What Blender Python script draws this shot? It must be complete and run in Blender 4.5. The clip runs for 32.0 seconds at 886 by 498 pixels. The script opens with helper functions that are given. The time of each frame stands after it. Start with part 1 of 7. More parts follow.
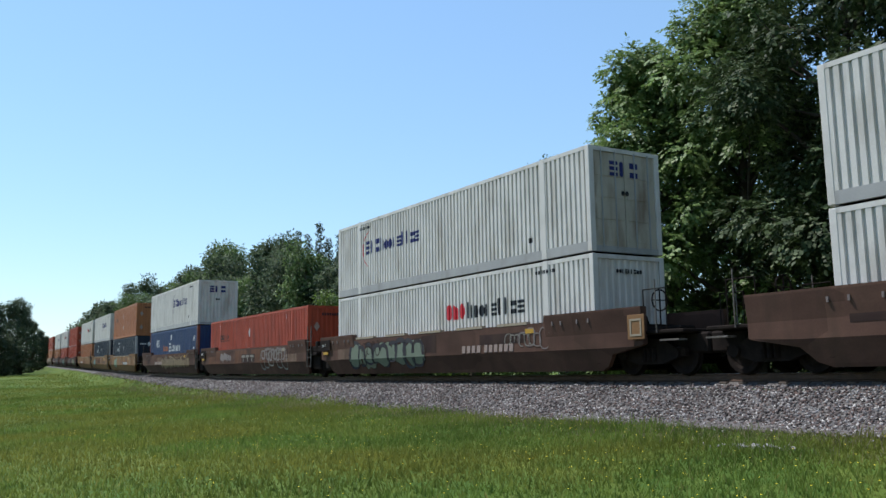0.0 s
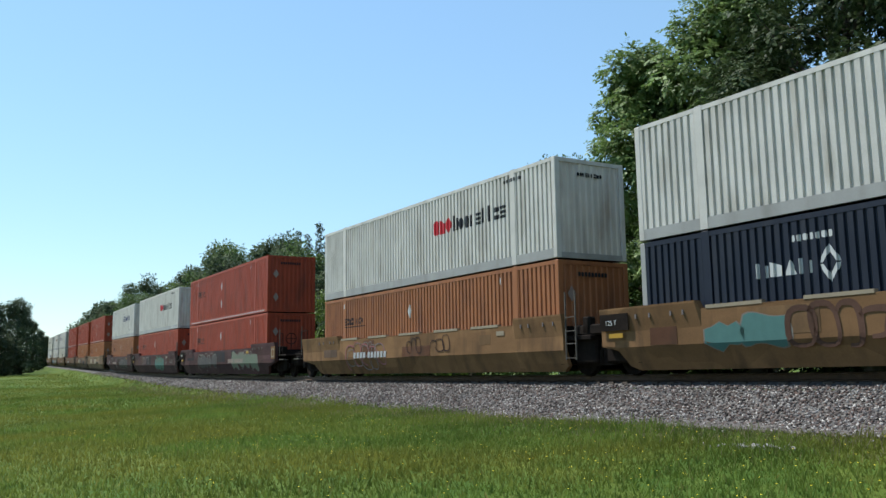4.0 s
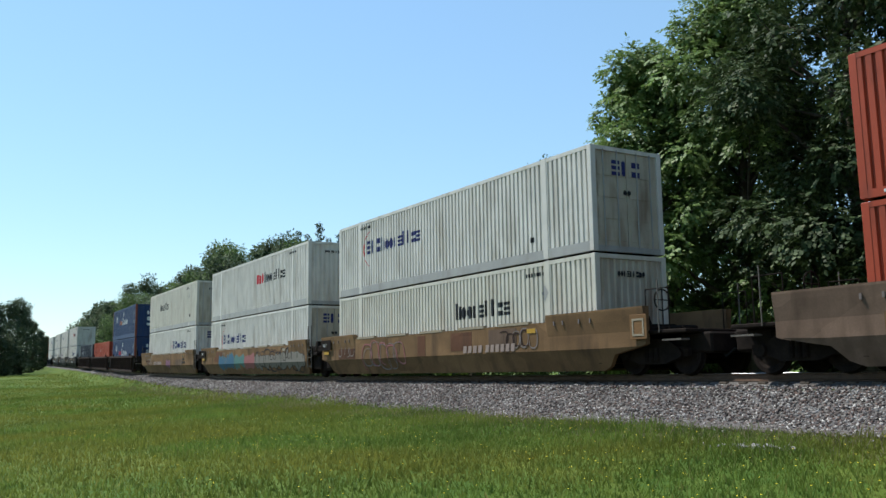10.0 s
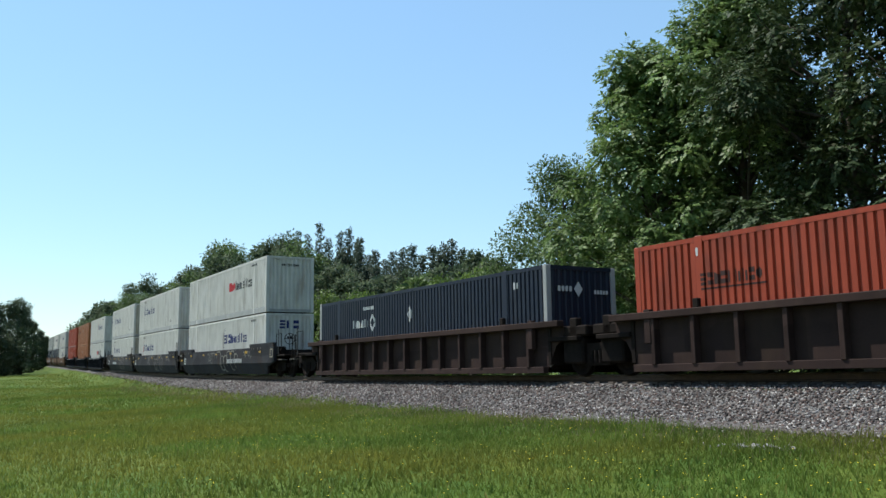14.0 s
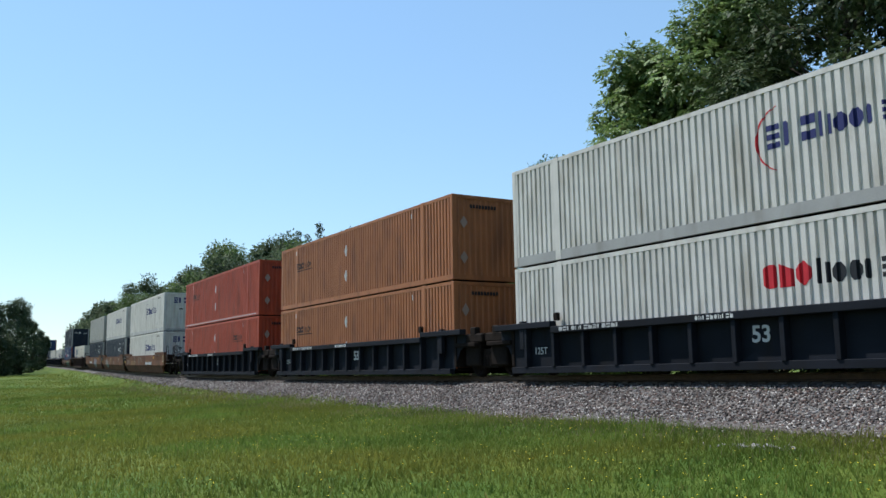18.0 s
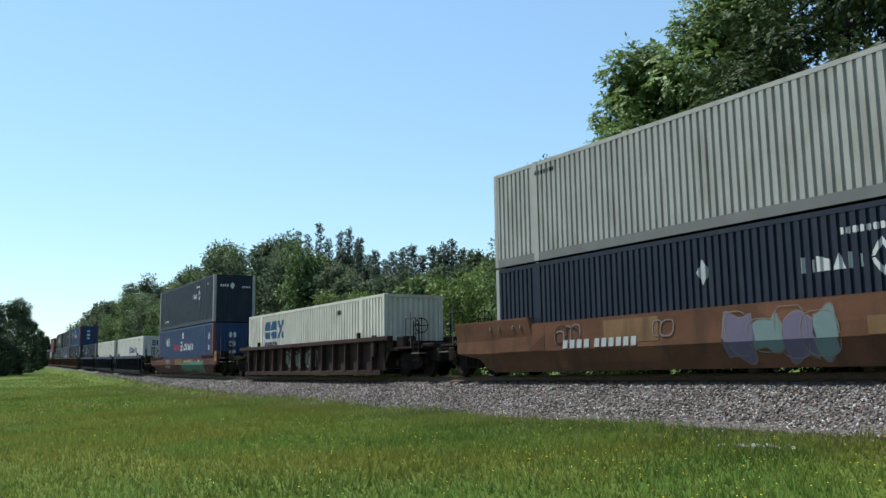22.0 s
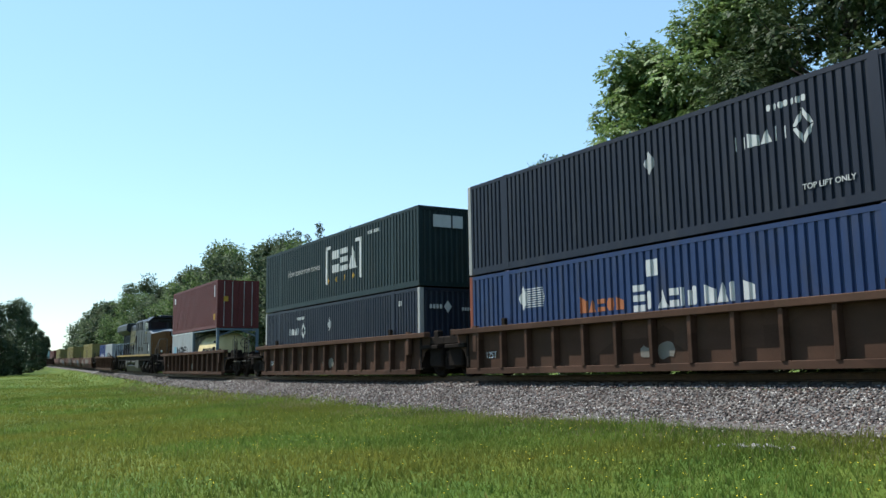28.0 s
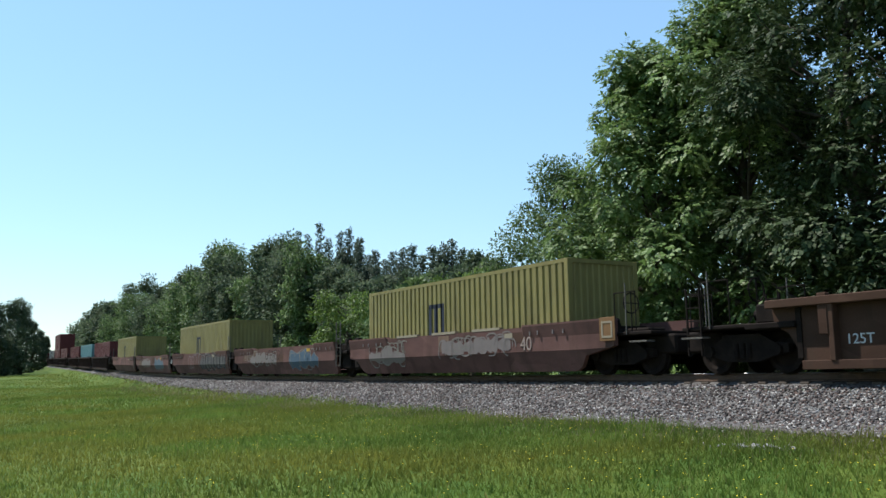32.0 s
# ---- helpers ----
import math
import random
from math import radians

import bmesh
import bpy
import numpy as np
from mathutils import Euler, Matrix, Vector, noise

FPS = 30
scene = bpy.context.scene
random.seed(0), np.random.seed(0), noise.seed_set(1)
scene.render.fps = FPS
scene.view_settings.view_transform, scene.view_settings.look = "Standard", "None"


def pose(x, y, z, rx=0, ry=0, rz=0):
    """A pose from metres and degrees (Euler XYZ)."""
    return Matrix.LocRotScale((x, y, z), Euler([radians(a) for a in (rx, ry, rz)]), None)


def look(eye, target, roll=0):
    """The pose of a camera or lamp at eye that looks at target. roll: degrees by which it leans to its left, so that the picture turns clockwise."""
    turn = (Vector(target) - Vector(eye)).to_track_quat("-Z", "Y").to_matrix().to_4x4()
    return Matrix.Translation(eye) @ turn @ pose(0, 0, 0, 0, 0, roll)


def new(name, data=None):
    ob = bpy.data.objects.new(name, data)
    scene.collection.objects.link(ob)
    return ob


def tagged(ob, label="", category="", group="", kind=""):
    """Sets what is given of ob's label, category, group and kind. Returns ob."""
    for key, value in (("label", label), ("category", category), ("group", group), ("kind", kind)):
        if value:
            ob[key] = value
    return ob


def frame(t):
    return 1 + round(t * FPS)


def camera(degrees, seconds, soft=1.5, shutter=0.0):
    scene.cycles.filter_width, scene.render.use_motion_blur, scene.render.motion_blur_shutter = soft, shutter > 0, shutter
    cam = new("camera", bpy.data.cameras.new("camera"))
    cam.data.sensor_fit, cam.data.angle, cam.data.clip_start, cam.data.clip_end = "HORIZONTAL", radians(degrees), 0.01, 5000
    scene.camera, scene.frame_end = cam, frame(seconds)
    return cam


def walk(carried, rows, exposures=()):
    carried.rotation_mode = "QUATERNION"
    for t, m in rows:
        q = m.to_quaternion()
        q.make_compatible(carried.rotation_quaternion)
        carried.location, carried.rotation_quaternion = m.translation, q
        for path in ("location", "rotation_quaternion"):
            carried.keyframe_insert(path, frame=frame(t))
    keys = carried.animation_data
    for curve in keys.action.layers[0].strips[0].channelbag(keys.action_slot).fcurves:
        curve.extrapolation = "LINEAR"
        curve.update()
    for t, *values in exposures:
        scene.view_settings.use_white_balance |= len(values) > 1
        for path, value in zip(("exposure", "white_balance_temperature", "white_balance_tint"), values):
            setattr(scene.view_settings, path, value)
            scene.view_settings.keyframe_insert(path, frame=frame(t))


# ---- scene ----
# The camera stands still on the grass beside a double-stack freight train.
EYE = Vector((0.0, 0.0, 0.07))
YAW, TILT = radians(57.02), radians(8.285)
VIEW = look(EYE, EYE + 10 * Vector((-math.sin(YAW) * math.cos(TILT), math.cos(YAW) * math.cos(TILT), math.sin(TILT))), -1.04)
cam = camera(53.63, 32.0)
walk(cam, [(0, VIEW), (32, VIEW)], exposures=[
    (0, 0.52, 6060, 11), (1, 0.52, 6000, 12), (3, 0.59, 6250, 6), (6, 0.56, 6200, 6), (7, 0.57, 6170, 7), (9, 0.60, 6290, 6), (10.5, 0.55, 6200, 6), (11, 0.44, 6060, 12), (12, 0.44, 6030, 17), (13, 0.69, 6260, 6), (14, 0.59, 6290, 6), (17, 0.46, 6050, 13),
    (18, 0.52, 6170, 9), (19, 0.61, 6300, 6), (20, 0.58, 6260, 6), (21, 0.54, 6250, 11), (22, 0.60, 6300, 6), (24, 0.65, 6320, 6), (25, 0.57, 6090, 14), (28, 0.79, 6310, 6), (30, 0.74, 6350, 6), (32, 0.67, 6240, 7)])

# ---- light
SUN_EL, SUN_AZ = radians(57), radians(244)          # azimuth clockwise from +y
SUN = Vector((math.sin(SUN_AZ) * math.cos(SUN_EL), math.cos(SUN_AZ) * math.cos(SUN_EL), math.sin(SUN_EL)))
world = bpy.data.worlds.new("sky_world")
scene.world = world
world.use_nodes = True
wn = world.node_tree.nodes
sky = wn.new("ShaderNodeTexSky")
sky.sky_type, sky.sun_disc, sky.sun_elevation, sky.sun_rotation = "NISHITA", False, SUN_EL, SUN_AZ
sky.altitude, sky.air_density, sky.dust_density, sky.ozone_density = 100, 1.4, 0.05, 5.0
wn["Background"].inputs["Strength"].default_value = 0.112
haze = wn.new("ShaderNodeMixRGB")              # even summer haze over the clear sky
haze.inputs[0].default_value, haze.inputs[2].default_value = 0.32, (2.60, 4.20, 5.75, 1)
world.node_tree.links.new(sky.outputs[0], haze.inputs[1])
world.node_tree.links.new(haze.outputs[0], wn["Background"].inputs["Color"])
sun = new("sun", bpy.data.lights.new("sun", "SUN"))
sun.data.energy, sun.data.angle, sun.data.color = 5.0, radians(0.53), (1.0, 0.95, 0.88)
sun.matrix_world = look(SUN * 300, (0, 0, 0))

# ---- the line of the track: station s along it, d away from the camera's side, z above the rail head
KAP, S_FAR, S_END, KZ = 1.1555e-3, -90.0, 60.0, 1.377e-4


def rise(s):
    s = min(s, 0.0)
    if s > S_FAR:
        return KZ * s * s
    return KZ * S_FAR * S_FAR + 2 * KZ * S_FAR * (max(s, -320.0) - S_FAR)


def track(s, d=0.0, z=0.0):
    c = min(max(s, S_FAR), S_END)
    a = KAP * c
    x, y = math.sin(a) / KAP + (s - c) * math.cos(a), (1 - math.cos(a)) / KAP + (s - c) * math.sin(a)
    o = d + 1.296
    return Vector((x - math.sin(a) * o, 15.712 + y + math.cos(a) * o, z + rise(s)))


def heading(s):
    return KAP * min(max(s, S_FAR), S_END)


def on_track(s, z=0.0):
    slope = (rise(s + 0.5) - rise(s - 0.5))
    p = track(s, 0, z)
    return pose(p.x, p.y, p.z, 0, -math.degrees(math.atan(slope)), math.degrees(heading(s)))


# ---- materials
def node_mat(name):
    m = bpy.data.materials.new(name)
    m.use_nodes = True
    t = m.node_tree
    return m, t, t.nodes, t.links, t.nodes["Principled BSDF"]


def surface(name, a, b, scale=3.0, rough=0.6, metal=0.0, bump=0.0, fine=40.0, stretch=(1, 1, 1), dirt=None, amount=0.35, spread=0.0, spec=0.2):
    """Two-tone painted or raw surface: broad mottling, fine grain, optional dirt streaks and relief."""
    m, t, n, l, p = node_mat(name)
    co = n.new("ShaderNodeTexCoord")
    mp = n.new("ShaderNodeMapping")
    mp.inputs["Scale"].default_value = stretch
    l.new(co.outputs["Object"], mp.inputs["Vector"])
    n1 = n.new("ShaderNodeTexNoise")
    n1.inputs["Scale"].default_value, n1.inputs["Detail"].default_value = scale, 6
    l.new(mp.outputs[0], n1.inputs["Vector"])
    n2 = n.new("ShaderNodeTexNoise")
    n2.inputs["Scale"].default_value, n2.inputs["Detail"].default_value = fine, 3
    l.new(co.outputs["Object"], n2.inputs["Vector"])
    add = n.new("ShaderNodeMath")
    add.operation = "MULTIPLY_ADD"
    l.new(n2.outputs[0], add.inputs[0])
    add.inputs[1].default_value = 0.35
    l.new(n1.outputs[0], add.inputs[2])
    ramp = n.new("ShaderNodeValToRGB")
    ramp.color_ramp.elements[0].position, ramp.color_ramp.elements[1].position = 0.42, 0.92
    ramp.color_ramp.elements[0].color, ramp.color_ramp.elements[1].color = (*a, 1), (*b, 1)
    l.new(add.outputs[0], ramp.inputs[0])
    out = ramp.outputs[0]
    if dirt:
        n3 = n.new("ShaderNodeTexNoise")
        n3.inputs["Scale"].default_value, n3.inputs["Detail"].default_value = 1.0, 8
        m3 = n.new("ShaderNodeMapping")
        m3.inputs["Scale"].default_value = (2.2, 2.2, 0.5)
        l.new(co.outputs["Object"], m3.inputs["Vector"])
        l.new(m3.outputs[0], n3.inputs["Vector"])
        r3 = n.new("ShaderNodeValToRGB")
        r3.color_ramp.elements[0].position, r3.color_ramp.elements[1].position = 0.5, 0.78
        r3.color_ramp.elements[1].color = (amount * 2, amount * 2, amount * 2, 1)
        l.new(n3.outputs[0], r3.inputs[0])
        mx = n.new("ShaderNodeMixRGB")
        mx.inputs[2].default_value = (*dirt, 1)
        l.new(r3.outputs[0], mx.inputs[0])
        l.new(out, mx.inputs[1])
        out = mx.outputs[0]
    if spread:
        inf = n.new("ShaderNodeObjectInfo")
        hsv = n.new("ShaderNodeHueSaturation")
        mr = n.new("ShaderNodeMapRange")
        mr.inputs["To Min"].default_value, mr.inputs["To Max"].default_value = 1 - spread, 1 + spread
        l.new(inf.outputs["Random"], mr.inputs["Value"])
        l.new(mr.outputs[0], hsv.inputs["Value"])
        l.new(out, hsv.inputs["Color"])
        out = hsv.outputs[0]
    l.new(out, p.inputs["Base Color"])
    p.inputs["Roughness"].default_value, p.inputs["Metallic"].default_value = rough, metal
    p.inputs["Specular IOR Level"].default_value = spec
    if bump:
        bp = n.new("ShaderNodeBump")
        bp.inputs["Strength"].default_value, bp.inputs["Distance"].default_value = bump, 0.02
        l.new(add.outputs[0], bp.inputs["Height"])
        l.new(bp.outputs[0], p.inputs["Normal"])
    return m


def paint(name, c, dirt=(0.12, 0.10, 0.08), amount=0.22, rough=0.55, vary=0.12, spec=0.2):
    a = tuple(v * (1 - vary) for v in c)
    b = tuple(min(1, v * (1 + vary)) for v in c)
    return surface(name, a, b, 1.3, rough, 0, 0.05, 30, dirt=dirt, amount=amount, spec=spec)


WHITE = paint("white_paint", (0.49, 0.465, 0.43), (0.25, 0.21, 0.16), 0.34)
PALEGREY = paint("pale_grey_paint", (0.34, 0.345, 0.35), (0.2, 0.17, 0.14), 0.3)
CREAM = paint("aged_white_paint", (0.47, 0.44, 0.38), (0.28, 0.2, 0.13), 0.26)
END_WHITE = paint("rust_spotted_white_paint", (0.48, 0.45, 0.405), (0.16, 0.09, 0.05), 0.3)
STAINED = paint("rust_stained_paint", (0.36, 0.325, 0.26), (0.12, 0.07, 0.04), 0.46)
GREYRAIL = paint("grey_rail_paint", (0.28, 0.275, 0.265))
GREYSILL = paint("dark_grey_rail_paint", (0.13, 0.128, 0.125))
GREY = paint("weathered_grey_paint", (0.30, 0.29, 0.265), (0.18, 0.15, 0.12), 0.34)
RED = paint("orange_red_paint", (0.28, 0.046, 0.021), (0.10, 0.03, 0.02), 0.4)
ORANGE = paint("orange_paint", (0.265, 0.102, 0.043), (0.11, 0.045, 0.028), 0.38)
ORANGE_BRIGHT = paint("light_orange_paint", (0.285, 0.107, 0.042), (0.16, 0.06, 0.03), 0.25)
POSTRED = paint("dull_red_post_paint", (0.17, 0.045, 0.024))
BLUE = paint("royal_blue_paint", (0.018, 0.036, 0.096), (0.045, 0.046, 0.058), 0.3)
NAVY = paint("dark_navy_paint", (0.0112, 0.0155, 0.028), (0.033, 0.034, 0.041), 0.3)
GREEN = paint("dark_green_paint", (0.010, 0.021, 0.023), (0.03, 0.033, 0.03), 0.25)
MAROON = paint("maroon_paint", (0.095, 0.022, 0.022), (0.06, 0.02, 0.016), 0.2)
OLIVE = paint("olive_yellow_paint", (0.195, 0.160, 0.055), (0.10, 0.078, 0.035), 0.3)
SEABLUE = paint("sea_blue_paint", (0.014, 0.03, 0.12), (0.04, 0.04, 0.06), 0.2)
TEAL = paint("teal_paint", (0.10, 0.20, 0.22))
TANKY = paint("pale_yellow_paint", (0.46, 0.37, 0.18), (0.3, 0.2, 0.1), 0.2)
STEELBLUE = paint("steel_blue_paint", (0.10, 0.13, 0.16))
RUST_DARK = surface("grimy_steel", (0.007, 0.0055, 0.005), (0.022, 0.016, 0.013), 3, 0.9, 0.0, 0.3, 25, spec=0.06)
BLACK = surface("black_rubber", (0.01, 0.01, 0.011), (0.02, 0.02, 0.021), 5, 0.7)
RAIL = surface("rail_steel", (0.05, 0.032, 0.022), (0.10, 0.06, 0.04), 6, 0.6, 0.4, 0.1)
SHINE = surface("worn_rail_head", (0.35, 0.35, 0.36), (0.5, 0.5, 0.5), 6, 0.28, 1.0)
TIE = surface("creosoted_timber", (0.03, 0.022, 0.016), (0.09, 0.07, 0.055), 4, 0.9, 0, 0.4, 30, (1, 6, 6))


def car_paint(name, c, dirt=(0.05, 0.032, 0.022), amount=0.38):
    """Weathered railcar paint: repainted patches, grime and a shade of its own for each car."""
    m = surface(name, tuple(v * 0.72 for v in c), tuple(min(1, v * 1.2) for v in c), 1.1, 0.8, 0, 0.15, 22, (0.7, 1, 1.6), dirt, amount, spec=0.08)
    t = m.node_tree
    n, l, p = t.nodes, t.links, t.nodes["Principled BSDF"]
    was = p.inputs["Base Color"].links[0].from_socket
    co, mp, vo, r, mx = n.new("ShaderNodeTexCoord"), n.new("ShaderNodeMapping"), n.new("ShaderNodeTexVoronoi"), n.new("ShaderNodeMapRange"), n.new("ShaderNodeHueSaturation")
    inf, ad = n.new("ShaderNodeObjectInfo"), n.new("ShaderNodeVectorMath")
    mp.inputs["Scale"].default_value = (0.42, 0.0, 0.8)
    vo.distance, vo.inputs["Scale"].default_value = "CHEBYCHEV", 1.0
    l.new(co.outputs["Object"], mp.inputs["Vector"])
    ad.operation = "ADD"
    l.new(mp.outputs[0], ad.inputs[0]), l.new(inf.outputs["Location"], ad.inputs[1])
    sc = n.new("ShaderNodeVectorMath")
    sc.operation, sc.inputs[1].default_value = "MULTIPLY", (37.0, 0.0, 0.0)
    rv = n.new("ShaderNodeCombineXYZ")
    l.new(inf.outputs["Random"], rv.inputs[0]), l.new(rv.outputs[0], sc.inputs[0]), l.new(sc.outputs[0], ad.inputs[1])
    l.new(ad.outputs[0], vo.inputs["Vector"])
    l.new(vo.outputs["Color"], r.inputs["Value"])
    r.inputs["To Min"].default_value, r.inputs["To Max"].default_value = 0.72, 1.28
    l.new(was, mx.inputs["Color"]), l.new(r.outputs[0], mx.inputs["Value"])
    l.new(mx.outputs[0], p.inputs["Base Color"])
    return m


C_BROWN = car_paint("brown_car_paint", (0.08, 0.044, 0.032))
C_GOLD = car_paint("golden_brown_car_paint", (0.18, 0.10, 0.048))
C_PURPLE = car_paint("dark_plum_car_paint", (0.074, 0.040, 0.040))
C_CREAM = car_paint("cream_brown_car_paint", (0.19, 0.128, 0.085))
C_GREYBR = car_paint("grey_brown_car_paint", (0.14, 0.092, 0.066))
C_TAN = car_paint("orange_tan_car_paint", (0.165, 0.098, 0.05))
C_DARK = car_paint("dark_brown_car_paint", (0.036, 0.022, 0.019))
C_BLACK = car_paint("charcoal_car_paint", (0.035, 0.034, 0.038))
C_NIGHT = car_paint("blue_black_car_paint", (0.011, 0.013, 0.018), (0.012, 0.011, 0.011))
C_ORBR = car_paint("orange_brown_car_paint", (0.11, 0.052, 0.031))
C_REDBR = car_paint("red_brown_car_paint", (0.088, 0.038, 0.031))
C_RIB = car_paint("tan_brown_car_paint", (0.062, 0.034, 0.023))
C_PINK = car_paint("faded_pink_brown_car_paint", (0.118, 0.062, 0.053))


def flat(name, c, rough=0.6):
    return surface(name, tuple(v * 0.85 for v in c), c, 4, rough, 0, 0, 30)


INK = flat("black_lettering", (0.015, 0.016, 0.02))
INKFADE = flat("faded_black_lettering", (0.045, 0.022, 0.018))
INKPALE = flat("faded_pale_lettering", (0.27, 0.20, 0.17))
INKGREY = flat("weathered_white_lettering", (0.37, 0.37, 0.37))
INKBLUE = flat("navy_lettering", (0.02, 0.025, 0.11))
INKOLIVE = flat("worn_dark_blue_lettering", (0.022, 0.024, 0.038))
INKRED = flat("red_lettering", (0.45, 0.02, 0.03))
INKWHITE = flat("white_lettering", (0.50, 0.50, 0.49))
INKORANGE = flat("faded_orange_lettering", (0.35, 0.12, 0.05))
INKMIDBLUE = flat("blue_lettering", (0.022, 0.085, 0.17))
YELLOW = flat("yellow_paint", (0.40, 0.23, 0.03))
G_GREEN = flat("sage_graffiti", (0.13, 0.155, 0.11))
G_TEAL = flat("teal_graffiti", (0.068, 0.150, 0.138))
G_SILVER = flat("silver_graffiti", (0.165, 0.148, 0.125))
G_PINK = flat("pink_graffiti", (0.25, 0.09, 0.09))
G_PURPLE = flat("violet_graffiti", (0.15, 0.055, 0.10))
G_GOLD = flat("gold_graffiti", (0.26, 0.19, 0.09))
G_BLUE = flat("blue_graffiti", (0.035, 0.10, 0.17))


# ---- building helpers
def link_mesh(name, mesh, material, parent=None, m=None, label=""):
    ob = new(name, mesh)
    if parent is not None:
        ob.parent = parent
    if m is not None:
        ob.matrix_basis = m
    if material is not None:
        if not mesh.materials:
            mesh.materials.append(None)
        ob.material_slots[0].link = "OBJECT"
        ob.material_slots[0].material = material
    if label:
        ob["label"] = label
    return ob


def part(name, bm, material, parent, label="", m=None):
    mesh = bpy.data.meshes.new(name)
    bm.to_mesh(mesh)
    bm.free()
    return link_mesh(name, mesh, material, parent, m, label)


CACHE = {}


def shared(key, build):
    if key not in CACHE:
        bm = bmesh.new()
        build(bm)
        mesh = bpy.data.meshes.new(key if isinstance(key, str) else str(key[0]))
        bm.to_mesh(mesh)
        bm.free()
        CACHE[key] = mesh
    return CACHE[key]


def box(bm, x0, x1, y0, y1, z0, z1, bevel=0.0):
    v = [bm.verts.new((x, y, z)) for x in (x0, x1) for y in (y0, y1) for z in (z0, z1)]
    fs = [bm.faces.new([v[i] for i in f]) for f in ((0, 1, 3, 2), (4, 6, 7, 5), (0, 4, 5, 1), (2, 3, 7, 6), (0, 2, 6, 4), (1, 5, 7, 3))]
    if bevel:
        es = list({e for f in fs for e in f.edges})
        bmesh.ops.bevel(bm, geom=es, offset=bevel, segments=1, affect="EDGES")


def prism(bm, pts, axis, a, b):
    """A closed outline in two coordinates, drawn out along an axis from a to b."""
    def at(p, w):
        return {"x": (w, p[0], p[1]), "y": (p[0], w, p[1]), "z": (p[0], p[1], w)}[axis]
    lo, hi = [bm.verts.new(at(p, a)) for p in pts], [bm.verts.new(at(p, b)) for p in pts]
    n = len(pts)
    bm.faces.new(lo), bm.faces.new(hi[::-1])
    for i in range(n):
        bm.faces.new((lo[i], hi[i], hi[(i + 1) % n], lo[(i + 1) % n]))
    fs = {f for v in lo for f in v.link_faces} | {f for v in hi for f in v.link_faces}
    bmesh.ops.recalc_face_normals(bm, faces=list(fs))


def rod(bm, a, b, r, n=8):
    a, b = Vector(a), Vector(b)
    d = (b - a)
    q = d.to_track_quat("Z", "Y").to_matrix()
    lo, hi = [], []
    for i in range(n):
        o = q @ Vector((r * math.cos(2 * math.pi * i / n), r * math.sin(2 * math.pi * i / n), 0))
        lo.append(bm.verts.new(a + o)), hi.append(bm.verts.new(b + o))
    bm.faces.new(lo[::-1]), bm.faces.new(hi)
    for i in range(n):
        bm.faces.new((lo[i], lo[(i + 1) % n], hi[(i + 1) % n], hi[i]))


def box_mesh(key, *a, bevel=0.0):
    return shared((key, a, bevel), lambda bm: box(bm, *a, bevel=bevel))


MOVERS = []      # (thing, station of its middle at 0 s)
SPEED = 25.175


def thing(name, label, category, group, station, z=0.0):
    ob = new(name)
    ob.matrix_basis = on_track(station, z)
    tagged(ob, label, category, group)
    MOVERS.append((ob, station, z))
    return ob


# ---- containers
LONG, WIDE, TALL = 16.154, 2.591, 2.896


GROOVE = ((0.58, 0.0), (0.66, 1.0), (0.85, 1.0))     # shares of the pitch and of the depth
DEPTH = 0.045
SKIN = []                                            # breakpoints (x, y) of the outer face of the container being marked


def set_skin(length, pitch):
    h, y = length / 2 - 0.14, -(WIDE / 2 - 0.008)
    n = max(2, round(2 * h / pitch))
    w = 2 * h / n
    pts = [(-length / 2, y)]
    for i in range(n):
        a = -h + i * w
        pts += [(a, y)] + [(a + w * u, y + DEPTH * k) for u, k in GROOVE]
    pts += [(h, y), (length / 2, y)]
    if length > 15:
        for c in (-6.02, 6.02):
            pts = [p for p in pts if abs(p[0] - c) > 0.13] + [(c - 0.125, y), (c - 0.12, -WIDE / 2 - 0.004), (c + 0.12, -WIDE / 2 - 0.004), (c + 0.125, y)]
    SKIN[:] = sorted(pts)


def decal(bm, poly, lift=0.005):
    """Paint a convex outline (x, z) onto the corrugated side: it is cut at each fold and lies on the sheet."""
    def cut(ps, x, keep):
        out = []
        for (xa, za), (xb, zb) in zip(ps, ps[1:] + ps[:1]):
            ia, ib = (xa - x) * keep >= 0, (xb - x) * keep >= 0
            if ia:
                out.append((xa, za))
            if ia != ib:
                out.append((x, za + (zb - za) * (x - xa) / (xb - xa)))
        return out
    lo, hi = min(p[0] for p in poly), max(p[0] for p in poly)
    for (x0, y0), (x1, y1) in zip(SKIN, SKIN[1:]):
        if x1 <= lo or x0 >= hi or x1 - x0 < 1e-6:
            continue
        ps = cut(cut(list(poly), x0, 1), x1, -1)
        if len(ps) < 3 or max(p[0] for p in ps) - min(p[0] for p in ps) < 1e-5:
            continue
        bm.faces.new([bm.verts.new((x, y0 + (y1 - y0) * (x - x0) / (x1 - x0) - lift, z)) for x, z in ps])


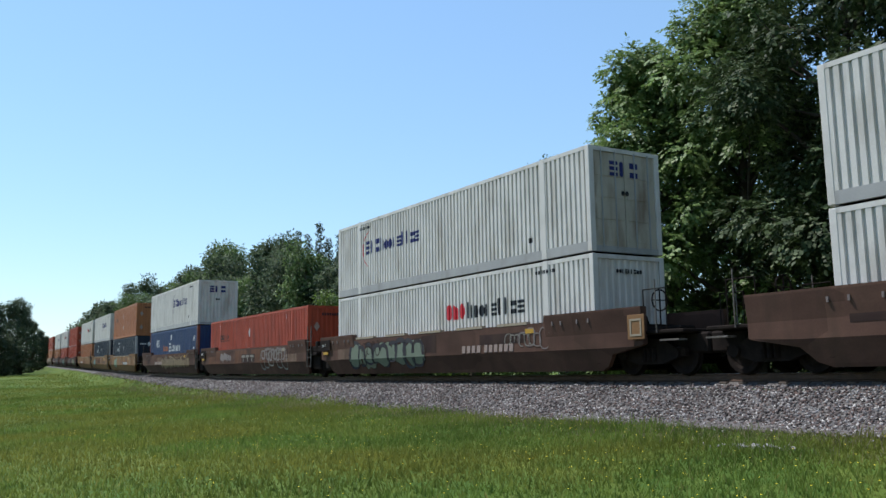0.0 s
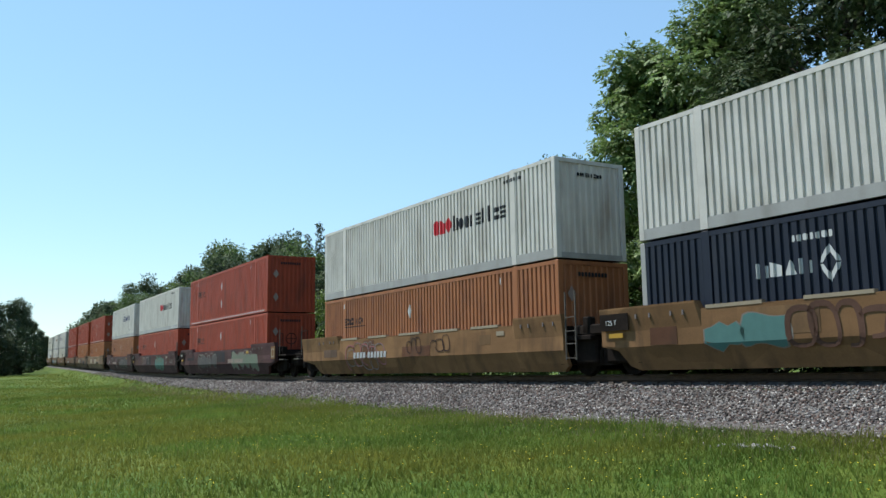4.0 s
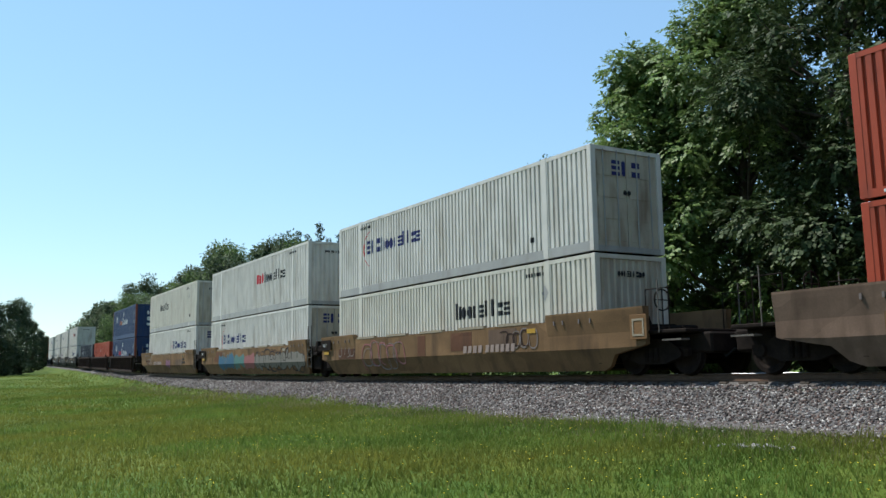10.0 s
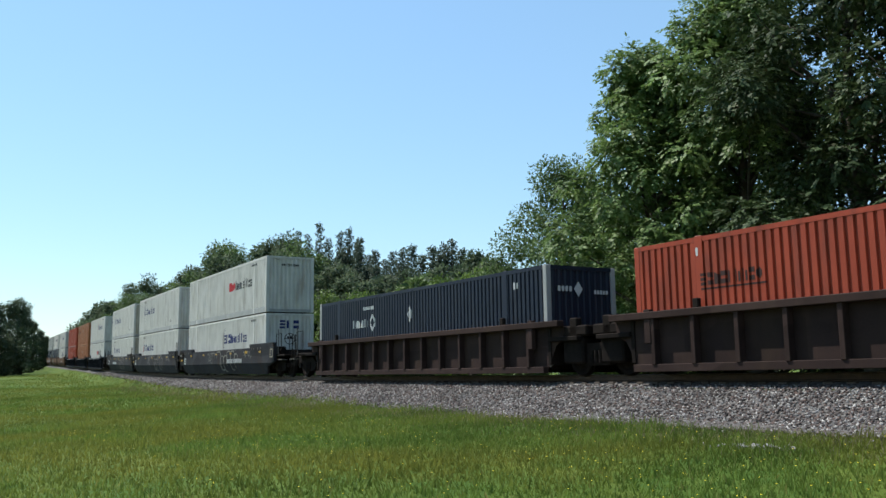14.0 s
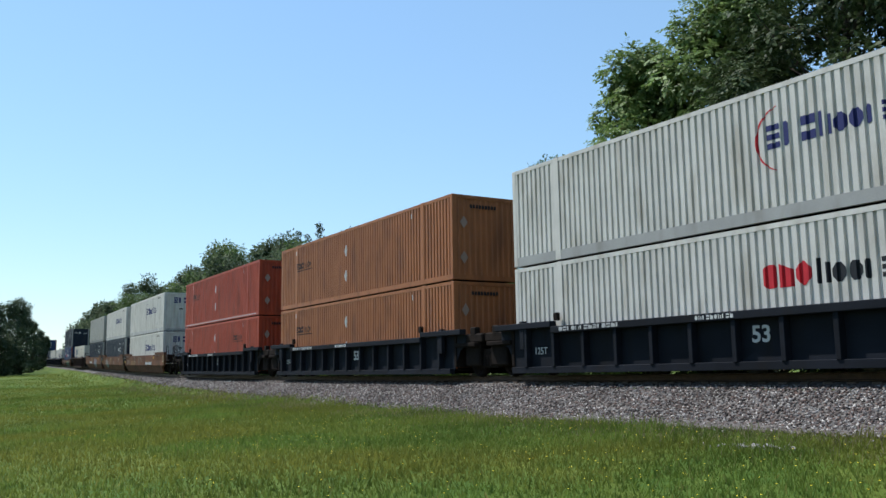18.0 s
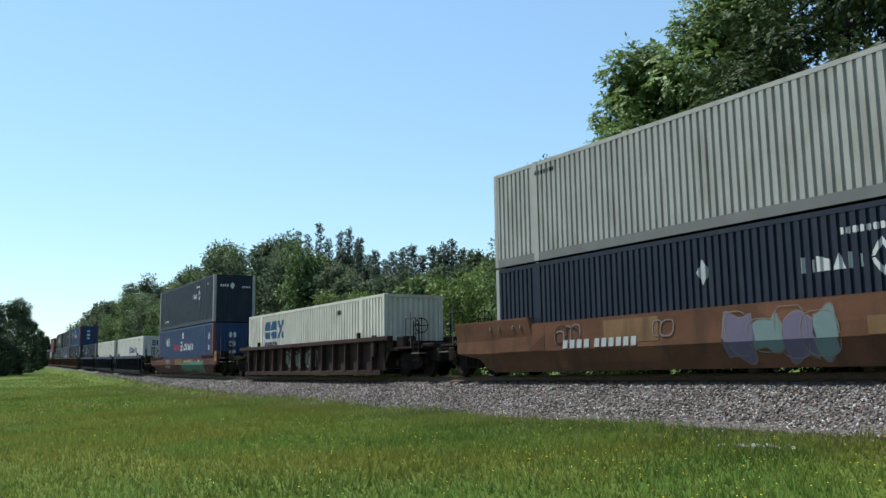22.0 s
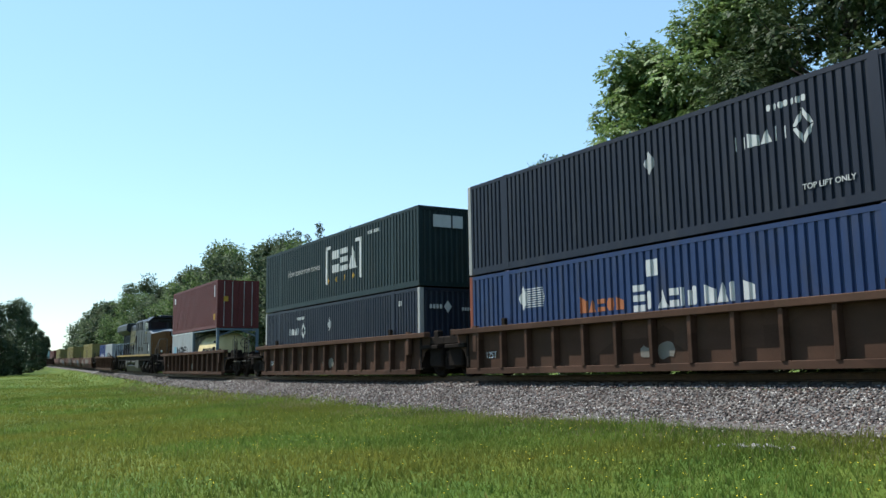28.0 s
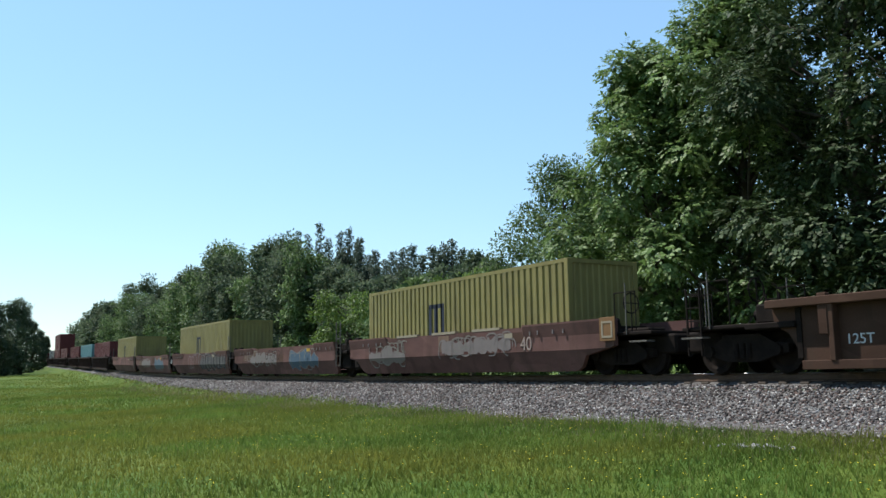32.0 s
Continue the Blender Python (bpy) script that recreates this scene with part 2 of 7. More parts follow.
def corrugated(bm, x0, x1, y_out, depth, z0, z1, pitch, inner):
    """A corrugated sheet, closed at the back; y_out is the outer face, depth goes inwards."""
    n = max(2, round((x1 - x0) / pitch))
    w = (x1 - x0) / n
    sgn = 1 if inner > y_out else -1
    line = []
    for i in range(n):
        a = x0 + i * w
        line += [(a, y_out)] + [(a + w * u, y_out + sgn * depth * k) for u, k in GROOVE]
    line += [(x1, y_out)]
    lo = [bm.verts.new((x, y, z0)) for x, y in line]
    hi = [bm.verts.new((x, y, z1)) for x, y in line]
    for i in range(len(line) - 1):
        bm.faces.new((lo[i], lo[i + 1], hi[i + 1], hi[i]))
    b = [bm.verts.new(p) for p in ((x0, inner, z0), (x1, inner, z0), (x1, inner, z1), (x0, inner, z1))]
    bm.faces.new(b)
    bm.faces.new((lo[0], hi[0], b[3], b[0])), bm.faces.new((lo[-1], b[1], b[2], hi[-1]))
    bmesh.ops.recalc_face_normals(bm, faces=bm.faces)


def side_mesh(length, tall, pitch, base, sign):
    h = length / 2 - 0.14

    def build(bm):
        w = WIDE / 2
        corrugated(bm, -h, h, sign * (w - 0.008), DEPTH, base, tall - 0.11, pitch, sign * (w - 0.085))
    return shared(("side", length, tall, pitch, base, sign), build)


def glyphs(parent, x, z, n, h, w, material, y=None, name="lettering", gap=0.32, seed=1, label="", end=None, low=(), form=""):
    """A word or brand mark as a row of plain solid shapes, one for each sign."""
    bm = bmesh.new()
    painted = y is None and end is None
    pitch = w / n

    def put(pts):
        if painted:
            decal(bm, [(x + u, z + v) for u, v in pts])
        elif end is not None:
            prism(bm, [(x + u, z + v) for u, v in pts], "x", end, end + 0.008)
        else:
            prism(bm, [(x + u, z + v) for u, v in pts], "y", y - 0.006, y + 0.03)
    form = form or "b"
    for i in range(n):
        hh = h if i not in low else h * 0.74
        a = i * pitch
        b = a + pitch * (1 - gap)
        kind = form[i % len(form)]
        b = a + (b - a) * (0.42 if kind == "i" else 1.0)
        c = min(0.16 * hh, (b - a) * 0.3)
        k = min(0.2 * hh, (b - a) * 0.36)
        if kind == "o":
            put([(a + 1.6 * c, 0), (b - 1.6 * c, 0), (b, 2 * c), (b, hh - 2 * c), (b - 1.6 * c, hh), (a + 1.6 * c, hh), (a, hh - 2 * c), (a, 2 * c)])
        elif kind == "c":
            put([(a, 0), (b, 0), (b, hh * 0.36), (a, hh * 0.36)]), put([(a, hh * 0.62), (b, hh * 0.62), (b, hh), (a, hh)])
        elif kind == "u":
            put([(a, 0), (a + k, 0), (a + k, hh), (a, hh)]), put([(b - k, 0), (b, 0), (b, hh * 0.8), (b - k, hh * 0.8)])
        elif kind == "n":
            put([(a, 0), (b, 0), (b, hh * 0.7), (a, hh)])
        elif kind == "z":
            for q in (0.0, 0.38, 0.76):
                put([(a, hh * q), (b, hh * q), (b, hh * (q + 0.24)), (a, hh * (q + 0.24))])
        elif kind == "v":
            put([((a + b) / 2, hh), (b, 0), (a, 0)])
        else:
            put([(a + c, 0), (b - c, 0), (b, c), (b, hh - c), (b - c, hh), (a + c, hh), (a, hh - c), (a, c)])
    return tagged(welded(name, bm, material, parent, label), kind="stuff")


def welded(name, bm, material, parent, label=""):
    """A painted mark as one sheet: the pieces between the folds share their edges."""
    bmesh.ops.remove_doubles(bm, verts=bm.verts, dist=2e-4)
    return part(name, bm, material, parent, label)


def diamond(parent, x, z, r, material, solid=True):
    bm = bmesh.new()
    if solid:
        decal(bm, [(x - r * 0.62, z), (x, z - r), (x + r * 0.62, z), (x, z + r)])
    else:
        pts = [(x - r * 0.66, z), (x, z - r), (x + r * 0.66, z), (x, z + r)]
        for k in range(4):
            a, b, c = Vector(pts[k]), Vector(pts[(k + 1) % 4]), Vector((x, z))
            decal(bm, [tuple(q) for q in (a.lerp(b, 0.04), a.lerp(b, 0.96), b.lerp(c, 0.42).lerp(a, 0.04), a.lerp(c, 0.42).lerp(b, 0.04))])
    return welded("emblem", bm, material, parent) if solid else tagged(welded("emblem", bm, material, parent), kind="stuff")


def rect(bm, x0, x1, z0, z1):
    decal(bm, [(x0, z0), (x1, z0), (x1, z1), (x0, z1)])


def arc_mark(parent, x, z, r, material, a0=100, a1=250, wid=0.05):
    bm = bmesh.new()
    n = 22
    for i in range(n):
        t0, t1 = radians(a0 + (a1 - a0) * i / n), radians(a0 + (a1 - a0) * (i + 1) / n)
        wd = wid * (0.35 + 0.65 * math.sin(math.pi * (i + 0.5) / n))
        decal(bm, [(x + r * math.cos(q), z + r * math.sin(q)) for q in (t0, t1)] + [(x + (r - wd) * math.cos(q), z + (r - wd) * math.sin(q)) for q in (t1, t0)])
    return tagged(welded("logo_ring", bm, material, parent), kind="stuff")


def dashes(parent, n, length, z, h, material):
    bm = bmesh.new()
    w = length / n
    for i in range(n):
        a = -length / 2 + (i + 0.25) * w
        box(bm, a, a + w * 0.5, -WIDE / 2 - 0.012, -WIDE / 2 + 0.004, z, z + h)
    return tagged(part("marking_strip", bm, material, parent), kind="stuff")


def container(style, station, z, seed=0, length=LONG, tall=TALL, doors=False):
    S = STYLES[style]
    body, rail, post = S["body"], S.get("rail", S["body"]), S.get("post", S["body"])
    base = S.get("base", 0.17)
    top = thing("shipping_container", S["label"], "container", "containers on the train", station, z)
    L2, W2 = length / 2, WIDE / 2
    pitch = S.get("pitch", 0.208)
    for sgn in (-1, 1):
        link_mesh("side_panel", side_mesh(length, tall, pitch, base, sgn), body, top)
        link_mesh("bottom_rail", box_mesh("bottom_rail", -L2 + 0.15, L2 - 0.15, -0.05, 0.05, 0.0, base), rail, top, pose(0, sgn * (W2 - 0.052), 0))
        link_mesh("top_rail", box_mesh("top_rail", -L2 + 0.15, L2 - 0.15, -0.045, 0.045, 0.0, 0.11), S.get("toprail", body), top, pose(0, sgn * (W2 - 0.047), tall - 0.112))
        for e in (-1, 1):
            link_mesh("corner_post", box_mesh("corner_post", -0.085, 0.085, -0.085, 0.085, 0.0, tall, bevel=0.012), post, top, pose(e * (L2 - 0.085), sgn * (W2 - 0.085), 0))
            if length > 15:
                link_mesh("lift_post", box_mesh("lift_post", -0.11, 0.11, -0.04, 0.04, 0.0, tall - 0.004), body, top, pose(e * 6.02, sgn * (W2 - 0.036), 0))
                link_mesh("casting", box_mesh("casting", -0.10, 0.10, -0.08, 0.08, -0.03, 0.10, bevel=0.01), rail, top, pose(e * 6.02, sgn * (W2 - 0.078), tall - 0.08))
    link_mesh("roof", box_mesh("roof", -L2 + 0.05, L2 - 0.05, -W2 + 0.05, W2 - 0.05, tall - 0.06, tall - 0.015), body, top)
    link_mesh("floor_pan", box_mesh("floor_pan", -L2 + 0.1, L2 - 0.1, -W2 + 0.1, W2 - 0.1, 0.02, 0.14), RUST_DARK, top)
    for e in (-1, 1):
        is_door = doors == (e > 0)
        m = pose(e * (L2 - 0.06), 0, 0, 0, 0, 0 if e > 0 else 180)
        if not is_door:
            def front(bm):
                n, w = 10, (WIDE - 0.34) / 10
                line = []
                for k in range(n):
                    y0 = -W2 + 0.17 + k * w
                    line += [(0.0, y0), (0.0, y0 + 0.35 * w), (0.028, y0 + 0.5 * w), (0.028, y0 + 0.85 * w)]
                line += [(0.0, W2 - 0.17), (-0.04, W2 - 0.17), (-0.04, -W2 + 0.17)]
                prism(bm, line, "z", 0.16, tall - 0.12)
            link_mesh("front_wall", shared(("front", tall), front), S.get("end", body), top, m)
        else:
            door_mat = STAINED if body in (WHITE, CREAM, END_WHITE) else S.get("end", body)
            for sd in (-1, 1):
                def leaf(bm):
                    a, b = sorted((sd * 0.012, sd * (W2 - 0.165)))
                    box(bm, -0.03, 0.015, a, b, 0.16, tall - 0.12, bevel=0.01)
                    for k in range(4):
                        zz = 0.3 + k * (tall - 0.5) / 4
                        box(bm, 0.016, 0.03, a + 0.07, b - 0.07, zz, zz + 0.4)
                link_mesh("door_leaf", shared(("leaf", tall, sd), leaf), door_mat, top, m)
                for k in (0.36, 0.86):
                    link_mesh("lock_rod", shared(("rod", tall), lambda bm: rod(bm, (0.05, 0, 0.1), (0.05, 0, tall - 0.08), 0.022)), GREYRAIL, top, m @ pose(0, sd * k, 0))
        for nm, zz, hh in (("end_sill", 0.0, 0.16), ("end_header", tall - 0.12, 0.116)):
            link_mesh(nm, box_mesh(nm, -0.05, 0.05, -W2 + 0.16, W2 - 0.16, 0, hh), rail if zz == 0 else body, top, pose(e * (L2 - 0.055), 0, zz))
    set_skin(length, pitch)
    S["mark"](top, seed, L2, tall, doors)
    return top


def end_glyphs(top, L2, tall, n, material, h=0.42, w=1.1, z=None, seed=3):
    glyphs(top, -w / 2, (tall - 0.78) if z is None else z, n, h, w, material, seed=seed, end=L2 - 0.02, form="zic" if n == 3 else "ooiziicn", gap=0.2)


def mark_round(top, seed, L2, tall, doors):
    x = (-5.6, 0.35, 0.7, 0.9)[seed % 4]
    arc_mark(top, x + 0.55, 1.72, 0.72, INKRED if seed % 3 == 0 else INKBLUE)
    glyphs(top, x + 0.10, 1.52, 3, 0.52, 1.28, INKBLUE, seed=4, form="zic", gap=0.16)
    glyphs(top, x + 1.36, 1.52, 9, 0.52, 3.1, INKBLUE, seed=6, low=(1, 2, 3, 4, 7, 8), gap=0.12, form="uooiziicz")
    glyphs(top, 5.55 if seed % 2 else -6.0, 2.55, 7, 0.11, 0.9, INK, seed=8)
    glyphs(top, 5.3, 0.55, 2, 0.16, 0.22, INK, seed=2)
    end_glyphs(top, L2, tall, 3, INKBLUE)
    end_glyphs(top, L2, tall, 2, INK, 0.13, 0.3, tall * 0.55, 5)


def mark_split(top, seed, L2, tall, doors):
    x = (0.6, 1.3, 0.7, -5.2)[seed % 4]
    glyphs(top, x, 1.52, 3, 0.50, 1.2, INKRED, seed=5, form="bno", gap=0.14)
    glyphs(top, x + 1.28, 1.52, 9, 0.52, 3.1, INK, seed=6, low=(1, 2, 3, 4, 7, 8), gap=0.12, form="uooiziicz")
    glyphs(top, 5.55, 2.55, 7, 0.11, 0.9, INK, seed=8)
    end_glyphs(top, L2, tall, 9, INK, 0.12, 0.95, tall - 0.5, 4)


def mark_black(top, seed, L2, tall, doors):
    glyphs(top, (-3.9, 1.1)[seed % 2], 1.5, 9, 0.54, 3.1, INK, seed=6, low=(1, 2, 3, 4, 7, 8), gap=0.12, form="uooiziicz")
    glyphs(top, 5.0, 2.5, 7, 0.12, 0.9, INK, seed=8)
    diamond(top, 5.9, 2.0, 0.26, GREYRAIL)
    glyphs(top, 6.1, 0.6, 2, 0.2, 0.3, INK, seed=2)
    end_glyphs(top, L2, tall, 9, INK, 0.16, 1.0, tall - 0.6, 4)


def mark_plain(top, seed, L2, tall, doors):
    glyphs(top, 5.0, 2.5, 7, 0.12, 0.9, INK, seed=8)
    glyphs(top, -6.0, 2.5, 7, 0.12, 0.9, INK, seed=9)


def mark_diamonds(top, seed, L2, tall, doors):
    glyphs(top, -6.0 if seed % 2 == 0 else 3.4, 1.76, 9, 0.28, 1.7, INKFADE, seed=11, gap=0.18, form="zcnciuuco")
    bm = bmesh.new()
    a = -6.0 if seed % 2 == 0 else 3.4
    rect(bm, a, a + 1.75, 1.66, 1.70)
    welded("underline", bm, INKFADE, top)
    diamond(top, -0.5, 2.0, 0.24, INKWHITE)
    diamond(top, -0.5, 0.95, 0.24, INKWHITE)
    if seed % 3 != 2:
        dashes(top, 34, 15.4, 0.06, 0.06, INKWHITE)
    for xx in (-6.1, 5.2):
        glyphs(top, xx, 2.45, 1, 0.2, 0.10, INKWHITE, seed=2)
    glyphs(top, -0.6, tall - 0.45, 9, 0.13, 1.1, INK, seed=9, end=L2 + 0.012)
    for yy in (-0.85,):
        bm = bmesh.new()
        for zz in (tall - 0.95, 0.75):
            prism(bm, [(yy - 0.15, zz), (yy, zz - 0.22), (yy + 0.15, zz), (yy, zz + 0.22)], "x", L2 + 0.012, L2 + 0.02)
        tagged(part("emblem", bm, INKPALE, top), kind="stuff")


def mark_stack(top, seed, L2, tall, doors):
    diamond(top, -5.25, 2.0, 0.36, INKWHITE)
    bm = bmesh.new()
    for k in range(9):
        rect(bm, -5.15, -4.25 - 0.02 * abs(k - 4), 1.72 + k * 0.065, 1.75 + k * 0.065)
    tagged(welded("logo_stripes", bm, INKWHITE, top), kind="stuff")
    glyphs(top, -2.75, 1.40, 5, 0.44, 1.75, INKRED if seed % 2 else INKORANGE, gap=0.2, seed=13, low=(1, 2, 3, 4), form="nvcon")
    glyphs(top, -0.78, 1.30, 1, 0.66, 0.5, INKWHITE, seed=3, gap=0.1, form="z")
    glyphs(top, -0.26, 1.34, 9, 0.44, 3.25, INKWHITE, seed=14, gap=0.12, form="ivcuinvin")
    bm = bmesh.new()
    rect(bm, -0.26, -0.02, 2.14, 2.55), rect(bm, 0.02, 0.14, 2.14, 2.55)
    tagged(welded("placard", bm, INKWHITE, top), kind="stuff")
    for xx in (6.9,):
        glyphs(top, xx, 1.9, 2, 0.42, 0.5, INKWHITE, seed=15), glyphs(top, xx, 1.25, 3, 0.3, 0.4, INKWHITE, seed=16)
    glyphs(top, -0.3, 2.0, 2, 0.32, 0.5, INKWHITE, seed=15, end=L2 + 0.012)
    glyphs(top, -0.3, 1.45, 1, 0.34, 0.6, INKWHITE, seed=15, end=L2 + 0.012)
    glyphs(top, -0.3, 1.0, 1, 0.22, 0.6, INKWHITE, seed=15, end=L2 + 0.012)


def mark_outline(top, seed, L2, tall, doors):
    x = (2.62, -4.7, 2.65)[seed % 3]
    glyphs(top, x, 1.68, 4, 0.32, 1.4, INKWHITE, seed=17, gap=0.16, form="unvu")
    diamond(top, x + 1.75, 1.84, 0.40, INKWHITE, solid=False)
    if seed != 3:
        diamond(top, 0.04, 1.98, 0.30, INKGREY)
    glyphs(top, x + 0.9, 2.35, 7, 0.14, 1.0, INKWHITE, seed=8)
    glyphs(top, 6.45, 2.3, 2, 0.22, 0.3, INKWHITE, seed=3)
    words(top, "TOP LIFT ONLY", 4.3 if x > 0 and seed != 3 else -5.9, 0.50, 0.17, INKWHITE)
    glyphs(top, -0.9, tall - 0.75, 4, 0.16, 0.55, INKWHITE, seed=8, end=L2 + 0.012)
    bm = bmesh.new()
    for yy in (-0.15,):
        prism(bm, [(yy - 0.16, tall - 0.67), (yy, tall - 0.89), (yy + 0.16, tall - 0.67), (yy, tall - 0.45)], "x", L2 + 0.012, L2 + 0.02)
    part("emblem", bm, INKWHITE, top)
    glyphs(top, 0.45, tall - 0.8, 5, 0.12, 0.55, INKWHITE, seed=8, end=L2 + 0.012)


def words(parent, text, x, z, size, material, y=None, name="lettering", bold=0.0):
    cu = bpy.data.curves.new(name, "FONT")
    cu.body, cu.size, cu.extrude, cu.offset = text, size, 0.006, bold
    ob = bpy.data.objects.new(name, cu)
    mesh = bpy.data.meshes.new_from_object(ob)
    bpy.data.objects.remove(ob)
    mesh.materials.clear()
    y = -WIDE / 2 - 0.006 if y is None else y
    return link_mesh(name, mesh, material, parent, pose(x, y, z, 90, 0, 0))


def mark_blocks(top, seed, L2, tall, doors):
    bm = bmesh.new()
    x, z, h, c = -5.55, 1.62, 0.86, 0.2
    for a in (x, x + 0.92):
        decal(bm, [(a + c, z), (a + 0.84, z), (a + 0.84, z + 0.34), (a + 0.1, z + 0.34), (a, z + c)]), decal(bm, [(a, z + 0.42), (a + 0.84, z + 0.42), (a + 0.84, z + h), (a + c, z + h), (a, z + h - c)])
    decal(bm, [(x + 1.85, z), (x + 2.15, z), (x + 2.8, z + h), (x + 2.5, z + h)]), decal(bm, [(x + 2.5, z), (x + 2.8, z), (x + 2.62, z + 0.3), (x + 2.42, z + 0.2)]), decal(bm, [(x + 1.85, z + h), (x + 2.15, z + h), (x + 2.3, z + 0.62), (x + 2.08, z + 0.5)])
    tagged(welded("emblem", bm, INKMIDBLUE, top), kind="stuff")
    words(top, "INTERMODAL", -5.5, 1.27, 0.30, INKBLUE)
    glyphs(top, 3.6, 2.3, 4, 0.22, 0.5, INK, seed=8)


def mark_tomorrow(top, seed, L2, tall, doors):
    words(top, "How tomorrow moves", -4.9, 1.5, 0.42, GREYRAIL)
    bm = bmesh.new()
    y0, y1 = -WIDE / 2 - 0.010, -WIDE / 2 + 0.02
    for a, sg in ((-0.3, 1), (3.15, -1)):
        box(bm, a, a + 0.16, y0, y1, 0.75, 2.4), box(bm, min(a, a + sg * 0.4), max(a, a + sg * 0.4) + 0.1, y0, y1, 2.26, 2.4)
    part("logo_brackets", bm, INKWHITE, top)
    glyphs(top, 0.35, 1.2, 3, 0.95, 2.6, INKWHITE, seed=2, form="czv", gap=0.14)
    for k in range(4):
        diamond(top, -0.05 + k * 0.85, 0.9, 0.14, YELLOW)
    glyphs(top, 3.9, 2.4, 7, 0.14, 1.0, INKWHITE, seed=8)
    bm = bmesh.new()
    box(bm, L2 + 0.012, L2 + 0.02, -0.7, 0.05, tall - 0.75, tall - 0.3), box(bm, L2 + 0.012, L2 + 0.02, 0.12, 0.55, tall - 0.75, tall - 0.3)
    part("placard", bm, INKWHITE, top)


def mark_maroon(top, seed, L2, tall, doors):
    bm = bmesh.new()
    box(bm, -L2 + 0.55, -L2 + 0.85, -WIDE / 2 - 0.01, -WIDE / 2 + 0.02, 2.1, 2.5)
    box(bm, L2 - 0.65, L2 - 0.5, -WIDE / 2 - 0.01, -WIDE / 2 + 0.02, 1.9, 2.6)
    part("code_plate", bm, INKWHITE, top)
    bm = bmesh.new()
    box(bm, L2 - 0.75, L2 - 0.45, -WIDE / 2 - 0.01, -WIDE / 2 + 0.02, 0.5, 0.85)
    box(bm, L2 + 0.03, L2 + 0.045, -0.9, -0.62, tall - 1.3, tall - 1.0)
    part("warning_label", bm, YELLOW, top)


def mark_olive(top, seed, L2, tall, doors):
    bm = bmesh.new()
    x, z = -1.55, 1.0
    for k in range(3):
        rect(bm, x + k * 0.42, x + k * 0.42 + 0.24, z, z + 1.05)
    rect(bm, x, x + 1.08, z + 0.98, z + 1.12)
    welded("logo_block", bm, INKOLIVE, top)
    glyphs(top, x, z - 0.35, 4, 0.2, 1.0, INKOLIVE, seed=9)


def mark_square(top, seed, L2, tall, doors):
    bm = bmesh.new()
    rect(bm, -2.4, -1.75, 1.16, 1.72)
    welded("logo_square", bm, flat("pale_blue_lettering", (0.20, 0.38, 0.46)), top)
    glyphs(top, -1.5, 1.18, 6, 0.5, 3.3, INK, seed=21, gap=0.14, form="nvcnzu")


def mark_script(top, seed, L2, tall, doors):
    glyphs(top, -2.2, 1.2, 9, 0.42, 4.0, INKWHITE, seed=23, low=(1, 2, 4, 5, 7), gap=0.2, form="uoizicon")


STYLES = {
    "wS": dict(body=WHITE, rail=GREYRAIL, base=0.27, end=END_WHITE, mark=mark_round, label="white corrugated intermodal container with navy lettering and ring"),
    "wX": dict(body=WHITE, rail=GREYRAIL, base=0.27, end=END_WHITE, mark=mark_split, label="white corrugated intermodal container with red and black lettering"),
    "wL": dict(body=CREAM, rail=GREYRAIL, end=STAINED, base=0.27, mark=mark_black, label="off-white corrugated intermodal container with faded black lettering"),
    "wP": dict(body=END_WHITE, rail=CREAM, mark=mark_plain, end=STAINED, pitch=0.28, label="plain off-white corrugated container with rust stains"),
    "r": dict(body=RED, mark=mark_diamonds, label="orange-red corrugated intermodal container with white diamonds"),
    "oo": dict(body=ORANGE_BRIGHT, mark=mark_diamonds, label="bright orange corrugated intermodal container with black lettering"),
    "o": dict(body=ORANGE, mark=mark_diamonds, label="orange corrugated intermodal container with black lettering"),
    "b": dict(body=BLUE, rail=BLUE, base=0.34, post=POSTRED, end=BLUE, pitch=0.24, mark=mark_stack, label="blue corrugated container with white lettering and red corner posts"),
    "n": dict(body=NAVY, rail=NAVY, post=GREYRAIL, base=0.2, mark=mark_outline, label="dark navy corrugated container with white diamond emblem"),
    "g": dict(body=GREY, rail=GREYSILL, base=0.24, mark=mark_plain, label="weathered grey corrugated intermodal container"),
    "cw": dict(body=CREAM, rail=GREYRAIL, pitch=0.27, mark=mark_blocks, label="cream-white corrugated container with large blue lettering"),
    "k": dict(body=GREEN, rail=GREEN, pitch=0.25, base=0.2, mark=mark_tomorrow, label="dark green corrugated container with white slogan and yellow dots"),
    "m": dict(body=MAROON, mark=mark_maroon, pitch=0.25, label="maroon corrugated shipping container with ribbed doors"),
    "y": dict(body=OLIVE, mark=mark_olive, pitch=0.30, label="olive-yellow corrugated container with dark blue emblem"),
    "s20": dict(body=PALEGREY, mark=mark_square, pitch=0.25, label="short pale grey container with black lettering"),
    "b20": dict(body=SEABLUE, mark=mark_script, pitch=0.25, label="short deep blue container with white script"),
    "t": dict(body=TEAL, mark=mark_plain, label="grey-teal corrugated shipping container"),
    "rb": dict(body=MAROON, mark=mark_plain, label="brown-red corrugated shipping container"),
}


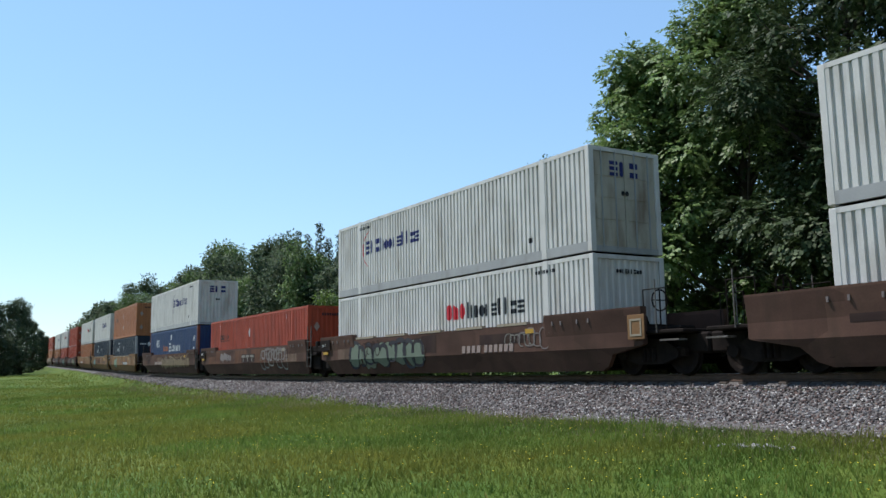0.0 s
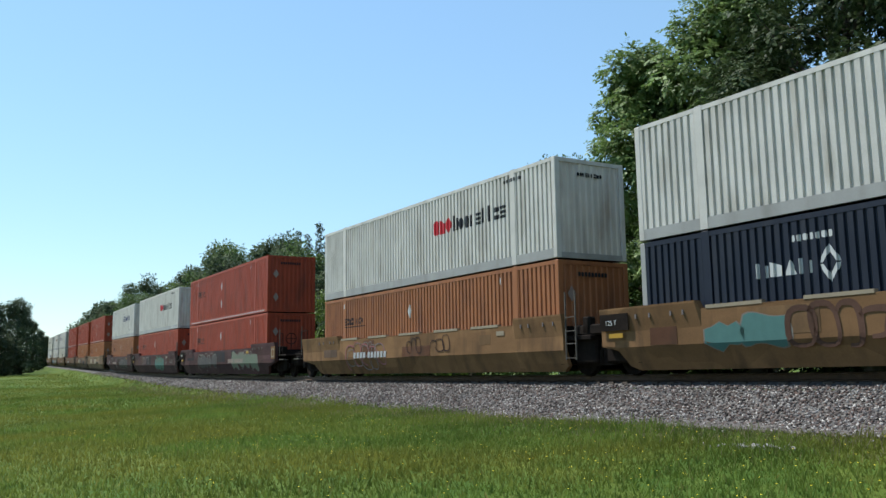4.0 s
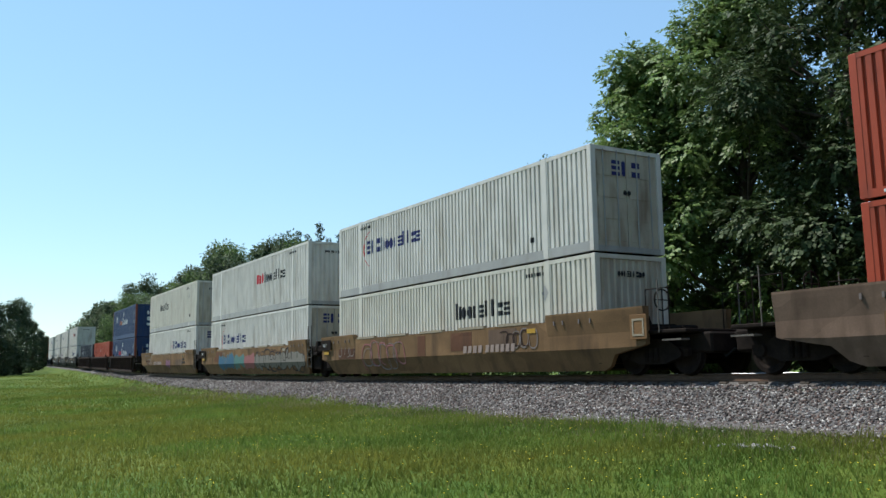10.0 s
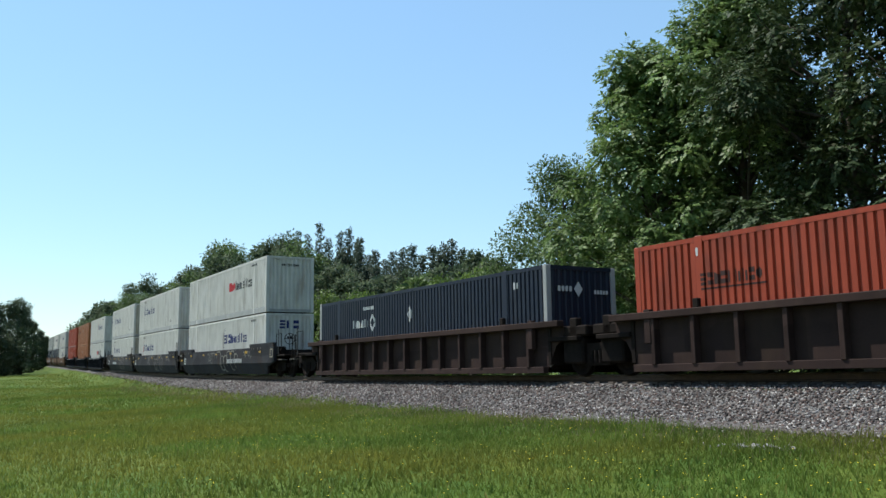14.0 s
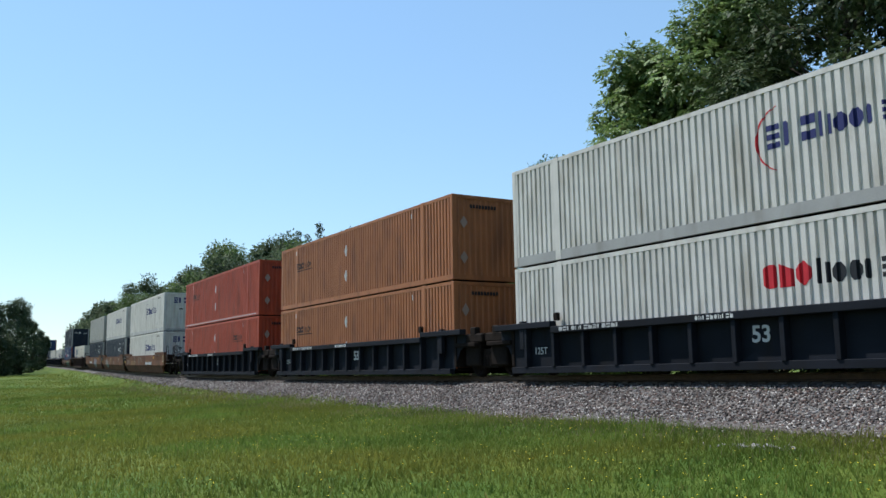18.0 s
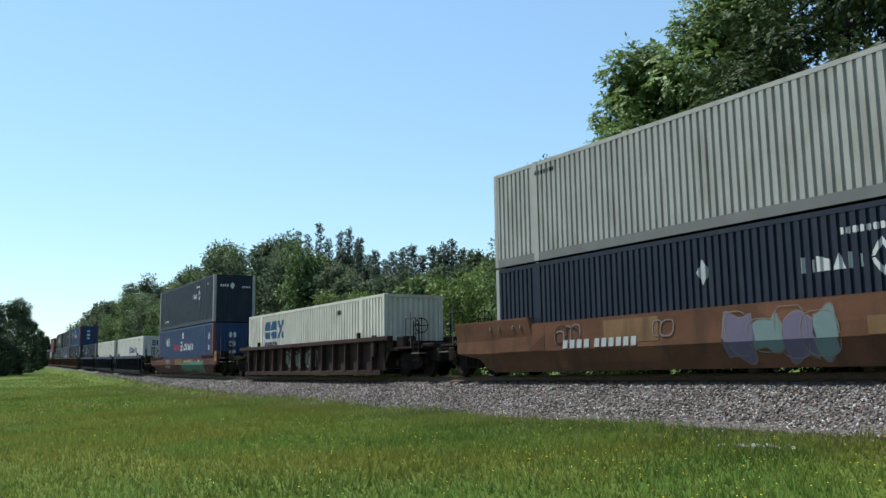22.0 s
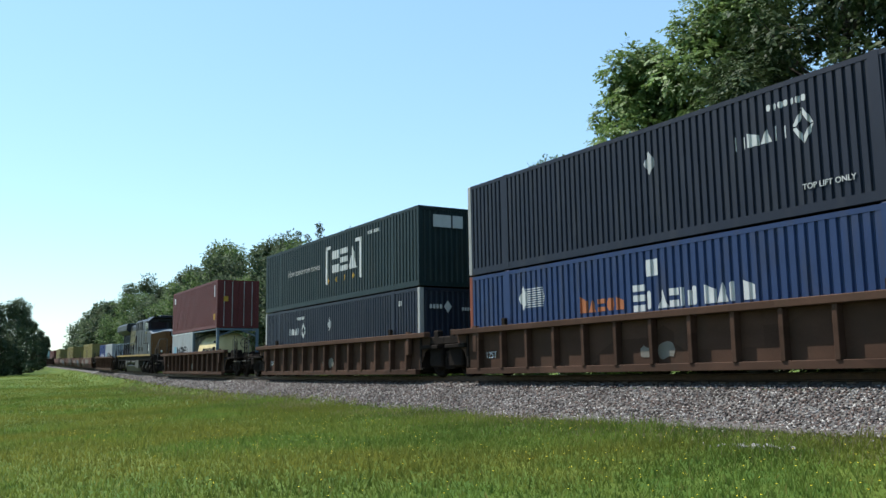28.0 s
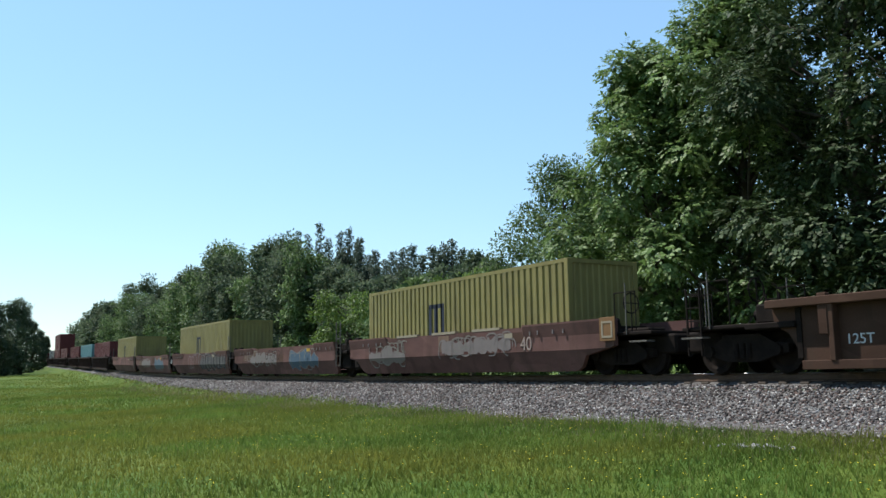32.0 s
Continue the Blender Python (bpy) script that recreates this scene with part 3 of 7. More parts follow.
# ---- well cars
def wheel_build(bm):
    n, prof = 20, [(0.0, -0.03), (0.10, -0.05), (0.32, -0.02), (0.40, -0.07), (0.49, -0.07), (0.485, -0.035), (0.455, -0.03), (0.45, 0.07), (0.36, 0.07), (0.30, 0.03), (0.10, 0.07), (0.0, 0.07)]
    rings = []
    for r, y in prof:
        rings.append([bm.verts.new((max(r, 0.004) * math.cos(2 * math.pi * i / n), -y, max(r, 0.004) * math.sin(2 * math.pi * i / n))) for i in range(n)])
    for a, b in zip(rings, rings[1:]):
        for i in range(n):
            bm.faces.new((a[i], a[(i + 1) % n], b[(i + 1) % n], b[i]))
    bmesh.ops.recalc_face_normals(bm, faces=bm.faces)


def frame_build(bm):
    pts = [(-1.15, 0.62), (-0.80, 0.66), (-0.45, 0.86), (0.45, 0.86), (0.80, 0.66), (1.15, 0.62), (1.15, 0.44), (0.86, 0.40), (0.42, 0.26), (-0.42, 0.26), (-0.86, 0.40), (-1.15, 0.44)]
    prism(bm, pts, "y", -0.07, 0.07)
    for x in (-0.89, 0.89):
        rod(bm, (x, -0.16, 0.5), (x, 0.05, 0.5), 0.13, 10)


def spring_build(bm):
    rod(bm, (0, 0, 0.33), (0, 0, 0.66), 0.07, 8)


def truck(parent, x):
    t = link_mesh("truck", box_mesh("bolster", -0.24, 0.24, -1.0, 1.0, 0.55, 0.80, bevel=0.03), RUST_DARK, parent, pose(x, 0, 0))
    for sgn in (-1, 1):
        link_mesh("side_frame", shared("side_frame", frame_build), RUST_DARK, t, pose(0, sgn * 1.02, 0))
        for q in (-0.17, 0.0, 0.17):
            link_mesh("spring", shared("spring", spring_build), RUST_DARK, t, pose(q, sgn * 1.10, 0))
        for e in (-0.89, 0.89):
            link_mesh("wheel", shared("wheel", wheel_build), RUST_DARK, t, pose(e, sgn * 0.79, 0.46, 0, 0, 0 if sgn < 0 else 180))
    for e in (-0.89, 0.89):
        link_mesh("axle", shared("axle", lambda bm: rod(bm, (0, -0.75, 0.46), (0, 0.75, 0.46), 0.08)), RUST_DARK, t, pose(e, 0, 0))
    return t


def lattice(bm, half, bar, z0, z1, rungs):
    """Flat-bar ladder in one piece: two uprights joined by rungs."""
    xs, zs = [-half, -half + bar, half - bar, half], sorted([z0, z1] + [q for z in rungs for q in (z, z + bar * 0.8)])
    grid = {}

    def v(i, j, y):
        if (i, j, y) not in grid:
            grid[(i, j, y)] = bm.verts.new((xs[i], y, zs[j]))
        return grid[(i, j, y)]
    full = {(i, j) for i in range(3) for j in range(len(zs) - 1) if i != 1 or any(abs(zs[j] - z) < 1e-6 for z in rungs)}
    a, b = -0.02, 0.02
    for i, j in full:
        bm.faces.new((v(i, j, a), v(i + 1, j, a), v(i + 1, j + 1, a), v(i, j + 1, a)))
        bm.faces.new((v(i, j, b), v(i, j + 1, b), v(i + 1, j + 1, b), v(i + 1, j, b)))
        for (p, q), (c, d) in (((i - 1, j), ((i, j + 1), (i, j))), ((i + 1, j), ((i + 1, j), (i + 1, j + 1))), ((i, j - 1), ((i, j), (i + 1, j))), ((i, j + 1), ((i + 1, j + 1), (i, j + 1)))):
            if (p, q) not in full:
                bm.faces.new((v(*c, a), v(*c, b), v(*d, b), v(*d, a)))
    bmesh.ops.recalc_face_normals(bm, faces=bm.faces)


def ladder(parent, x, y, z0, z1, material, wide=0.42):
    n = max(2, round((z1 - z0) / 0.32))

    def build(bm):
        lattice(bm, wide / 2, 0.035, 0, z1 - z0, [(k + 0.5) * (z1 - z0) / n for k in range(n)])
    return link_mesh("ladder", shared(("ladder", round(z1 - z0, 2), wide), build), material, parent, pose(x, y, z0))


WORN = surface("worn_grab_iron", (0.055, 0.047, 0.04), (0.15, 0.13, 0.11), 6, 0.6, 0, 0.1, 30)


def end_ladder(bm):
    """Side ladder at the car's end: four rungs and two tall grab loops."""
    lattice(bm, 0.22, 0.024, 0.42, 2.25, (0.46, 0.84, 1.18, 1.55))


def smooth_sill(half, sign, zs, zh, lead, trail):
    """Side sill of a smooth well car: a raised, overhanging shoulder at each end, a lower part that leans in, and the cut over the truck."""
    E = half - 8.08
    # from the well outwards: distance, foot of the sheet
    far = [(8.25, 0.11), (8.55, 0.22), (8.85, 0.52), (9.9, 0.70), (10.02, 0.74)]
    tail = [(8.25, 0.11), (8.55, 0.22), (8.80, 0.60), (9.36, 0.72)]
    near = [(8.20, 0.11), (8.44, 0.26)]

    def build(bm):
        ends = []
        for e, cut in ((-1, far if trail else tail), (1, far if lead else near)):
            st = [(6.10, zs, 0.11), (6.22, zh, 0.11)] + [(x, zh, b) for x, b in cut]
            ends.append([(e * (x + E), a, b) for x, a, b in st])
        rings = []
        for x, zt, zb in ends[0][::-1] + ends[1]:
            zk = max(0.68, zb + 0.02)
            yb = 1.50 - 0.23 * (zk - zb) / 0.57 if zb < 0.66 else 1.50
            up = zt > zs + 0.02
            out = 1.565 if up else 1.50
            pr = [(1.36, zt), (out, zt), (out, zt - 0.05), (1.50, min(zt - 0.1, 1.06)), (1.50, min(zt - 0.15, 0.98)), (1.50, zk), (yb, zb), (yb - 0.12, zb), (1.36, zk)]
            rings.append([bm.verts.new((x, sign * y, z)) for y, z in pr])
        for a, b in zip(rings, rings[1:]):
            for i in range(9):
                bm.faces.new((a[i], a[(i + 1) % 9], b[(i + 1) % 9], b[i]))
        bm.faces.new(rings[0]), bm.faces.new(rings[-1])
        bmesh.ops.recalc_face_normals(bm, faces=bm.faces)
    return shared(("side_sill", half, sign, zs, zh, lead, trail), build)


def side_y(z):
    return -1.504 if z >= 0.68 else -1.504 + 0.23 * (0.68 - z) / 0.57


def graffiti(parent, x0, x1, z0, z1, fill, line=None, seed=1, flat_y=None):
    """Bubble shapes sprayed on the car's side, each a filled patch with a dark rim."""
    rnd = random.Random(seed)
    z1 = z1 if flat_y is not None else min(z1, 1.40)
    n = max(1, round((x1 - x0) / ((z1 - z0) * 0.95)))
    w = (x1 - x0) / n

    def strips(shape, lift, material, nm):
        bm = bmesh.new()
        for cols in shape:
            for (u0, a0, b0), (u1, a1, b1) in zip(cols, cols[1:]):
                cuts = [(a0, b0, a1, b1)]
                if flat_y is None and min(a0, a1) < 0.68 < max(b0, b1):
                    k = 0.68
                    cuts = [(a0, min(k, b0), a1, min(k, b1)), (max(k, a0), b0, max(k, a1), b1)]
                for p0, q0, p1, q1 in cuts:
                    if q0 - p0 < 1e-4 and q1 - p1 < 1e-4:
                        continue
                    def v(u, z):
                        return bm.verts.new((u, (side_y(z) if flat_y is None else flat_y) - lift, z))
                    bm.faces.new((v(u0, p0), v(u1, p1), v(u1, q1 + 1e-4), v(u0, q0 + 1e-4)))
        tagged(part(nm, bm, material, parent, "sprayed graffiti"), kind="stuff")
    outer, inner = [], []
    for k in range(n):
        cx, hw = x0 + (k + 0.5) * w, w * (0.50 + 0.16 * rnd.random())
        lo, hi = z0 + 0.16 * rnd.random() * (z1 - z0), z1 - 0.18 * rnd.random() * (z1 - z0)
        sharp, ph = rnd.random() < 0.6, rnd.random() * 6
        m = 5 if sharp else 10
        tops = [rnd.uniform(0.45, 1.0) if sharp else 0.84 + 0.16 * math.sin(0.6 * i + ph) for i in range(m + 1)]
        lows = [rnd.uniform(0.45, 1.0) if sharp else 0.84 + 0.16 * math.cos(0.7 * i + ph) for i in range(m + 1)]
        for shape, g in ((outer, 1.0), (inner, 0.93)):
            cols = []
            for i in range(m + 1):
                u = -1 + 2 * i / m
                e = max(0.0, 1 - abs(u) ** 8) ** 0.5 if not sharp else (1.0 if 0 < i < m else 0.55)
                mid, hh = (lo + hi) / 2, (hi - lo) / 2 * g
                cols.append((cx + u * hw * g, mid - hh * e * lows[i], mid + hh * e * tops[i]))
            shape.append(cols)
    strips(outer, 0.003, line or INK, "graffiti_outline")
    strips(inner, 0.006, fill, "graffiti_fill")


def scrawl(parent, x0, x1, z0, z1, material, seed=1, wide=0.035, flat_y=None):
    """Sprayed line work: a row of overlapping loops and arches, each a thin painted stroke on the car's side."""
    rnd = random.Random(seed)
    bm = bmesh.new()
    h = z1 - z0
    n = max(2, round((x1 - x0) / (h * 0.62)))
    w = (x1 - x0) / n
    for k in range(n):
        cx, cz = x0 + (k + 0.5) * w, z0 + h * rnd.uniform(0.42, 0.58)
        rx, rz = w * rnd.uniform(0.42, 0.72), h * rnd.uniform(0.30, 0.5)
        a0, turn = rnd.uniform(-0.6, 0.6), rnd.choice((6.28, 4.4, 3.6, 5.2))
        if rnd.random() < 0.5:
            a0 = math.pi + rnd.uniform(-0.3, 0.3) - (turn - math.pi) / 2
            turn = -turn
        lean, pts = rnd.uniform(-0.25, 0.25), []
        for i in range(19):
            a = a0 + turn * i / 18
            q = abs(math.cos(a)) ** 0.7 * math.copysign(1, math.cos(a)), abs(math.sin(a)) ** 0.7 * math.copysign(1, math.sin(a))
            z = min(max(cz + rz * q[1], z0), z1)
            pts.append((min(max(cx + rx * q[0] + lean * (z - cz), x0 - 0.1), x1 + 0.1), z))
        prev = None
        for i, (px_, pz) in enumerate(pts):
            (ax, az), (bx, bz) = pts[max(0, i - 1)], pts[min(18, i + 1)]
            dx, dz = bx - ax, bz - az
            ln = math.hypot(dx, dz) or 1.0
            ww = wide * (0.55 + 0.45 * math.sin(math.pi * (i + 0.5) / 19))
            cur = [bm.verts.new((px_ + s * ww * -dz / ln, (side_y(pz) if flat_y is None else flat_y) - 0.010, pz + s * ww * dx / ln)) for s in (-1, 1)]
            if prev:
                bm.faces.new((prev[0], cur[0], cur[1], prev[1]))
            prev = cur
    return tagged(part("graffiti_scrawl", bm, material, parent, "sprayed line graffiti"), kind="stuff")


def stencil(car, x, z, w0, w1, h, material, y):
    """A car's owner's mark and number as two groups of plain upright bars."""
    for a, n, w in ((x, 4, w0), (x + w0 + 0.12, 6, w1)):
        bm = bmesh.new()
        for k in range(n):
            u = a + k * w / n
            prism(bm, [(u, z), (u + w / n * 0.66, z), (u + w / n * 0.66 + 0.12 * h, z + h), (u + 0.12 * h, z + h)], "y", y - 0.006, y + 0.02)
        if y < -1.45:
            for v in bm.verts:                     # follows the side's lean below its fold
                v.co.y += 0.23 * max(0.0, 0.68 - v.co.z) / 0.57
        tagged(part("stencil", bm, material, car, "stencilled marking"), kind="stuff")


def brand_plate(car, x0, x1, z0, z1):
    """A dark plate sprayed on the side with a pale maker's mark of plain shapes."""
    link_mesh("mark_ground", box_mesh("mark_ground", x0, x1, -0.004, 0.004, z0, z1), C_DARK, car, pose(0, -1.506, 0), "dark painted plate")
    w, h = (x1 - x0) / 3, z1 - z0
    bm = bmesh.new()
    for k in range(3):
        a, b = x0 + 0.1 + k * w * 0.95, x0 + k * w * 0.95 + w * 0.88
        box(bm, a, b, -1.522, -1.510, z1 - 0.40 * h, z1 - 0.12 * h), box(bm, a + 0.3 * w, b - 0.3 * w, -1.522, -1.510, z0 + 0.12 * h, z1 - 0.46 * h)
    tagged(part("maker_mark", bm, G_SILVER, car, "pale maker's mark"), kind="stuff")


def well_car(style, station, half=8.08, lead=True, trail=True, kind="S", label="", marks=None, seed=0):
    """One unit of a well car. half: half the well's length; lead, trail: whether a coupler is at that end."""
    mt = style
    car = thing("well_car", label, "railcar", "well cars of the train", station)
    E = half - 8.08
    reach = half + 1.72
    zs, zh = (1.10, 1.28) if style is C_REDBR else (1.36, 1.44) if style is C_PINK else (1.45, 1.66)
    if kind == "S":
        for sgn in (-1, 1):
            link_mesh("side_sill", smooth_sill(half, sgn, zs, zh, lead, trail), mt, car)
        link_mesh("sill_lip", box_mesh("sill_lip", -half + 2.0, half - 2.0, -0.03, 0.03, 0, 0.02), mt, car, pose(0, -1.47, zs + 0.003))
    else:
        for sgn in (-1, 1):
            chord = mt[1] if isinstance(mt, tuple) else mt
            z_lo = 1.24 if isinstance(mt, tuple) else 1.33
            if style is C_NIGHT:
                link_mesh("top_chord", box_mesh("top_chord", -half + 1.9, half - 1.9, -0.12, 0.12, 1.16, 1.34, bevel=0.015), chord, car, pose(0, sgn * 1.44, 0))
                for e in (-1, 1):
                    link_mesh("end_chord", box_mesh("end_chord", -1.32, 1.32, -0.12, 0.12, 1.33, 1.50, bevel=0.015), chord, car, pose(e * (half - 0.57), sgn * 1.44, 0))
            else:
                link_mesh("top_chord", box_mesh("top_chord", -half - 0.75, half + 0.75, -0.12, 0.12, z_lo, 1.50, bevel=0.015), chord, car, pose(0, sgn * 1.44, 0))
            base = mt[0] if isinstance(mt, tuple) else mt

            def sheet(bm):
                prism(bm, [(-half - 0.75, 1.33), (half + 0.75, 1.33), (half + 0.7, 0.98), (half + 0.38, 0.82), (half + 0.02, 0.2), (-half - 0.02, 0.2), (-half - 0.38, 0.82), (-half - 0.7, 0.98)], "y", -0.007, 0.007)
            link_mesh("side_sheet", shared(("side_sheet", half), sheet), base, car, pose(0, sgn * 1.31, 0))
            link_mesh("bottom_chord", box_mesh("bottom_chord", -half, half, -0.09, 0.09, 0.07, 0.25, bevel=0.01), base, car, pose(0, sgn * 1.40, 0))
            n = round((2 * half - 1.4) / 1.22)
            for k in range(n + 1):
                link_mesh("rib", box_mesh("rib", -0.06, 0.06, -0.10, 0.10, 0.24, 1.34, bevel=0.01), base, car, pose(-half + 0.7 + k * (2 * half - 1.4) / n, sgn * 1.415, 0))
            for e in (-1, 1):
                link_mesh("end_post", box_mesh("end_post", -0.10, 0.10, -0.07, 0.07, 0.75, 1.56, bevel=0.01), base, car, pose(e * (half - 0.55), sgn * 1.46, 0))
                link_mesh("guide", box_mesh("guide", -0.09, 0.09, -0.06, 0.06, 1.50, 1.72, bevel=0.02), RUST_DARK, car, pose(e * (6.05 if half > 7 else half - 1), sgn * 1.42, 0))
        mt = base
    link_mesh("well_floor", box_mesh("well_floor", -half, half, -1.2, 1.2, 0.17, 0.29), RUST_DARK, car)
    for e in (-1, 1):
        link_mesh("bulkhead", box_mesh("bulkhead", -0.06, 0.06, -1.35, 1.35, 0.3, 1.35), RUST_DARK, car, pose(e * (half + 0.12), 0, 0))
        link_mesh("end_deck", box_mesh("end_deck", -0.62, 0.62, -1.42, 1.42, 0.93, 1.06, bevel=0.02), RUST_DARK, car, pose(e * (half + 0.78), 0, 0))
        link_mesh("end_beam", box_mesh("end_beam", -0.7, 0.7, -0.28, 0.28, 0.72, 1.22, bevel=0.04), RUST_DARK, car, pose(e * (half + 1.3), 0, 0))
        coupled = lead if e > 0 else trail
        if kind == "S" and e > 0 and not coupled:
            for sgn in (-1, 1):
                link_mesh("ladder", shared("end_ladder", end_ladder), WORN, car, pose(e * (half + 0.66), sgn * 1.47, 0))
        if coupled:
            for sgn in (-1, 1):
                link_mesh("step_tread", box_mesh("step_tread", -0.3, 0.3, -0.14, 0.14, 0, 0.04), WORN, car, pose(e * (half + 2.78), sgn * 1.36, 0.80))
                link_mesh("grab_post", shared("grab_post", lambda bm: rod(bm, (0, 0, 1.0), (0, 0, 2.28), 0.018, 6)), WORN, car, pose(e * (half + 2.32), sgn * 1.42, 0))
            link_mesh("shelf_box", box_mesh("shelf_box", -0.5, 0.5, -0.9, 0.9, 0.5, 0.99, bevel=0.05), RUST_DARK, car, pose(e * (half + 2.95), 0, 0))
            link_mesh("deck_plate", box_mesh("deck_plate", -0.95, 0.95, -1.40, 1.40, 0.98, 1.07, bevel=0.02), RUST_DARK, car, pose(e * (half + 2.2), 0, 0))
            link_mesh("coupler", shared("coupler", lambda bm: (box(bm, -0.5, 0.45, -0.12, 0.12, 0.78, 0.98, bevel=0.03), box(bm, 0.35, 0.62, -0.2, 0.2, 0.70, 1.05, bevel=0.05))), RUST_DARK, car, pose(e * (half + 3.15), 0, 0, 0, 0, 0 if e > 0 else 180))
            link_mesh("brake_hose", shared("hose", lambda bm: (rod(bm, (0, -0.35, 0.75), (0.25, -0.35, 0.42), 0.025), rod(bm, (0.25, -0.35, 0.42), (0.5, -0.30, 0.6), 0.025))), BLACK, car, pose(e * (half + 3.1), 0, 0, 0, 0, 0 if e > 0 else 180))
            for sgn in (-1, 1):
                if kind != "S":
                    ladder(car, e * (half + 2.75), sgn * 1.43, 0.42, 1.95, RUST_DARK)
                link_mesh("handrail", shared("handrail", lambda bm: (rod(bm, (0, 0, 0), (0, 0, 1.0), 0.016, 6), rod(bm, (0, 0, 1.0), (-0.75, 0, 1.0), 0.016, 6), rod(bm, (-0.75, 0, 1.0), (-0.75, 0, 0), 0.016, 6))), RUST_DARK, car, pose(e * (half + 2.2) + (0.4 if e < 0 else 0.4), sgn * 1.36, 1.06))
            link_mesh("brake_wheel", shared("brake_wheel", lambda bm: ([rod(bm, (0, 0.27 * math.cos(a), 0.27 * math.sin(a)), (0, 0.27 * math.cos(a + 0.53), 0.27 * math.sin(a + 0.53)), 0.02, 5) for a in [0.5236 * q for q in range(12)]], rod(bm, (0, -0.27, 0), (0, 0.27, 0), 0.015, 5), rod(bm, (0, 0, -0.8), (0, 0, 0.27), 0.02, 5))), RUST_DARK, car, pose(e * (half + 1.65), -0.6, 1.85))
            bm = bmesh.new()
            box(bm, -0.3, 0.3, -0.25, 0.25, 0, 0.42, bevel=0.04), rod(bm, (-0.45, 0, 0.2), (0.45, 0, 0.2), 0.12, 10)
            part("brake_gear", bm, RUST_DARK, car, "", pose(e * (half + 1.0), -0.9, 1.06))
        else:
            link_mesh("end_box", box_mesh("end_box", -0.42, 0.42, -1.25, 1.25, 0.32, 1.05, bevel=0.05), RUST_DARK, car, pose(e * (half + 1.0), 0, 0))
            link_mesh("bearing_deck", box_mesh("bearing_deck", -0.55, 0.55, -1.30, 1.30, 1.06, 1.34, bevel=0.04), RUST_DARK, car, pose(e * (half + 1.1), 0, 0))
            for sgn in (-1, 1):
                link_mesh("end_bracket", box_mesh("end_bracket", -0.16, 0.16, -0.10, 0.10, 1.06, 1.55, bevel=0.03), RUST_DARK, car, pose(e * (half + 1.1), sgn * 1.2, 0))
    truck(car, -reach)
    if lead:
        truck(car, reach)
    # marks low on the side
    y = -1.505 if kind == "S" else -1.348
    if kind == "S":
        x = 1.87 if lead else -4.75
        if half > 7 and (lead != trail or style is C_REDBR):
            ink = INK if style is C_CREAM else INKPALE if style in (C_TAN, C_PURPLE, C_BROWN) else INKGREY
            if style is C_REDBR:
                stencil(car, -4.85, 0.46, 0.68, 0.95, 0.17, INKPALE, -1.505)
            else:
                stencil(car, x, 0.72, 1.15, 1.6, 0.22, ink, -1.511)
        link_mesh("reflector", box_mesh("reflector", -0.2, 0.2, -0.005, 0.005, 0, 0.13), YELLOW if seed % 2 else G_CREAM, car, pose(half - 2.6, -1.51, zs - 0.25))
        if not trail and half > 7:
            link_mesh("tail_panel", box_mesh("tail_panel", -0.5, 0.5, -0.008, 0.008, 0, 0.42), RUST_DARK, car, pose(-half - 0.75, -1.572, 1.1), "black stencil panel")
            words(car, "125 T", -half - 1.05, 1.24, 0.17, INKWHITE, y=-1.584, name="stencil")
            link_mesh("safety_plate", box_mesh("safety_plate", -0.24, 0.24, -0.006, 0.006, 0, 0.11), YELLOW, car, pose(-half - 0.7, -1.566, 0.92), "yellow safety plate")
        for k in (0.25, 0.62, 1.3, 1.75):
            for e in (-1, 1):
                link_mesh("tie_down", box_mesh("tie_down", -0.025, 0.025, -0.012, 0.012, 0, 0.11), G_GREYB, car, pose(e * (half - 1.75 + k), -1.555, zh - 0.30))
        if lead:
            link_mesh("end_panel", box_mesh("end_panel", -0.29, 0.29, -0.012, 0.012, 0, 0.60, bevel=0.008), C_GOLD if style is not C_BLACK else style, car, pose(half + 1.78, -1.57, 0.86), "worn square end panel")
            link_mesh("placard_frame", shared("placard_frame", lambda bm: prism(bm, [(-0.2, 0), (0.2, 0), (0.2, 0.42), (-0.2, 0.42), (-0.2, 0.05), (-0.15, 0.05), (-0.15, 0.37), (0.15, 0.37), (0.15, 0.05), (-0.2, 0.05)], "y", -0.006, 0.006)), G_CREAM, car, pose(half + 1.78, -1.586, 0.94))
        if seed in (1, 4, 5, 6, 10, 13, 14, 15, 60):
            for xx in (-5.2, -2.7, -0.2, 2.3, 4.6):
                if abs(xx) < half - 2.0:
                    link_mesh("chafing_strip", box_mesh("chafing_strip", -0.75, 0.75, -0.07, 0.07, 0, 0.08), G_CREAM, car, pose(xx, -1.44, zs + 0.006))
    else:
        if seed >= 30 and seed < 33:
            stencil(car, -half + 2.4, 0.30, 0.95, 1.45, 0.24, G_CREAM, y)
    if kind == "S" and style is not C_BLACK and (seed < 40 or seed in (60, 61, 63)):
        rnd = random.Random(seed + 300)
        near = {C_BROWN: (C_DARK, C_ORBR, C_GREYBR), C_GOLD: (C_TAN, C_GREYBR, C_ORBR), C_PURPLE: (C_DARK, C_BROWN, C_BLACK), C_PINK: (C_REDBR, C_BROWN, C_GREYBR)}.get(style, (C_TAN, C_ORBR, C_GREYBR))
        x = -half + 0.4
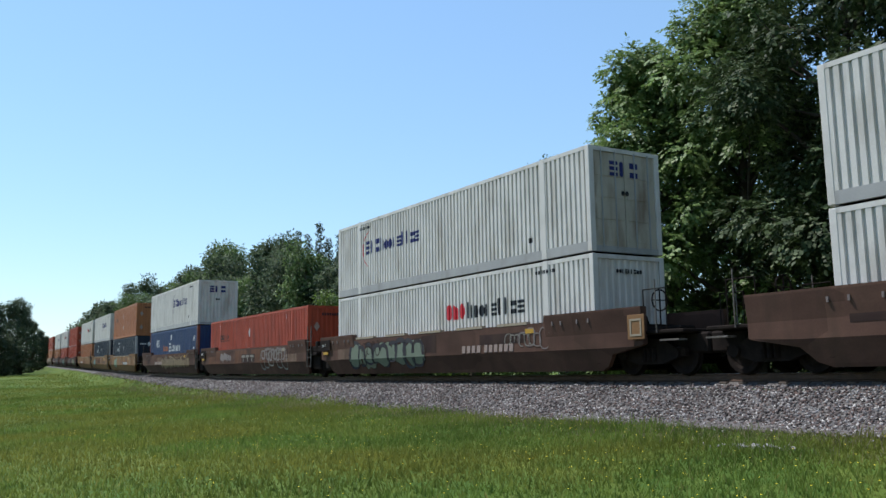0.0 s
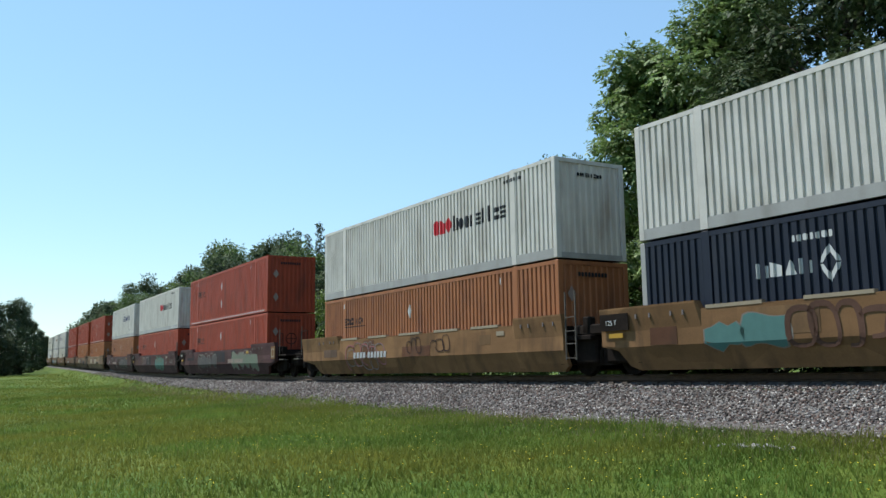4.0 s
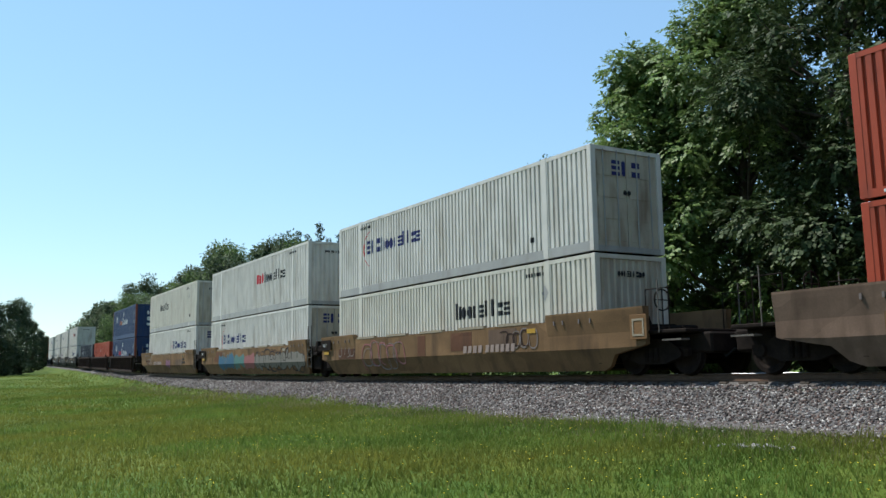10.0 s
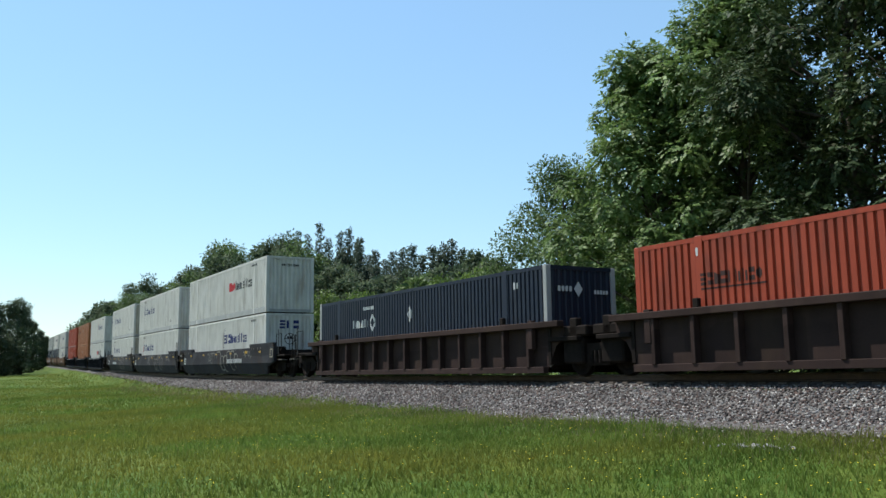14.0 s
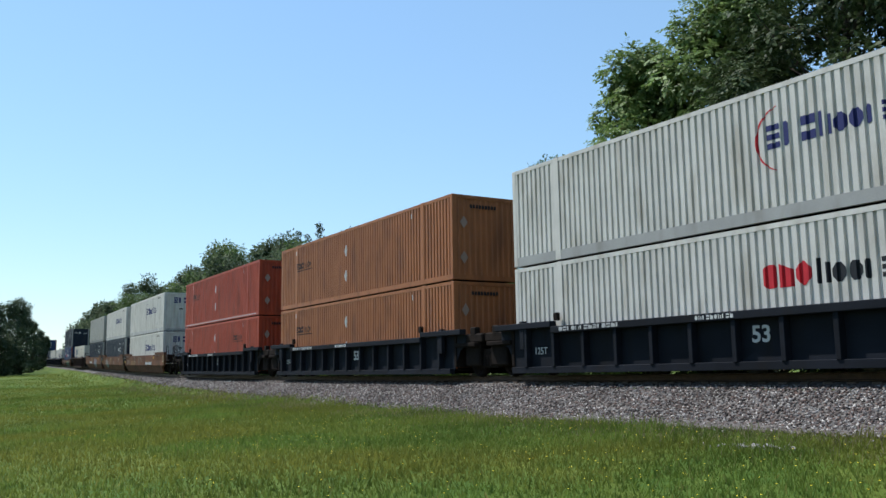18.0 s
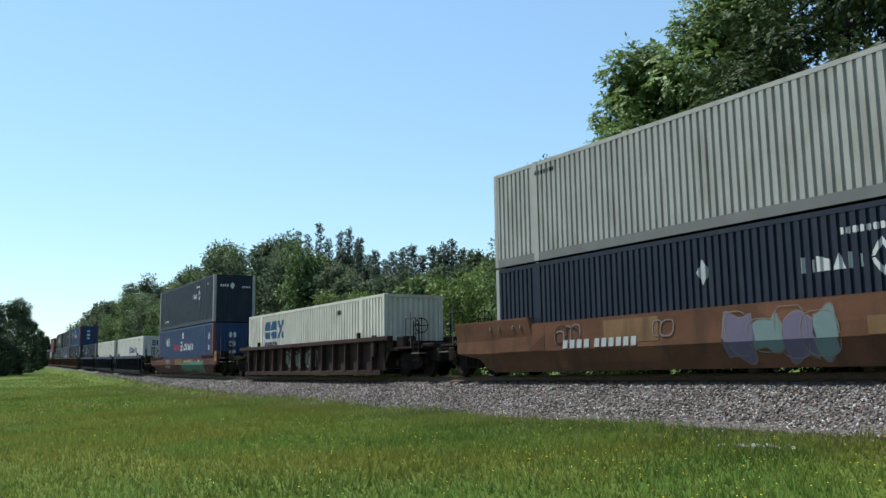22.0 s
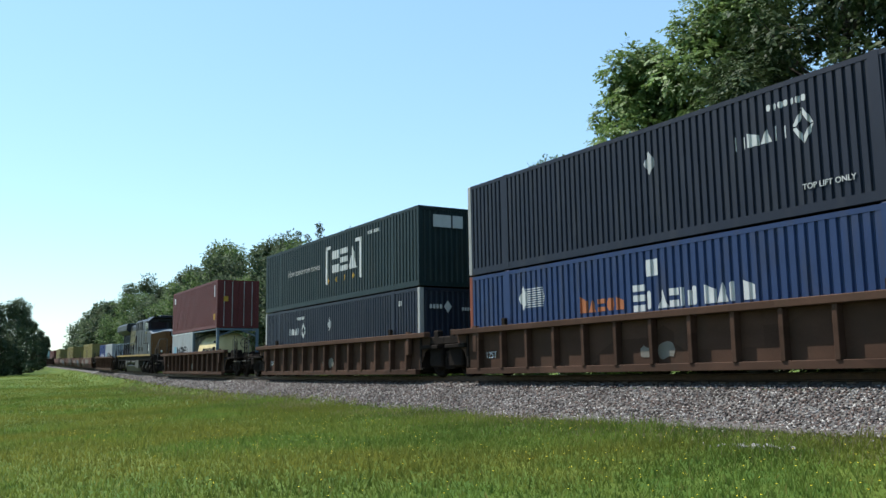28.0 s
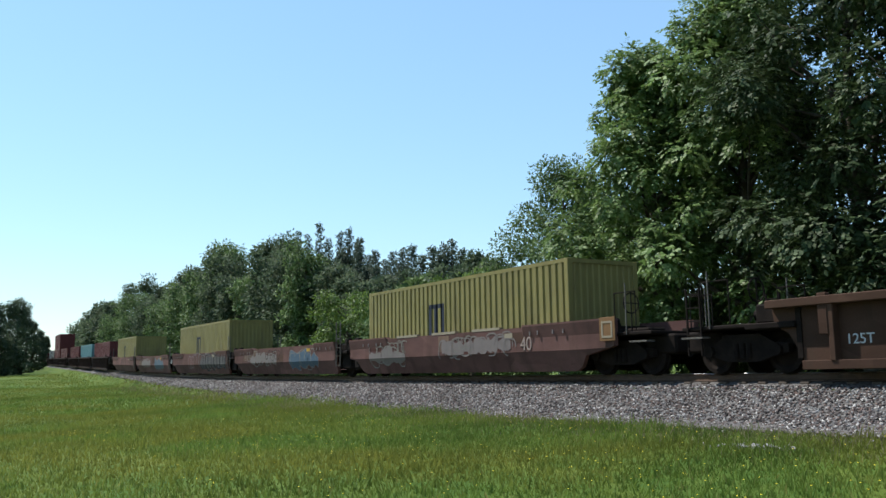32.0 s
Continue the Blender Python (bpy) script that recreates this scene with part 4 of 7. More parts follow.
        while x < half - 2.2:
            w = rnd.uniform(0.5, 2.4)
            z0, z1 = rnd.choice(((0.70, 1.05), (0.80, 1.38), (0.95, 1.25), (0.70, 1.38)))
            link_mesh("paint_patch", box_mesh("paint_patch", 0, round(w, 2), -0.004, 0.004, round(z0, 2), min(z1, zs - 0.05)), rnd.choice(near), car, pose(x, -1.502, 0), "repainted patch")
            x += w + rnd.uniform(0.3, 3.2)
        for _ in range(3):
            w, x = rnd.uniform(0.5, 1.6), rnd.uniform(-half + 0.3, half - 2.0)
            scrawl(car, x, x + w, 0.75, min(1.35, zs - 0.06), rnd.choice((G_GREYB, G_SILVER, C_DARK)), rnd.randrange(999), 0.022)
    if marks:
        marks(car, half)
    return car


def tank_container(station, z):
    top = thing("tank_container", "pale yellow tank container in a steel frame", "tank", "containers on the train", station, z)
    def shell(bm):
        n, prof = 24, [(-2.75, 0.05), (-2.7, 0.6), (-2.5, 0.98), (-2.2, 1.1), (2.2, 1.1), (2.5, 0.98), (2.7, 0.6), (2.75, 0.05)]
        rings = [[bm.verts.new((x, r * math.cos(2 * math.pi * i / n), 1.25 + r * math.sin(2 * math.pi * i / n))) for i in range(n)] for x, r in prof]
        for a, b in zip(rings, rings[1:]):
            for i in range(n):
                f = bm.faces.new((a[i], a[(i + 1) % n], b[(i + 1) % n], b[i]))
                f.smooth = True
        bm.faces.new(rings[0]), bm.faces.new(rings[-1])
        bmesh.ops.recalc_face_normals(bm, faces=bm.faces)
    link_mesh("tank", shared("tank_shell", shell), TANKY, top)
    for e in (-1, 1):
        for sgn in (-1, 1):
            link_mesh("frame_post", box_mesh("frame_post", -0.08, 0.08, -0.08, 0.08, 0, 2.59, bevel=0.012), STEELBLUE, top, pose(e * 2.95, sgn * 1.21, 0))
            for za, zb in ((0.5, 0.12), (2.1, 2.5)):
                bm = bmesh.new()
                rod(bm, (e * 2.95, sgn * 1.21, za), (e * 2.95, sgn * 0.2, zb), 0.05)
                part("brace", bm, STEELBLUE, top)
        for zz in (0.0, 2.47):
            link_mesh("end_rail", box_mesh("end_rail", -0.06, 0.06, -1.13, 1.13, 0, 0.12), STEELBLUE, top, pose(e * 2.95, 0, zz))
    for sgn in (-1, 1):
        link_mesh("frame_rail", box_mesh("frame_rail", -2.87, 2.87, -0.05, 0.05, 0, 0.14), STEELBLUE, top, pose(0, sgn * 1.23, 0))
        link_mesh("frame_rail", box_mesh("frame_rail", -2.87, 2.87, -0.04, 0.04, 0, 0.08), STEELBLUE, top, pose(0, sgn * 1.23, 2.5))
    glyphs(top, -1.0, 1.05, 9, 0.40, 2.5, INK, y=-1.11, seed=31, form="buinuvin", gap=0.18)
    glyphs(top, 1.2, 1.75, 8, 0.14, 1.0, INK, y=-0.99, seed=32)
    return top


# ---- locomotive, nose towards +x
LOCO_BLUE = paint("locomotive_dark_blue", (0.011, 0.015, 0.023), (0.034, 0.031, 0.027), 0.5, 0.45, 0.4, 0.2)
LOCO_YELLOW = paint("locomotive_yellow", (0.11, 0.05, 0.017), (0.05, 0.03, 0.02), 0.4)
STRIPE = paint("stripe_yellow_paint", (0.24, 0.155, 0.04), (0.07, 0.05, 0.03), 0.4)
LOCO_GREY = paint("locomotive_grey_tanks", (0.055, 0.05, 0.044), (0.03, 0.025, 0.02), 0.35)
LOCO_TANK = paint("locomotive_fuel_tank", (0.022, 0.019, 0.017), (0.03, 0.022, 0.016), 0.4)
LOCO_TRUCK = paint("dusty_truck_casting", (0.022, 0.017, 0.014), (0.05, 0.037, 0.028), 0.45, 0.8)
DULLGOLD = paint("rubbed_gold_paint", (0.042, 0.036, 0.019), (0.014, 0.016, 0.02), 0.5, vary=0.4)
FADED = paint("faded_yellow_paint", (0.12, 0.105, 0.04), (0.018, 0.02, 0.024), 0.5, vary=0.4)
GLASS = surface("dark_cab_glass", (0.01, 0.012, 0.014), (0.02, 0.022, 0.024), 2, 0.08)


def locomotive(station):
    lo = thing("locomotive", "dark blue diesel locomotive with yellow nose and yellow side stripe", "locomotive", "", station)
    def add(nm, mat, build, label="", parent=None):
        bm = bmesh.new()
        build(bm)
        return part(nm, bm, mat, parent or lo, label)
    def bar(pts, r=0.02):
        def build(bm):
            for p, q in zip(pts, pts[1:]):
                rod(bm, p, q, r, 6)
        return build
    add("underframe", RUST_DARK, lambda bm: box(bm, -10.6, 10.3, -1.42, 1.42, 1.06, 1.44, bevel=0.02))
    for sgn in (-1, 1):
        add("side_stripe", STRIPE, lambda bm: box(bm, -9.9, 9.63, sgn * 1.50 - 0.03, sgn * 1.50 + 0.03, 1.44, 1.575), "yellow sill stripe")
    add("walkway", RUST_DARK, lambda bm: box(bm, -10.6, 9.6, -1.5, 1.5, 1.46, 1.53))
    # radiator end, engine hood and the wide cabinet behind the cab
    # Blue-black hood: dark paint, with the wing's shade put into the same colour.
    add("rear_hood", C_NIGHT, lambda bm: prism(bm, [(-0.95, 1.54), (0.95, 1.54), (0.95, 3.9), (-0.95, 3.9)], "x", -9.7, -3.6))
    add("radiator_wing", LOCO_BLUE, lambda bm: prism(bm, [(-0.95, 3.5), (-1.54, 3.86), (-1.54, 4.34), (-1.38, 4.47), (1.38, 4.47), (1.54, 4.34), (1.54, 3.86), (0.95, 3.5)], "x", -9.95, -3.6), "flared radiator housing")
    add("wing_roof", STEELBLUE, lambda bm: box(bm, -9.8, -3.75, -1.34, 1.34, 4.474, 4.50), "pale radiator roof")
    for q in range(11):
        add("radiator_screen", BLACK, lambda bm: box(bm, -9.5 + 0.52 * q, -9.1 + 0.52 * q, -0.975, -0.95, 2.3, 3.4))
    add("long_hood", LOCO_BLUE, lambda bm: prism(bm, [(-1.15, 1.54), (1.15, 1.54), (1.15, 4.1), (0.98, 4.3), (-0.98, 4.3), (-1.15, 4.1)], "x", -3.6, 1.27))
    for k in range(6):
        x = -3.52 + k * 0.79
        door = add("hood_door", LOCO_BLUE, lambda bm: box(bm, x, x + 0.74, -1.175, -1.15, 1.68, 3.95, bevel=0.008))
        add("door_latch", RUST_DARK, lambda bm: (box(bm, x + 0.64, x + 0.69, -1.195, -1.175, 2.1, 2.3), box(bm, x + 0.64, x + 0.69, -1.195, -1.175, 3.2, 3.4)), "", door)
    add("roof_hatch", LOCO_BLUE, lambda bm: box(bm, -3.0, -0.4, -0.75, 0.75, 4.3, 4.37, bevel=0.02))
    add("exhaust_stack", RUST_DARK, lambda bm: box(bm, -0.1, 0.7, -0.4, 0.4, 4.3, 4.5, bevel=0.03))
    add("inverter_cabinet", LOCO_BLUE, lambda bm: prism(bm, [(-1.45, 1.54), (1.45, 1.54), (1.45, 4.34), (1.3, 4.47), (-1.3, 4.47), (-1.45, 4.34)], "x", 1.27, 6.4))
    for x, w, z0, z1 in ((1.75, 1.02, 3.62, 4.26), (3.62, 0.62, 3.66, 4.28), (4.34, 0.66, 3.66, 4.28)):
        add("intake_grille", BLACK, lambda bm: [box(bm, x, x + w, -1.468 - 0.008 * (q % 2), -1.452, z0 + (z1 - z0) * q / 9, z0 + (z1 - z0) * (q + 1) / 9) for q in range(9)], "black louvred air intake")
        add("grille_frame", LOCO_BLUE, lambda bm: [box(bm, *u, -1.49, -1.45, *v) for u, v in (((x - 0.06, x), (z0 - 0.06, z1 + 0.06)), ((x + w, x + w + 0.06), (z0 - 0.06, z1 + 0.06)), ((x, x + w), (z0 - 0.06, z0)), ((x, x + w), (z1, z1 + 0.06)))])
    for x0, x1, z0, z1 in ((1.36, 2.2, 1.62, 3.5), (2.3, 3.3, 1.62, 3.5), (3.5, 4.75, 2.3, 3.5), (4.9, 6.1, 2.3, 3.5), (5.3, 6.2, 3.64, 4.24)):
        add("access_panel", LOCO_BLUE, lambda bm: box(bm, x0, x1, -1.472, -1.45, z0, z1, bevel=0.008))
    for x, z0, z1 in ((2.25, 2.0, 3.35), (3.4, 1.9, 3.42), (4.83, 2.35, 3.42), (6.2, 2.95, 3.3)):
        add("panel_gap", BLACK, lambda bm: box(bm, x - 0.055, x + 0.055, -1.485, -1.45, z0, z1))
    for x in (3.5, 4.95):
        add("louvre", RUST_DARK, lambda bm: [box(bm, x, x + 0.52, -1.492, -1.452, 1.88 + 0.07 * q, 1.925 + 0.07 * q) for q in range(5)])
    for x in (1.9, 3.1, 4.4, 5.6):
        add("lifting_lug", RUST_DARK, lambda bm: (box(bm, x - 0.06, x + 0.06, -1.3, -1.2, 4.44, 4.58), box(bm, x - 0.06, x + 0.06, 1.2, 1.3, 4.44, 4.58)))
    # cab
    add("cab", LOCO_BLUE, lambda bm: prism(bm, [(-1.5, 1.54), (1.5, 1.54), (1.5, 4.2), (1.12, 4.5), (-1.12, 4.5), (-1.5, 4.2)], "x", 6.41, 8.28))
    add("cab_roof", LOCO_BLUE, lambda bm: prism(bm, [(-1.58, 4.19), (-1.15, 4.58), (1.15, 4.58), (1.58, 4.19), (1.51, 4.19), (1.13, 4.51), (-1.13, 4.51), (-1.51, 4.19)], "x", 6.35, 8.72), "dark blue cab roof")
    # Pale strips paint the sun catching the cab roof's edges.
    add("roof_edge", STEELBLUE, lambda bm: (box(bm, 6.4, 8.6, -1.12, -1.04, 4.582, 4.60), box(bm, 6.4, 8.6, 1.04, 1.12, 4.582, 4.60)), "pale strip for the sunlit roof edge")
    add("air_conditioner", LOCO_BLUE, lambda bm: box(bm, 6.7, 7.8, -0.5, 0.5, 4.58, 4.74, bevel=0.04))
    add("horn", RUST_DARK, lambda bm: [rod(bm, (8.0, 0.62 + 0.13 * q, 4.66), (8.4, 0.62 + 0.13 * q, 4.68), 0.05, 8) for q in range(3)])
    add("antenna", RUST_DARK, lambda bm: (rod(bm, (6.6, -0.7, 4.58), (6.6, -0.7, 4.95), 0.015, 5), box(bm, 6.95, 7.05, -0.85, -0.75, 4.58, 4.68)))
    for sgn in (-1, 1):
        for x, w in ((6.86, 0.54), (7.46, 0.6)):
            win = add("side_window", GLASS, lambda bm: box(bm, x, x + w, sgn * 1.507 - 0.005, sgn * 1.507 + 0.005, 3.54, 4.16))
            add("window_frame", STEELBLUE, lambda bm: prism(bm, [(x - 0.04, 3.49), (x + w + 0.04, 3.49), (x + w + 0.04, 3.54), (x, 3.54), (x, 4.16), (x + w, 4.16), (x + w, 3.54), (x + w + 0.04, 3.54), (x + w + 0.04, 4.2), (x - 0.04, 4.2)], "y", sgn * 1.508 - 0.012, sgn * 1.508 + 0.012), "", win)
        add("sun_visor", LOCO_BLUE, lambda bm: prism(bm, [(sgn * 1.5, 4.24), (sgn * 1.72, 4.16), (sgn * 1.72, 4.13), (sgn * 1.5, 4.2)], "x", 6.75, 8.15))
        for x in (6.25, 7.32):
            add("battery_box", LOCO_BLUE, lambda bm: box(bm, x, x + 1.02, sgn * 1.53 - 0.03, sgn * 1.53 + 0.03, 1.68, 2.42, bevel=0.012))
        add("drip_rail", RUST_DARK, lambda bm: box(bm, 6.2, 8.4, sgn * 1.53 - 0.04, sgn * 1.53 + 0.04, 2.43, 2.47))
    for y0, y1 in ((-1.3, -0.1), (0.1, 1.3)):
        add("windscreen", GLASS, lambda bm: box(bm, 8.28, 8.30, y0, y1, 3.62, 4.14))
    add("number_board", BLACK, lambda bm: box(bm, 8.3, 8.5, -0.75, 0.75, 4.22, 4.45, bevel=0.02))
    # nose: blue cheeks, a pointed yellow front and a grey top
    ring = [(8.28, -1.5, 3.45), (9.65, -1.5, 3.14), (10.28, -0.5, 3.36), (10.28, 0.5, 3.36), (9.65, 1.5, 3.14), (8.28, 1.5, 3.45)]
    def nose(bm):
        lo_v = [bm.verts.new((x, y, 1.54)) for x, y, z in ring]
        hi_v = [bm.verts.new(p) for p in ring]
        top = bm.verts.new((8.9, 0.0, 3.58))
        bm.faces.new(lo_v)
        for i in range(6):
            bm.faces.new((lo_v[i], lo_v[(i + 1) % 6], hi_v[(i + 1) % 6], hi_v[i]))
            bm.faces.new((hi_v[i], hi_v[(i + 1) % 6], top))
        bmesh.ops.recalc_face_normals(bm, faces=bm.faces)
    add("nose", LOCO_BLUE, nose)
    def front(bm):
        for i in (1, 2, 3):
            (xa, ya, za), (xb, yb, zb) = ring[i], ring[i + 1]
            n = Vector((yb - ya, xa - xb, 0)).normalized() * 0.022
            q = [bm.verts.new((x + k * n.x, y + k * n.y, z)) for k in (0, 1) for x, y, z in ((xa, ya, 1.56), (xb, yb, 1.56), (xb, yb, zb - 0.03), (xa, ya, za - 0.03))]
            for f in ((0, 1, 2, 3), (7, 6, 5, 4), (0, 4, 5, 1), (1, 5, 6, 2), (2, 6, 7, 3), (3, 7, 4, 0)):
                bm.faces.new([q[k] for k in f])
        bmesh.ops.recalc_face_normals(bm, faces=bm.faces)
    add("nose_front", LOCO_YELLOW, front, "dull yellow pointed nose front")
    def top(bm):
        v = [bm.verts.new((8.55 + (x - 8.55) * 0.97, y * 0.96, z + 0.022)) for x, y, z in ring]
        c = bm.verts.new((8.9, 0.0, 3.605))
        for i in range(6):
            bm.faces.new((v[i], v[(i + 1) % 6], c))
    add("nose_top", STEELBLUE, top, "grey walkable nose top")
    add("nose_door", LOCO_YELLOW, lambda bm: box(bm, 10.3, 10.325, -0.36, 0.36, 1.6, 2.85, bevel=0.01))
    add("headlight_housing", RUST_DARK, lambda bm: box(bm, 10.28, 10.36, -0.14, 0.14, 2.95, 3.32, bevel=0.02))
    for z in (3.05, 3.22):
        add("headlight", INKWHITE, lambda bm: rod(bm, (10.36, 0, z), (10.40, 0, z), 0.075, 12))
    for sgn in (-0.85, 0.85):
        add("ditch_light", INKWHITE, lambda bm: rod(bm, (10.62, sgn, 1.78), (10.72, sgn, 1.78), 0.085, 12))
        add("ditch_light_bracket", RUST_DARK, lambda bm: box(bm, 10.5, 10.66, sgn - 0.12, sgn + 0.12, 1.5, 1.66, bevel=0.02))
    add("front_porch", RUST_DARK, lambda bm: box(bm, 9.66, 10.75, -1.45, 1.45, 1.28, 1.48, bevel=0.02))
    add("pilot", RUST_DARK, lambda bm: prism(bm, [(10.45, 1.3), (10.75, 1.3), (10.98, 0.2), (10.75, 0.2)], "y", -1.4, 1.4))
    for sgn in (-1, 1):
        add("corner_rail", WORN, bar(((9.7, sgn * 1.46, 1.5), (9.74, sgn * 1.46, 2.1), (9.9, sgn * 1.40, 2.45)), 0.026))
        add("front_handrail", WORN, bar(((10.66, sgn * 1.3, 1.48), (10.66, sgn * 1.3, 1.95), (10.62, sgn * 0.95, 2.72), (10.62, sgn * 0.42, 2.74), (10.62, sgn * 0.42, 1.48)), 0.026))
        add("stepwell", RUST_DARK, lambda bm: box(bm, 9.62, 9.72, sgn * 1.3 - 0.2, sgn * 1.3 + 0.2, 0.32, 1.5))
        for e, xs in ((1, 10.2), (-1, -10.35)):
            for q in range(4):
                add("step", RUST_DARK, lambda bm: box(bm, xs - 0.3, xs + 0.3, sgn * 1.42 - 0.12, sgn * 1.42 + 0.04, 0.32 + 0.32 * q, 0.36 + 0.32 * q))
            for q in (-0.34, 0.34):
                add("step_side", RUST_DARK, lambda bm: box(bm, xs + q - 0.02, xs + q + 0.02, sgn * 1.42 - 0.12, sgn * 1.42 + 0.04, 0.32, 1.45))
            add("step_back", RUST_DARK, lambda bm: box(bm, xs - 0.3, xs + 0.3, sgn * 1.22 - 0.03, sgn * 1.22 + 0.03, 0.32, 1.3))
        for x in (-10.5, -9.3, -8.1, -6.9, -5.2, -3.9, -2.5, -1.0, 0.4):
            add("stanchion", RUST_DARK, bar(((x, sgn * 1.47, 1.5), (x, sgn * 1.47, 2.62)), 0.03))
        add("handrail", STEELBLUE, bar(((-10.5, sgn * 1.47, 2.62), (1.2, sgn * 1.47, 2.62)), 0.024))
        add("stair_rail", RUST_DARK, bar(((1.25, sgn * 1.49, 2.6), (2.15, sgn * 1.49, 3.2), (2.15, sgn * 1.49, 2.0)), 0.03))
        add("air_hose", BLACK, bar(((10.9, sgn * 0.4, 0.95), (11.05, sgn * 0.42, 0.6), (11.15, sgn * 0.4, 0.45)), 0.03))
        # tank, reservoirs and boxes slung between the trucks
        for x, w in ((-3.15, 1.75), (-0.9, 2.2)):
            add("air_reservoir", LOCO_GREY, lambda bm: rod(bm, (x, sgn * 1.24, 0.97), (x + w, sgn * 1.24, 0.97), 0.2, 16))
            add("tank_band", RUST_DARK, lambda bm: [rod(bm, (x + k * w - 0.03, sgn * 1.24, 0.97), (x + k * w + 0.03, sgn * 1.24, 0.97), 0.212, 16) for k in (0.25, 0.75)])
        add("equipment_box", LOCO_GREY, lambda bm: box(bm, 1.45, 3.25, sgn * 1.2 - 0.22, sgn * 1.2 + 0.22, 0.42, 1.14, bevel=0.03))
        add("equipment_box", LOCO_GREY, lambda bm: box(bm, -4.5, -3.45, sgn * 1.2 - 0.22, sgn * 1.2 + 0.22, 0.52, 1.14, bevel=0.03))
    add("fuel_tank", LOCO_TANK, lambda bm: prism(bm, [(-1.36, 0.62), (-1.3, 0.7), (1.3, 0.7), (1.36, 0.62), (1.22, 0.14), (1.1, 0.07), (-1.1, 0.07), (-1.22, 0.14)], "x", -4.65, 3.65))
    for c in (-6.9, 6.45):
        tr = add("truck", RUST_DARK, lambda bm: box(bm, c - 1.95, c + 1.95, -0.9, 0.9, 0.62, 0.95))
        for sgn in (-1, 1):
            add("side_frame", LOCO_TRUCK, lambda bm: prism(bm, [(c - 2.5, 0.66), (c - 2.1, 0.86), (c - 0.9, 0.80), (c - 0.5, 0.94), (c + 0.5, 0.94), (c + 0.9, 0.80), (c + 2.1, 0.86), (c + 2.5, 0.66), (c + 2.5, 0.48), (c + 1.3, 0.40), (c + 0.6, 0.56), (c - 0.6, 0.56), (c - 1.3, 0.40), (c - 2.5, 0.48)], "y", sgn * 1.05 - 0.08, sgn * 1.05 + 0.08), "", tr)
            for q in (-1.85, 0, 1.85):
                link_mesh("wheel", shared("wheel", wheel_build), RUST_DARK, tr, Matrix.Translation((c + q, sgn * 0.79, 0.53)) @ Matrix.Rotation(0 if sgn < 0 else math.pi, 4, "Z") @ Matrix.Scale(1.14, 4))
                add("axle_box", LOCO_TRUCK, lambda bm: (box(bm, c + q - 0.22, c + q + 0.22, sgn * 1.16 - 0.1, sgn * 1.16 + 0.1, 0.34, 0.74, bevel=0.03), rod(bm, (c + q, sgn * 1.16, 0.53), (c + q, sgn * 1.32, 0.53), 0.13, 12)), "", tr)
                add("damper", LOCO_TRUCK, lambda bm: rod(bm, (c + q + 0.3, sgn * 1.2, 0.5), (c + q + 0.6, sgn * 1.2, 1.02), 0.055, 8), "", tr)
                add("brake_cylinder", LOCO_TRUCK, lambda bm: rod(bm, (c + q + 0.55, sgn * 1.2, 0.86), (c + q + 0.95, sgn * 1.2, 0.80), 0.12, 12), "", tr)
            add("sand_pipe", RUST_DARK, bar(((c - 2.3, sgn * 1.1, 1.0), (c - 2.55, sgn * 1.0, 0.4)), 0.03), "", tr)
    # faded marks
    bm = bmesh.new()
    x, z, h = -3.45, 2.42, 1.34
    for w0, w1, up, dn in ((0.0, 1.02, 0.0, 0.0), (1.16, 2.2, 0.0, 0.0), (2.34, 3.0, 0.0, 0.0), (2.9, 3.55, 0.0, 0.55)):
        prism(bm, [(x + w0 + 0.1, z + dn), (x + w1 - 0.1, z + dn), (x + w1, z + dn + 0.12), (x + w1, z + h - up - 0.12), (x + w1 - 0.1, z + h - up), (x + w0 + 0.1, z + h - up), (x + w0, z + h - up - 0.12), (x + w0, z + dn + 0.12)], "y", -1.188, -1.177)
    tagged(part("logo_block", bm, FADED, lo, "large worn yellow logo block"), kind="stuff")
    bm = bmesh.new()
    prism(bm, [(6.8, 3.1), (7.22, 2.85), (7.64, 3.1), (7.6, 2.7), (7.22, 2.5), (6.85, 2.7)], "y", -1.512, -1.502)
    part("crest", bm, DULLGOLD, lo, "worn yellow crest")
    glyphs(lo, 6.9, 3.2, 4, 0.2, 0.7, FADED, y=-1.53, seed=4, name="number_bars")
    add("placard", INKWHITE, lambda bm: (box(bm, 8.5, 8.78, -1.512, -1.502, 2.12, 2.36), box(bm, 8.5, 8.82, -1.512, -1.502, 1.82, 2.08)))
    for x, z in ((0.95, 3.1), (8.55, 3.3)):
        add("marker", INKWHITE, lambda bm: box(bm, x, x + 0.1, -1.52 if x > 2 else -1.19, -1.5 if x > 2 else -1.15, z, z + 0.1))
    for q in (10.85, -11.3):
        add("coupler", RUST_DARK, lambda bm: box(bm, q, q + 0.7, -0.15, 0.15, 0.75, 1.0, bevel=0.03))
    return lo


